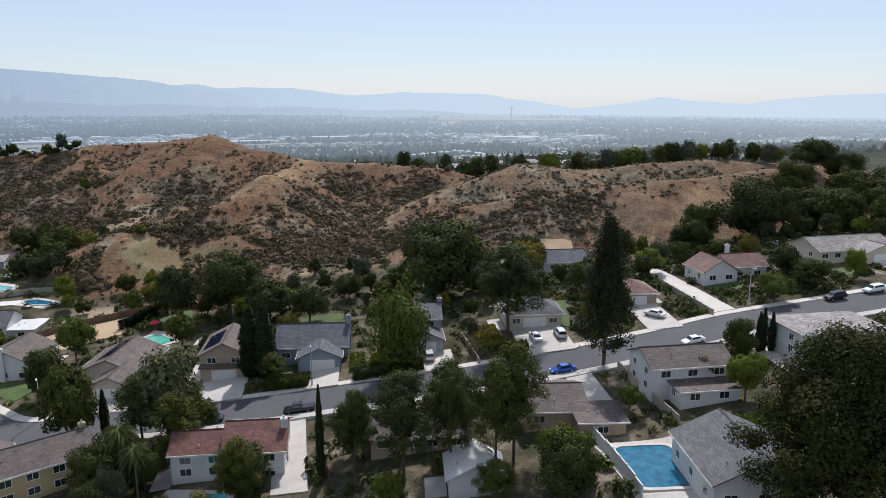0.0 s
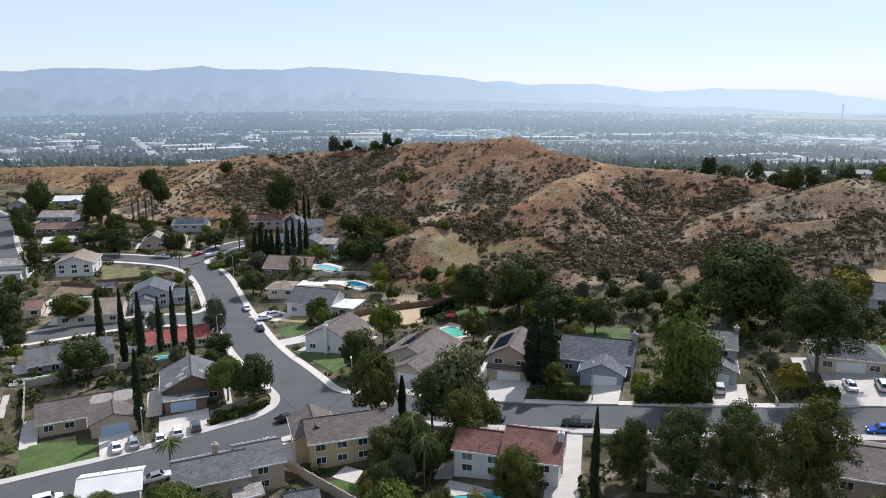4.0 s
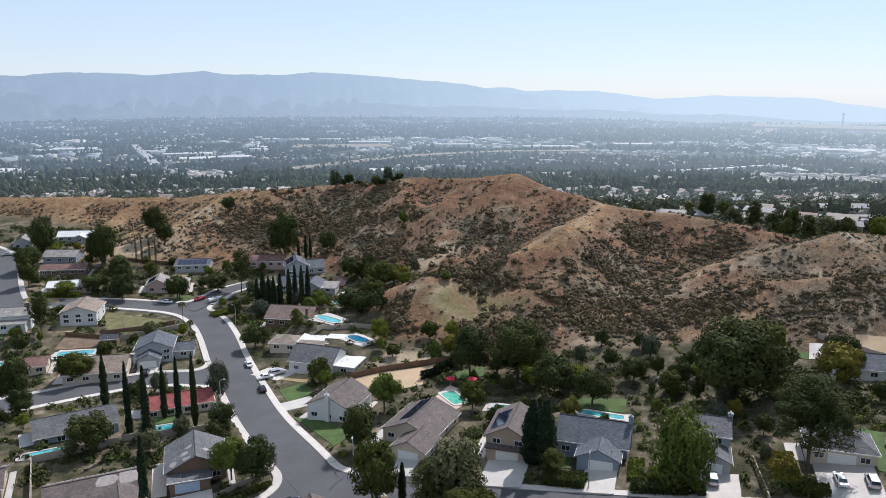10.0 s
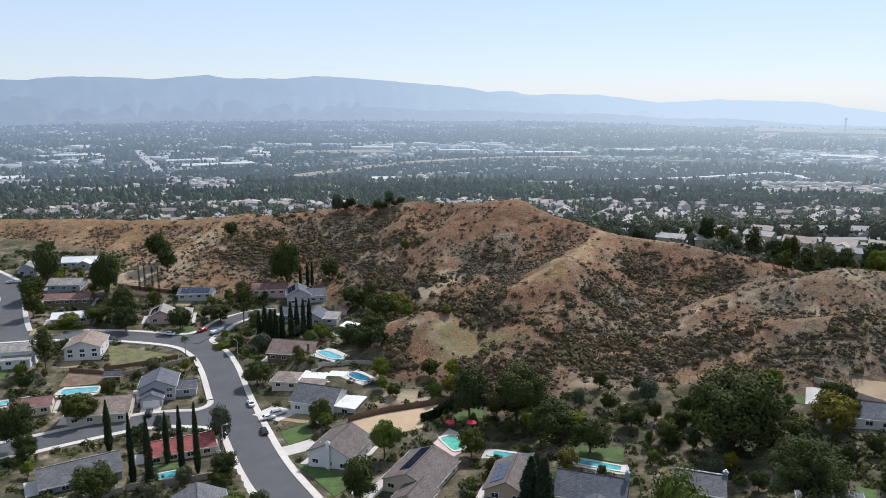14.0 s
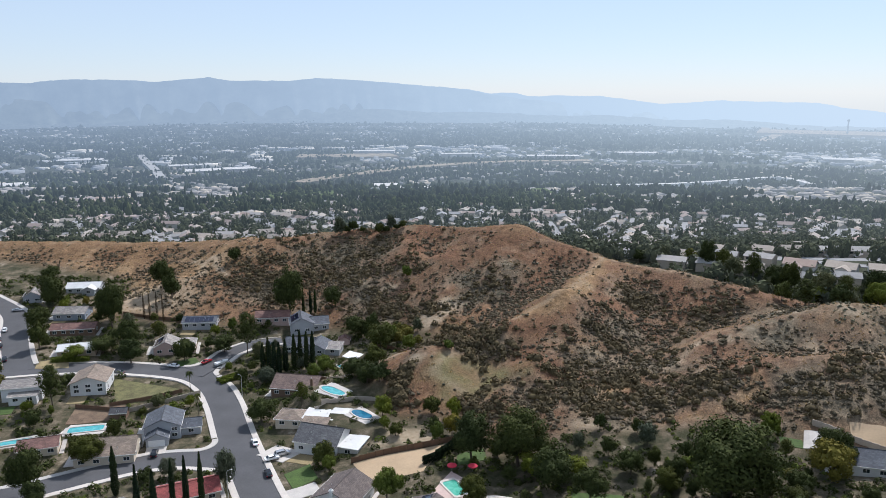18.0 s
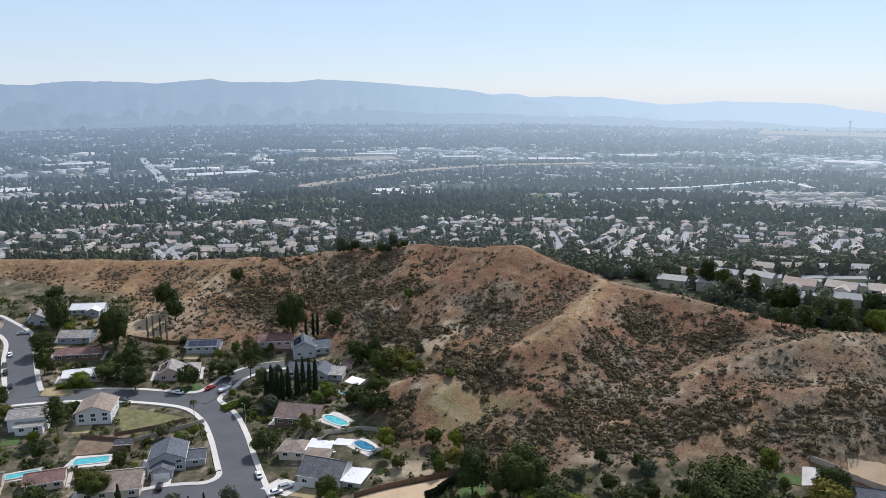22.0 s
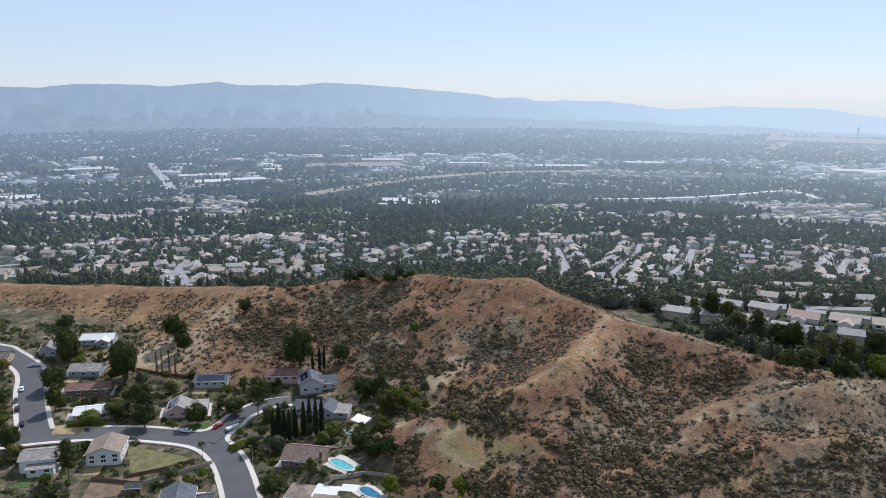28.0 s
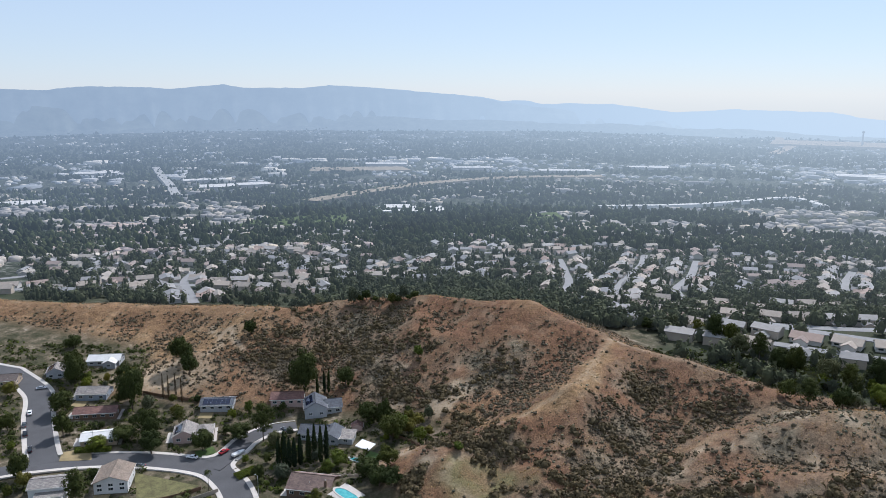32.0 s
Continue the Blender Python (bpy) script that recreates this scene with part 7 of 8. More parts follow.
house("low house with brown roof behind a pool", -150, 198, 22, [(0, 14, 0, 10, 2.7, "x", 1.8)], WALL["cream"], ROOF["brown"])
house("white-walled outbuilding with grey roof", -57, 102, 18, [(0, 9, 0, 7, 2.6, "x", 1.2)], WALL["white"], ROOF["white"], panes=False)
house("small grey garden shed with gabled roof", -23.5, 98.5, 20, [(0, 4.6, 0, 3.2, 2.2, "x", 1.0)], WALL["brown"], ROOF["grey"], panes=False)
house("small pink garden house with tiled roof", -46, 301, 5, [(0, 4.5, 0, 3.5, 2.3, "y", 1.2)], WALL["pink"], ROOF["rust"], panes=False)
house("small dark garden shed with pitched roof", -113.5, 230.5, 8, [(0, 5, 0, 4, 2.4, "x", 1.0)], WALL["brown"], ROOF["dark"], panes=False)
house("low house with brown roof hidden by pines", 30, 97, -18, [(0, 15, 0, 10, 2.7, "x", 2.0)], WALL["tan"], ROOF["brown"])


# ---- cars ----
def car_meshes(kind):
    """Body, glasshouse, panes, lamps: side outlines swept across the width."""
    length, width = (4.7, 1.8) if kind == "sedan" else ((4.8, 1.92) if kind == "suv" else (5.6, 1.98))
    h = length / 2
    low = {"sedan": [(-h, 0.35), (-h, 0.85), (-h + 0.8, 0.98), (h - 1.4, 0.93), (h - 0.15, 0.72), (h, 0.35)],
           "suv": [(-h, 0.4), (-h, 1.05), (-h + 0.3, 1.12), (h - 1.3, 1.08), (h - 0.15, 0.92), (h, 0.4)],
           "pickup": [(-h, 0.5), (-h, 1.05), (-0.6, 1.05), (h - 1.5, 1.1), (h - 0.1, 0.98), (h, 0.5)]}[kind]
    top = {"sedan": [(-h + 0.55, 0.95), (-0.95, 1.42), (0.45, 1.44), (h - 1.25, 0.93)], "suv": [(-h + 0.15, 1.08), (-h + 0.45, 1.68), (0.6, 1.70), (h - 1.2, 1.06)],
           "pickup": [(-0.65, 1.04), (-0.5, 1.78), (0.75, 1.80), (h - 1.35, 1.08)]}[kind]

    def sweep(outline, w_low, w_top):
        z0, z1 = min(p[1] for p in outline), max(p[1] for p in outline)
        n, v = len(outline), []
        for side in (-1, 1):
            for px, pz in outline:
                w = w_low + (w_top - w_low) * (pz - z0) / (z1 - z0)
                v.append((px, side * w / 2, pz))
        return v, [tuple(range(n - 1, -1, -1)), tuple(range(n, 2 * n))] + [(k, (k + 1) % n, n + (k + 1) % n, n + k) for k in range(n)]

    body, cabin = sweep(low, width, width * 0.96), sweep(top, width * 0.93, width * 0.74)
    glass = []
    t = [Vector((px, 0, pz)) for px, pz in top]
    for side in (-1, 1):
        q = []
        for k, (u, w) in enumerate(((0.10, 0.18), (0.10, 0.84), (0.90, 0.84), (0.90, 0.18))):
            a, b = t[0].lerp(t[1], w), t[3].lerp(t[2], w)
            p = a.lerp(b, u)
            wid = width * (0.93 + (0.74 - 0.93) * (p.z - top[0][1]) / (top[1][1] - top[0][1])) / 2
            q.append((p.x, side * (wid + 0.012), p.z))
        glass.append((q if side < 0 else q[::-1], [(3, 2, 1, 0)]))
    for a, b, out in ((t[2], t[3], 0.015), (t[1], t[0], -0.015)):
        q = []
        for f, g in ((0.1, -1), (0.9, -1), (0.9, 1), (0.1, 1)):
            p = a.lerp(b, f)
            wid = width * (0.93 + (0.74 - 0.93) * (p.z - top[0][1]) / (top[1][1] - top[0][1])) / 2 * 0.9
            q.append((p.x + out, g * wid, p.z + 0.012))
        glass.append((q, [(0, 1, 2, 3)]))
    return length, width, body, cabin, glass


CAR = {k: car_meshes(k) for k in ("sedan", "suv", "pickup")}
TYRE = mesh_of("tyre", *tube([(0, -0.11, 0), (0, 0.11, 0)], [0.34, 0.34], 14), MAT["rubber"])
RIM = mesh_of("rim", *tube([(0, -0.125, 0), (0, 0.125, 0)], [0.2, 0.2], 10), MAT["chrome"])
PAINT, CAR_PARTS = {}, {}
for word, c, metal in (("white", (0.78, 0.78, 0.77), 0.0), ("silver", (0.48, 0.49, 0.50), 0.6), ("black", (0.015, 0.015, 0.018), 0.1), ("grey", (0.12, 0.125, 0.13), 0.5), ("blue", (0.02, 0.09, 0.42), 0.2), ("red", (0.38, 0.02, 0.025), 0.1), ("dark_blue", (0.03, 0.05, 0.09), 0.3)):
    PAINT[word] = plain("car_paint_" + word, c, 0.25, metal, vary=0.04)


def car(kind, paint, x, y, heading):
    """A parked car; heading in degrees from +x."""
    length, width, body, cabin, glass = CAR[kind]
    top = new("parked_car")
    c, s = math.cos(radians(heading)), math.sin(radians(heading))
    zf, zb = (float(ground(x + k * c * 1.4, y + k * s * 1.4)) for k in (1, -1))
    top.matrix_basis = pose(x, y, (zf + zb) / 2 + (0.06 if street_gap(np.array([x]), np.array([y]))[0] < 0 else 0.25), 0, -math.degrees(math.atan2(zf - zb, 2.8)), heading)
    if (kind, paint) not in CAR_PARTS:
        CAR_PARTS[kind, paint] = [bevel_mesh(mesh_of("body", *body, PAINT[paint]), 0.07), bevel_mesh(mesh_of("cabin", *cabin, PAINT[paint]), 0.05)]
    b, k = CAR_PARTS[kind, paint]
    part("body", b, top)
    cab = part("cabin", k, top)
    if (kind, "glass") not in CAR_PARTS:
        CAR_PARTS[kind, "glass"] = [mesh_of("window", *g, MAT["glass"]) for g in glass]
        h = length / 2
        CAR_PARTS[kind, "head"] = mesh_of("headlight", *box(h - 0.2, h - 0.02, -0.2, 0.2, 0.62, 0.78), MAT["chrome"])
        CAR_PARTS[kind, "tail"] = mesh_of("tail_light", *box(-h - 0.015, -h + 0.1, -0.17, 0.17, 0.66, 0.84), MAT["red_cloth"])
    for g in CAR_PARTS[kind, "glass"]:
        part("window", g, cab)
    for side in (-1, 1):
        part("headlight", CAR_PARTS[kind, "head"], top, "", pose(0, side * width * 0.34, 0))
        part("tail_light", CAR_PARTS[kind, "tail"], top, "", pose(0, side * width * 0.38, 0))
        for u in (-length * 0.3, length * 0.31):
            w = part("wheel", TYRE, top, "black tyre", pose(u, side * (width / 2 - 0.09), 0.34))
            part("rim", RIM, w)
    names = {"sedan": "sedan", "suv": "sport utility car", "pickup": "pickup truck"}
    return tagged(top, f"{paint.replace('_', ' ')} {names[kind]} parked in the neighbourhood", "car", "parked cars")


for kind, paint, x, y, heading in (
        ("sedan", "white", -60, 122.5, 118), ("sedan", "silver", -57.4, 123.9, 118), ("sedan", "white", -53.0, 125.4, 112), ("suv", "white", -50.5, 127.6, 112), ("suv", "grey", -47.6, 129.2, 112),
        ("sedan", "white", -31.7, 121.2, 30), ("sedan", "black", -30.6, 132.0, 30), ("sedan", "black", -51.6, 196.0, 115), ("sedan", "white", -60.4, 215.0, 115), ("suv", "silver", -50, 207.5, 30), ("sedan", "white", -52.5, 204.6, 30)):
    car(kind, paint, x, y, heading)
for kind, paint, x, y, heading in (
        ("sedan", "white", -108.3, 275.0, 172), ("sedan", "red", -96.8, 280.5, 60), ("pickup", "black", 24.0, 120.0, 162), ("sedan", "dark_blue", 9.3, 125.9, 162), ("suv", "silver", 51.7, 127.2, 75),
        ("sedan", "white", 73.4, 122.6, 75), ("suv", "silver", 78.3, 121.0, 72), ("sedan", "blue", 69.8, 106.2, 165), ("sedan", "white", 96.7, 102.8, 172), ("sedan", "white", 100.0, 118.4, 110), ("suv", "black", 136.5, 104.6, 172)):
    car(kind, paint, x, y, heading)
for kind, paint, x, y, heading in (
        ("suv", "white", 146.5, 103.2, 172), ("sedan", "white", -191.9, 303.2, 120), ("sedan", "grey", -187.8, 292.0, 120), ("suv", "black", -183.0, 284.5, 120), ("sedan", "black", -174.4, 273.0, 120), ("suv", "black", -89.6, 207.6, 104),
        ("sedan", "white", -47.9, 110.8, 30), ("suv", "white", -63.5, 105.0, 30), ("sedan", "dark_blue", -69.5, 101.5, 30), ("sedan", "silver", -200.4, 328.0, 30), ("sedan", "white", 17.3, 108.5, 75), ("sedan", "grey", -126.5, 266.5, 175), ("sedan", "grey", -76.0, 300.5, 130), ("sedan", "black", 84, 110.8, 172)):
    car(kind, paint, x, y, heading)


# ---- street lamps, umbrellas and other garden things ----
def street_lamp(x, y, turn, height=8.2):
    top = new("street_lamp")
    top.matrix_basis = pose(x, y, float(ground(x, y)) + 0.15, 0, 0, turn)
    part("base", mesh_of("base", *tube([(0, 0, -0.3), (0, 0, 0.5)], [0.2, 0.16], 8), MAT["concrete"]), top)
    part("pole", mesh_of("pole", *tube([(0, 0, 0.4), (0, 0, height - 0.5), (0.25, 0, height - 0.1), (0.9, 0, height)], [0.12, 0.09, 0.08, 0.06], 8), MAT["lamp_metal"]), top, "grey metal pole")
    part("lamp_head", mesh_of("lamp_head", *tube([(0.8, 0, height), (1.1, 0, height + 0.02), (1.6, 0, height - 0.06)], [0.08, 0.19, 0.09], 8), MAT["lamp_metal"]), top, "cobra-head lamp")
    return tagged(top, "tall grey street lamp beside the pavement", "street lamp", "street lamps")


street_lamp(-19.3, 145.0, -90)
street_lamp(28.5, 129.6, -105)
street_lamp(-55.2, 123.2, -60)
street_lamp(-74.2, 250.5, 155)
street_lamp(-59.5, 183, 25)
street_lamp(120, 112.3, -95)
street_lamp(-150, 277.4, -95)


def umbrella(x, y):
    top = new("garden_umbrella")
    top.matrix_basis = pose(x, y, float(ground(x, y)) + 0.1)
    part("pole", mesh_of("pole", *tube([(0, 0, 0), (0, 0, 2.6)], [0.04, 0.03], 6), MAT["lamp_metal"]), top)
    n = 8
    v = [(0, 0, 2.75)] + [(1.45 * math.cos(6.2832 * k / n), 1.45 * math.sin(6.2832 * k / n), 2.15) for k in range(n)] + [(1.45 * math.cos(6.2832 * k / n), 1.45 * math.sin(6.2832 * k / n), 1.95) for k in range(n)]
    f = [(0, 1 + k, 1 + (k + 1) % n) for k in range(n)] + [(1 + k, 1 + n + k, 1 + n + (k + 1) % n, 1 + (k + 1) % n) for k in range(n)]
    part("canopy", mesh_of("canopy", v, f, MAT["red_cloth"]), top, "bright red canopy")
    return tagged(top, "open red garden umbrella on a terrace", "umbrella", "red umbrellas")


umbrella(2.2, 191.7)
umbrella(8.2, 191.1)


def boat(x, y, turn):
    """A small motor boat on a trailer."""
    top = new("motor_boat")
    top.matrix_basis = pose(x, y, float(ground(x, y)) + 0.2, 0, 0, turn)
    sections = [(-2.9, 1.05, 0.75), (-1.0, 1.15, 0.65), (1.2, 1.05, 0.70), (2.5, 0.55, 0.95), (3.2, 0.06, 1.25)]
    v = [q for u, w, z in sections for q in ((u, -w, 1.55), (u, -w * 0.75, z), (u, 0, z - 0.12), (u, w * 0.75, z), (u, w, 1.55))]
    f = [(5 * k + j, 5 * k + 5 + j, 5 * k + 6 + j, 5 * k + 1 + j) for k in range(4) for j in range(4)] + [(5 * k + 4, 5 * k + 9, 5 * k + 5, 5 * k) for k in range(4)] + [(0, 1, 2, 3, 4)]
    part("hull", mesh_of("hull", v, f, MAT["white_paint"]), top, "white hull")
    part("windscreen", mesh_of("windscreen", [(0.2, -0.8, 1.55), (0.2, 0.8, 1.55), (-0.2, 0.7, 2.05), (-0.2, -0.7, 2.05)], [(0, 1, 2, 3)], MAT["glass"]), top)
    part("trailer", mesh_of("trailer", *box(-2.6, 3.6, -0.5, 0.5, 0.35, 0.5), MAT["lamp_metal"]), top, "grey metal trailer")
    for side in (-1, 1):
        w = part("wheel", TYRE, top, "black tyre", pose(-1.2, side * 1.0, 0.34))
        part("rim", RIM, w)
    return tagged(top, "small white motor boat on a trailer", "boat")


boat(-90.1, 278.5, 55)


def hedge(points, width, height, label, leaf="leaf_oak"):
    """A clipped hedge: sprays over a box along a line."""
    line = spline(points, 0.5) if len(points) > 2 else np.array([np.array(points[0]) + (np.array(points[1]) - np.array(points[0])) * t for t in np.linspace(0, 1, max(3, int(math.dist(*points) * 2)))])
    rng = np.random.default_rng(int(abs(points[0][0] * 10)))
    n = int(len(line) * 80 * max(1, height) * max(1, width / 2))
    k = rng.integers(0, len(line), n)
    u, w = rng.uniform(-1, 1, n), rng.uniform(0.05, 1, n)
    face = rng.integers(0, 3, n)
    u = np.where(face == 0, np.sign(u) * rng.uniform(0.8, 1.05, n), u)
    w = np.where(face > 0, np.where(face == 1, rng.uniform(0.85, 1.05, n), w), w)
    d = np.gradient(line, axis=0)
    d /= np.linalg.norm(d, axis=1)[:, None]
    along = rng.uniform(-0.3, 0.3, n)
    x, y = line[k, 0] + d[k, 0] * along - d[k, 1] * u * width / 2, line[k, 1] + d[k, 1] * along + d[k, 0] * u * width / 2
    v, f = leaves(np.column_stack([x, y, land(x, y) + w * height]), 0.26, rng)
    return tagged(new("hedge", mesh_of("hedge", v, f, MAT[leaf])), label, "hedge")


hedge([(20.6, 134.5), (28, 131.2)], 3.5, 1.7, "dense dark green hedge above the pavement")
hedge([(36.5, 128), (49, 124.2)], 3.2, 1.5, "long dark green hedge on a bank")
hedge([(-45.5, 131.3), (-36.2, 139.5)], 1.2, 0.9, "low green hedge along the pavement")
hedge([(64, 121), (69.5, 119.5)], 2.6, 1.6, "dense green hedge beside a wide drive")
hedge([(-80, 112), (-84, 124)], 1.2, 1.4, "yellow-green hedge beside a lawn", "leaf_bright")
hedge([(-2, 199), (3.5, 206)], 1.2, 3.0, "tall narrow dark hedge at the lot's end", "leaf_cypress")
hedge([(-6, 196.5), (-1.5, 199.5)], 1.0, 2.4, "row of dark clipped shrubs", "leaf_cypress")
hedge([(64, 123), (67, 134)], 5.0, 1.2, "dry shrubby bank beside a drive", "leaf_yellow")
hedge([(60.5, 121), (63, 133)], 3.0, 0.9, "dry ivy on a sloping bank", "leaf_sage")
hedge([(38, 131), (40, 138)], 3.0, 0.8, "green ivy on a sloping bank", "leaf_bright")
hedge([(-86, 262), (-80, 268)], 4.0, 1.3, "round clipped green shrubs at the corner", "leaf_bright")
hedge([(-156, 274), (-143, 277)], 2.5, 1.6, "loose green shrubs along a drive", "leaf_bright")
hedge([(78, 75), (84, 73)], 2.2, 1.5, "clipped green bushes beside the patio", "leaf_bright")


# ---- paved and grassed corners beside the houses ----
def side_plots():
    rng = random.Random(23)
    for ob in [o for o in scene.objects if o.name.split(".")[0] == "house" and o.location.y < 345]:
        pts = [v.co for c in ob.children if c.name.split(".")[0] == "wall" for v in c.data.vertices]
        u0, u1, v0, v1 = min(q.x for q in pts), max(q.x for q in pts), min(q.y for q in pts), max(q.y for q in pts)
        if u1 - u0 < 7:
            continue
        yaw = math.degrees(ob.matrix_basis.to_euler().z)
        w = u1 - u0
        a, d = u0 + rng.uniform(0, 0.35) * w, rng.uniform(3.0, 5.0)
        plots = [("patio", a, a + w * rng.uniform(0.45, 0.7), v1 + 0.1, v1 + d), ("path", u1 + 0.3, u1 + 1.6, v0, v1 + 1), ("lawn", u0, u0 + w * rng.uniform(0.35, 0.5), v0 - rng.uniform(4.5, 6.5), v0 - 0.6), ("patio", u0 - 3.2, u0 - 0.2, v0 + 1, v1 - 1)]
        for name, ua, ub, va, vb in plots:
            if rng.random() < 0.22:
                continue
            quad = [local(ob.location.x, ob.location.y, yaw, *c) for c in ((ua, va), (ub, va), (ub, vb), (ua, vb))]
            x, y = np.array([[c[k] for c in quad] + [sum(c[k] for c in quad) / 4] for k in (0, 1)])
            taken = any(math.hypot(sum(c[0] for c in s) / 4 - x[4], sum(c[1] for c in s) / 4 - y[4]) < 6.5 for s in SLABS)
            others = any(math.hypot(o.location.x - x[4], o.location.y - y[4]) < 9 for o in scene.objects if o.name.split(".")[0] == "house" and o != ob)
            if taken or others or street_gap(x, y).min() < 2.2 or relief(x, y).max() > 0.3 or np.ptp(land(x, y)) > 0.9:
                continue
            if name == "lawn":
                slab("lawn", quad, MAT["lawn" if rng.random() < 0.65 else "dry_lawn"], 0.13, "small patch of lawn in front of a house", "lawn")
            else:
                slab(name, quad, MAT["concrete"], 0.15, "pale paved terrace beside a house" if name == "patio" else "narrow pale concrete path along a house", name)


side_plots()

# ---- planting between the houses ----
for ob in [o for o in scene.objects if o.name.split(".")[0] == "house" and o.location.y < 400]:
    pts = [ob.matrix_basis @ v.co for c in ob.children if c.name.split(".")[0] == "wall" for v in c.data.vertices]
    BUILT.append((min(p.x for p in pts), max(p.x for p in pts), min(p.y for p in pts), max(p.y for p in pts)))


def free(x, y, margin):
    """Open yard: off streets, houses, drives and lawns."""
    ok = (street_gap(x, y) > 2.2 + margin) & (relief(x, y) < 0.45)
    for x0, x1, y0, y1 in BUILT:
        ok &= ~((x > x0 - margin) & (x < x1 + margin) & (y > y0 - margin) & (y < y1 + margin))
    for quad in SLABS:
        area = sum(a * d - c * b for (a, b), (c, d) in zip(quad, quad[1:] + quad[:1]))
        inside = np.full(x.shape, True)
        for (a, b), (c, d) in zip(quad, quad[1:] + quad[:1]):
            inside &= ((c - a) * (y - b) - (d - b) * (x - a)) * math.copysign(1, area) / math.hypot(c - a, d - b) > -margin
        ok &= ~inside
    return ok


def shrubs(name, count, mat, label, seed, low, high, leaf_n, area=(-250, 215, 60, 385)):
    rng = np.random.default_rng(seed)
    x, y = rng.uniform(area[0], area[1], count * 8), rng.uniform(area[2], area[3], count * 8)
    ok = free(x, y, 0.6) & (rng.uniform(0, 1, len(x)) < np.clip(0.6 + 0.7 * roll_of(x, y, 9, seed), 0.08, 1))
    x, y = x[ok][:count], y[ok][:count]
    s = rng.uniform(0, 1, len(x)) ** 1.5 * (high - low) + low
    d = rng.normal(size=(len(x), leaf_n, 3))
    d /= np.linalg.norm(d, axis=2)[:, :, None]
    d *= rng.uniform(0.6, 1.0, (len(x), leaf_n, 1))
    d[:, :, 2] = np.abs(d[:, :, 2]) * rng.uniform(0.7, 1.5, len(x))[:, None]
    pts = np.column_stack([x, y, land(x, y)])[:, None, :] + d * s[:, None, None]
    v, f = leaves(pts.reshape(-1, 3), 1.0, rng, d.reshape(-1, 3))
    c = np.repeat(pts.reshape(-1, 3), 3, axis=0)
    v = c + (v - c) * np.repeat(np.repeat(s * 0.33, leaf_n), 3)[:, None]
    tagged(new(name, mesh_of(name, v, f, MAT[mat])), label, "shrubs", kind="stuff")


shrubs("garden_shrubs", 7600, "leaf_oak", "dark green shrubs filling the yards", 81, 0.4, 2.0, 34)
shrubs("flowering_shrubs", 2100, "leaf_bright", "lighter green garden bushes between houses", 83, 0.4, 1.4, 40)
shrubs("dry_shrubs", 700, "leaf_sage", "greyish dry shrubs on bare yards", 85, 0.3, 1.0, 18)


shrubs("terrace_shrubs", 700, "leaf_oak", "dark green shrubs on the terraced gardens", 87, 0.5, 1.7, 40, (82, 185, 112, 158))
shrubs("terrace_flowers", 300, "leaf_yellow", "yellow-green bushes on the terraced gardens", 88, 0.3, 1.1, 28, (82, 185, 112, 158))


def yard_trees():
    rng = np.random.default_rng(91)
    x, y = rng.uniform(-240, 205, 4000), rng.uniform(75, 345, 4000)
    ok = free(x, y, 2.2)
    placed = []
    for a, b in zip(x[ok], y[ok]):
        if len(placed) >= 430:
            break
        if any(math.hypot(a - c, b - d) < 5.6 for c, d in placed):
            continue
        placed.append((a, b))
        kind = ("oak", "bright", "oak", "bright", "eucalyptus", "oak", "yellow", "pine")[int(rng.integers(0, 8))]
        h = rng.uniform(3.5, 9.0)
        tree(kind, round(float(a), 1), round(float(b), 1), h, h * rng.uniform(0.3, 0.5), int(rng.integers(0, 3)))


yard_trees()


# ---- landmarks of the far valley ----
def far_sheet(name, corners, mat, lift, label, category):
    """A broad flat patch of the valley floor."""
    z = [float(ground(x, y)) for x, y in corners]
    v = [(x, y, k + lift) for (x, y), k in zip(corners, z)] + [(x, y, k - 4) for (x, y), k in zip(corners, z)]
    n = len(corners)
    f = [tuple(range(n))] + [(k, n + k, n + (k + 1) % n, (k + 1) % n) for k in range(n)]
    return tagged(new(name, mesh_of(name, v, f, mat)), label, category, kind="structure")


def far_strip(points, width, mat, label):
    line = spline(points, 30)
    d = np.gradient(line, axis=0)
    d /= np.linalg.norm(d, axis=1)[:, None]
    a, b = line + np.stack([-d[:, 1], d[:, 0]], -1) * width / 2, line - np.stack([-d[:, 1], d[:, 0]], -1) * width / 2
    n = len(line)
    v = np.vstack([np.column_stack([q, ground(q[:, 0], q[:, 1]) + k]) for k in (7.5, 0.0) for q in (a, b)])
    f = [q for k in range(n - 1) for q in ((n + k, n + k + 1, k + 1, k), (k, k + 1, 2 * n + k + 1, 2 * n + k), (n + k + 1, n + k, 3 * n + k, 3 * n + k + 1))]
    return tagged(new("road_valley", mesh_of("road_valley", v, f, mat)), label, "road", kind="structure")


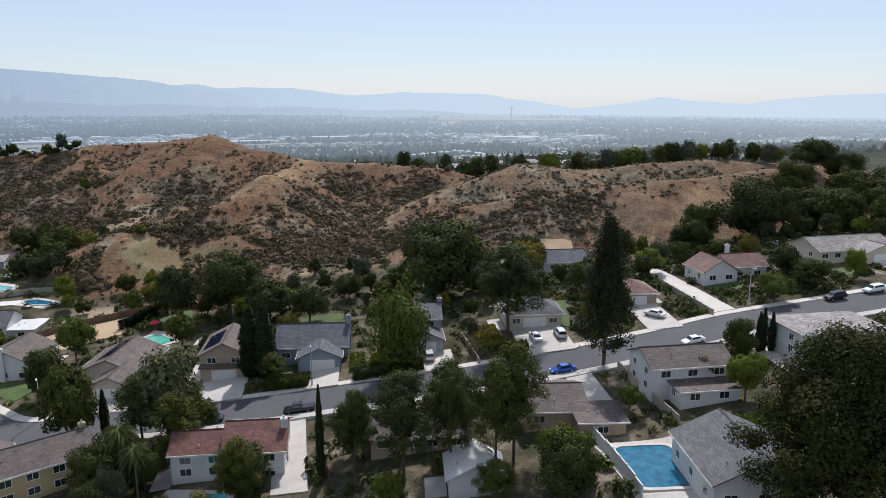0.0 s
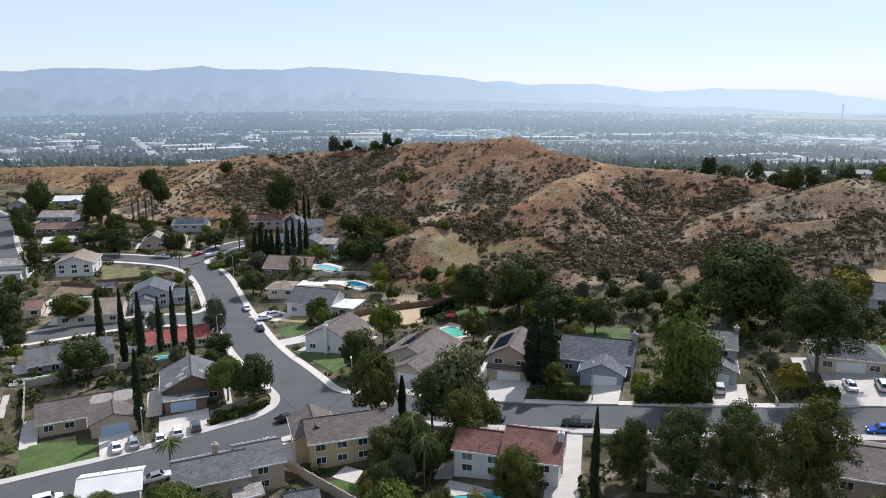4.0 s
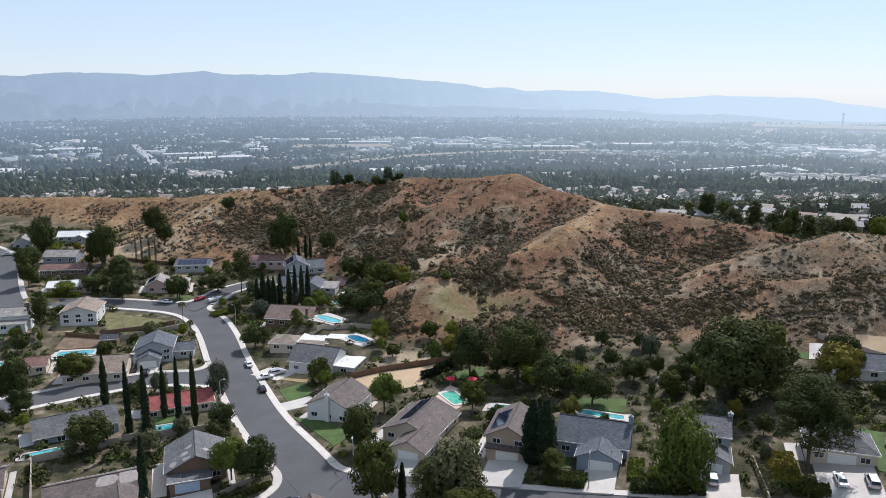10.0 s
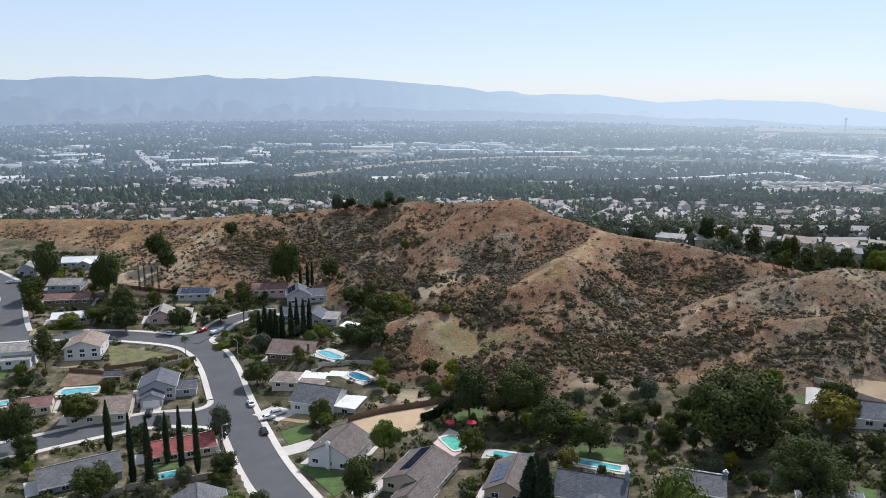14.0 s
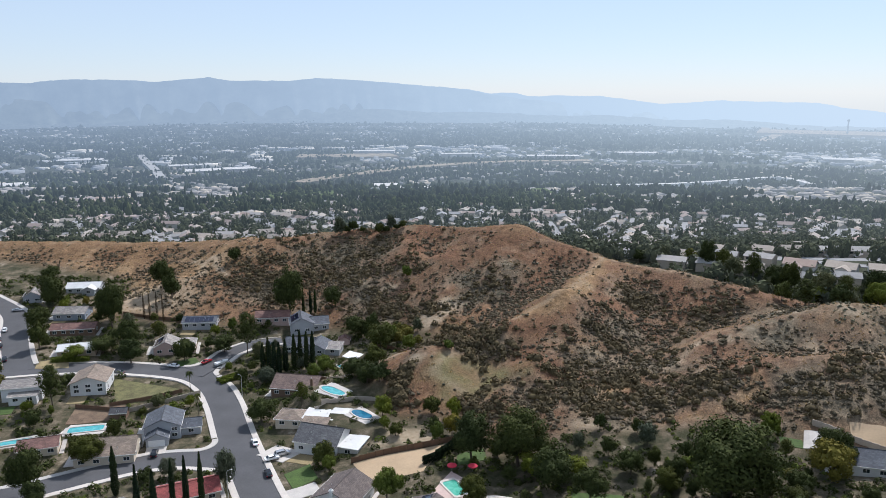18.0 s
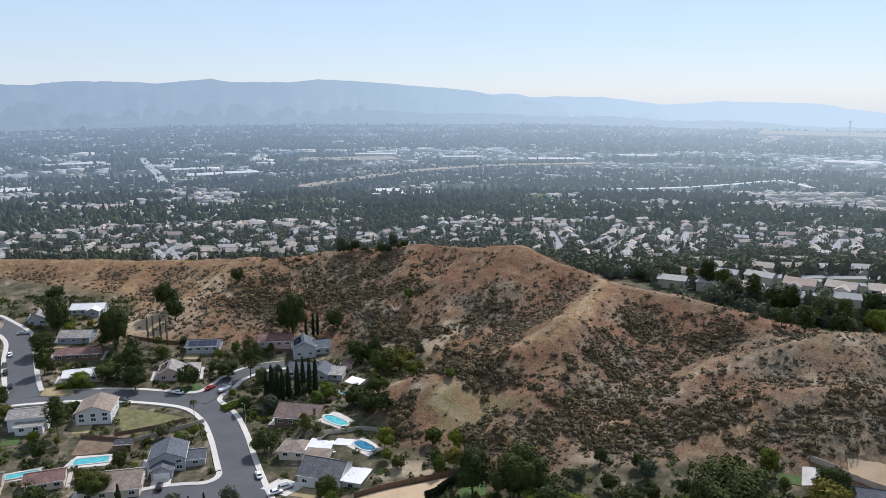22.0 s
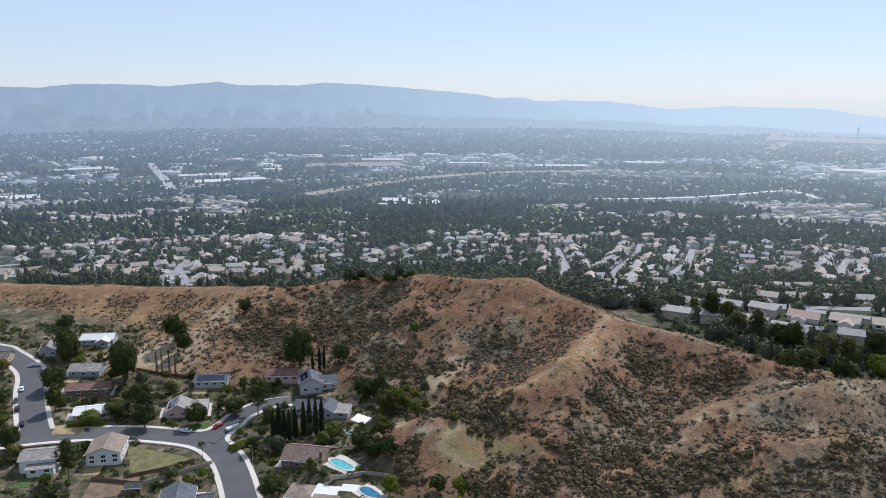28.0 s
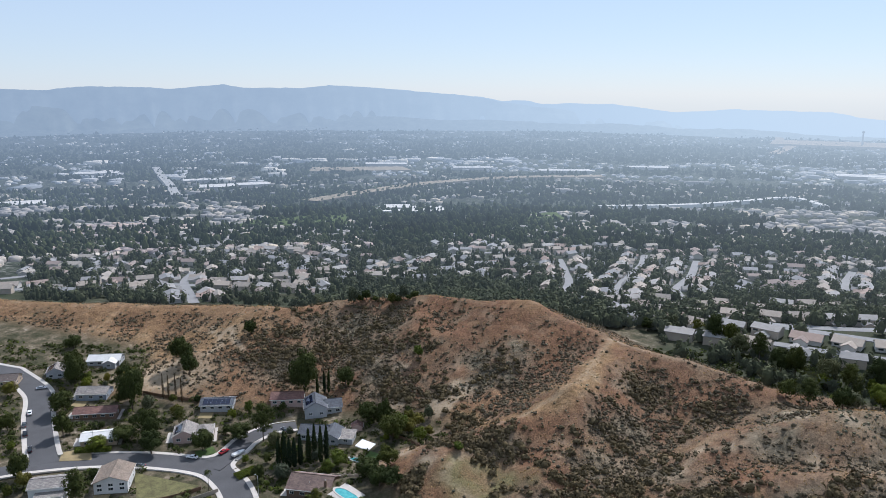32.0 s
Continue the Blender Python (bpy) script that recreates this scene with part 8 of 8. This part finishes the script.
# landmark colours, each with haze painted in as emission
MAT["far_pale"] = distant("far_pale", (0.55, 0.53, 0.50), 0.10, 0.02, False)
MAT["far_street"] = distant("far_street", (0.36, 0.35, 0.335), 0.15, 0.05, False)
MAT["far_tan"] = distant("far_tan", (0.30, 0.25, 0.19), 0.25, 0.03, False, 0.0, (0.10, 0.10, 0.06))
MAT["far_green"] = distant("far_green", (0.085, 0.11, 0.045), 0.15, 0.02, False)
MAT["faint_tan"] = distant("faint_tan", (0.36, 0.29, 0.22), 0.25, 0.02, False, 0.0, (0.14, 0.13, 0.09))
far_strip([(-980, 2340), (-860, 2090), (-761, 1895), (-662, 1684)], 22, MAT["far_street"], "wide pale avenue running through the valley town")
far_strip([(-330, 1600), (-236, 1752), (-80, 1952), (141, 2096), (420, 2150)], 46, MAT["far_tan"], "pale dry river wash across the valley")
far_strip([(286, 1548), (480, 1575), (640, 1640), (771, 1703), (785, 1572)], 16, MAT["far_pale"], "sunlit boulevard among the valley trees")
far_strip([(1830, 4300), (1640, 3800), (1539, 3456), (1280, 3019)], 46, MAT["faint_tan"], "pale road climbing the far hills")
far_sheet("park_lawn", [(-335, 1050), (-163, 1085), (-190, 1235), (-320, 1170)], MAT["far_green"], 5.0, "green park lawn between valley trees", "park")
far_sheet("park_lawn", [(110, 1150), (175, 1180), (175, 1300), (128, 1284)], MAT["far_green"], 5.0, "small green sports lawn in the valley", "park")
far_sheet("car_park", [(-190, 1290), (-18, 1313), (-40, 1520), (-160, 1500)], MAT["far_pale"], 5.0, "broad pale car park in the valley", "car park")
far_sheet("bare_field", [(-470, 2260), (-150, 2300), (-190, 2420), (-480, 2380)], MAT["far_tan"], 6.0, "bare tan field beside the valley town", "field")
far_sheet("bare_hill", [(1450, 3480), (2100, 3120), (2250, 3420), (1600, 3800)], MAT["faint_tan"], 14.0, "bare tan rise on the far side of the valley", "hill")
for x, y, yaw, w, d in ((-930, 1500, 30, 110, 60), (1190, 2170, -20, 150, 70), (-620, 1850, 25, 90, 60), (-540, 1900, 25, 80, 50), (-120, 1400, 5, 50, 40), (-700, 1990, 25, 110, 40), (330, 2300, 0, 160, 50), (40, 2380, 4, 120, 40), (-250, 2500, 0, 140, 50), (620, 2420, -8, 130, 50), (-1080, 2150, 20, 120, 60)):
    c, s = math.cos(radians(yaw)), math.sin(radians(yaw))
    top = new("warehouse")
    top.matrix_basis = pose(x, y, float(ground(x, y)), 0, 0, yaw)
    part("wall", mesh_of("wall", *box(-w / 2, w / 2, -d / 2, d / 2, -3, 8), MAT["far_wall"]), top)
    part("roof", mesh_of("roof", *box(-w / 2 - 1, w / 2 + 1, -d / 2 - 1, d / 2 + 1, 8, 9), MAT["far_pale"]), top)
    tagged(top, "large flat white commercial building in the valley", "building", "valley warehouses")
tower = new("radio_tower")
tower.matrix_basis = pose(1850, 3430, float(ground(1850, 3430)))
part("shaft", mesh_of("shaft", *tube([(0, 0, -5), (0, 0, 70)], [4.5, 3.0], 8), MAT["white_roof"]), tower)
part("head", mesh_of("head", *tube([(0, 0, 66), (0, 0, 70), (0, 0, 76)], [4.0, 7.0, 4.0], 8), MAT["white_roof"]), tower)
tagged(tower, "slender hazy tower on the far valley floor", "tower")
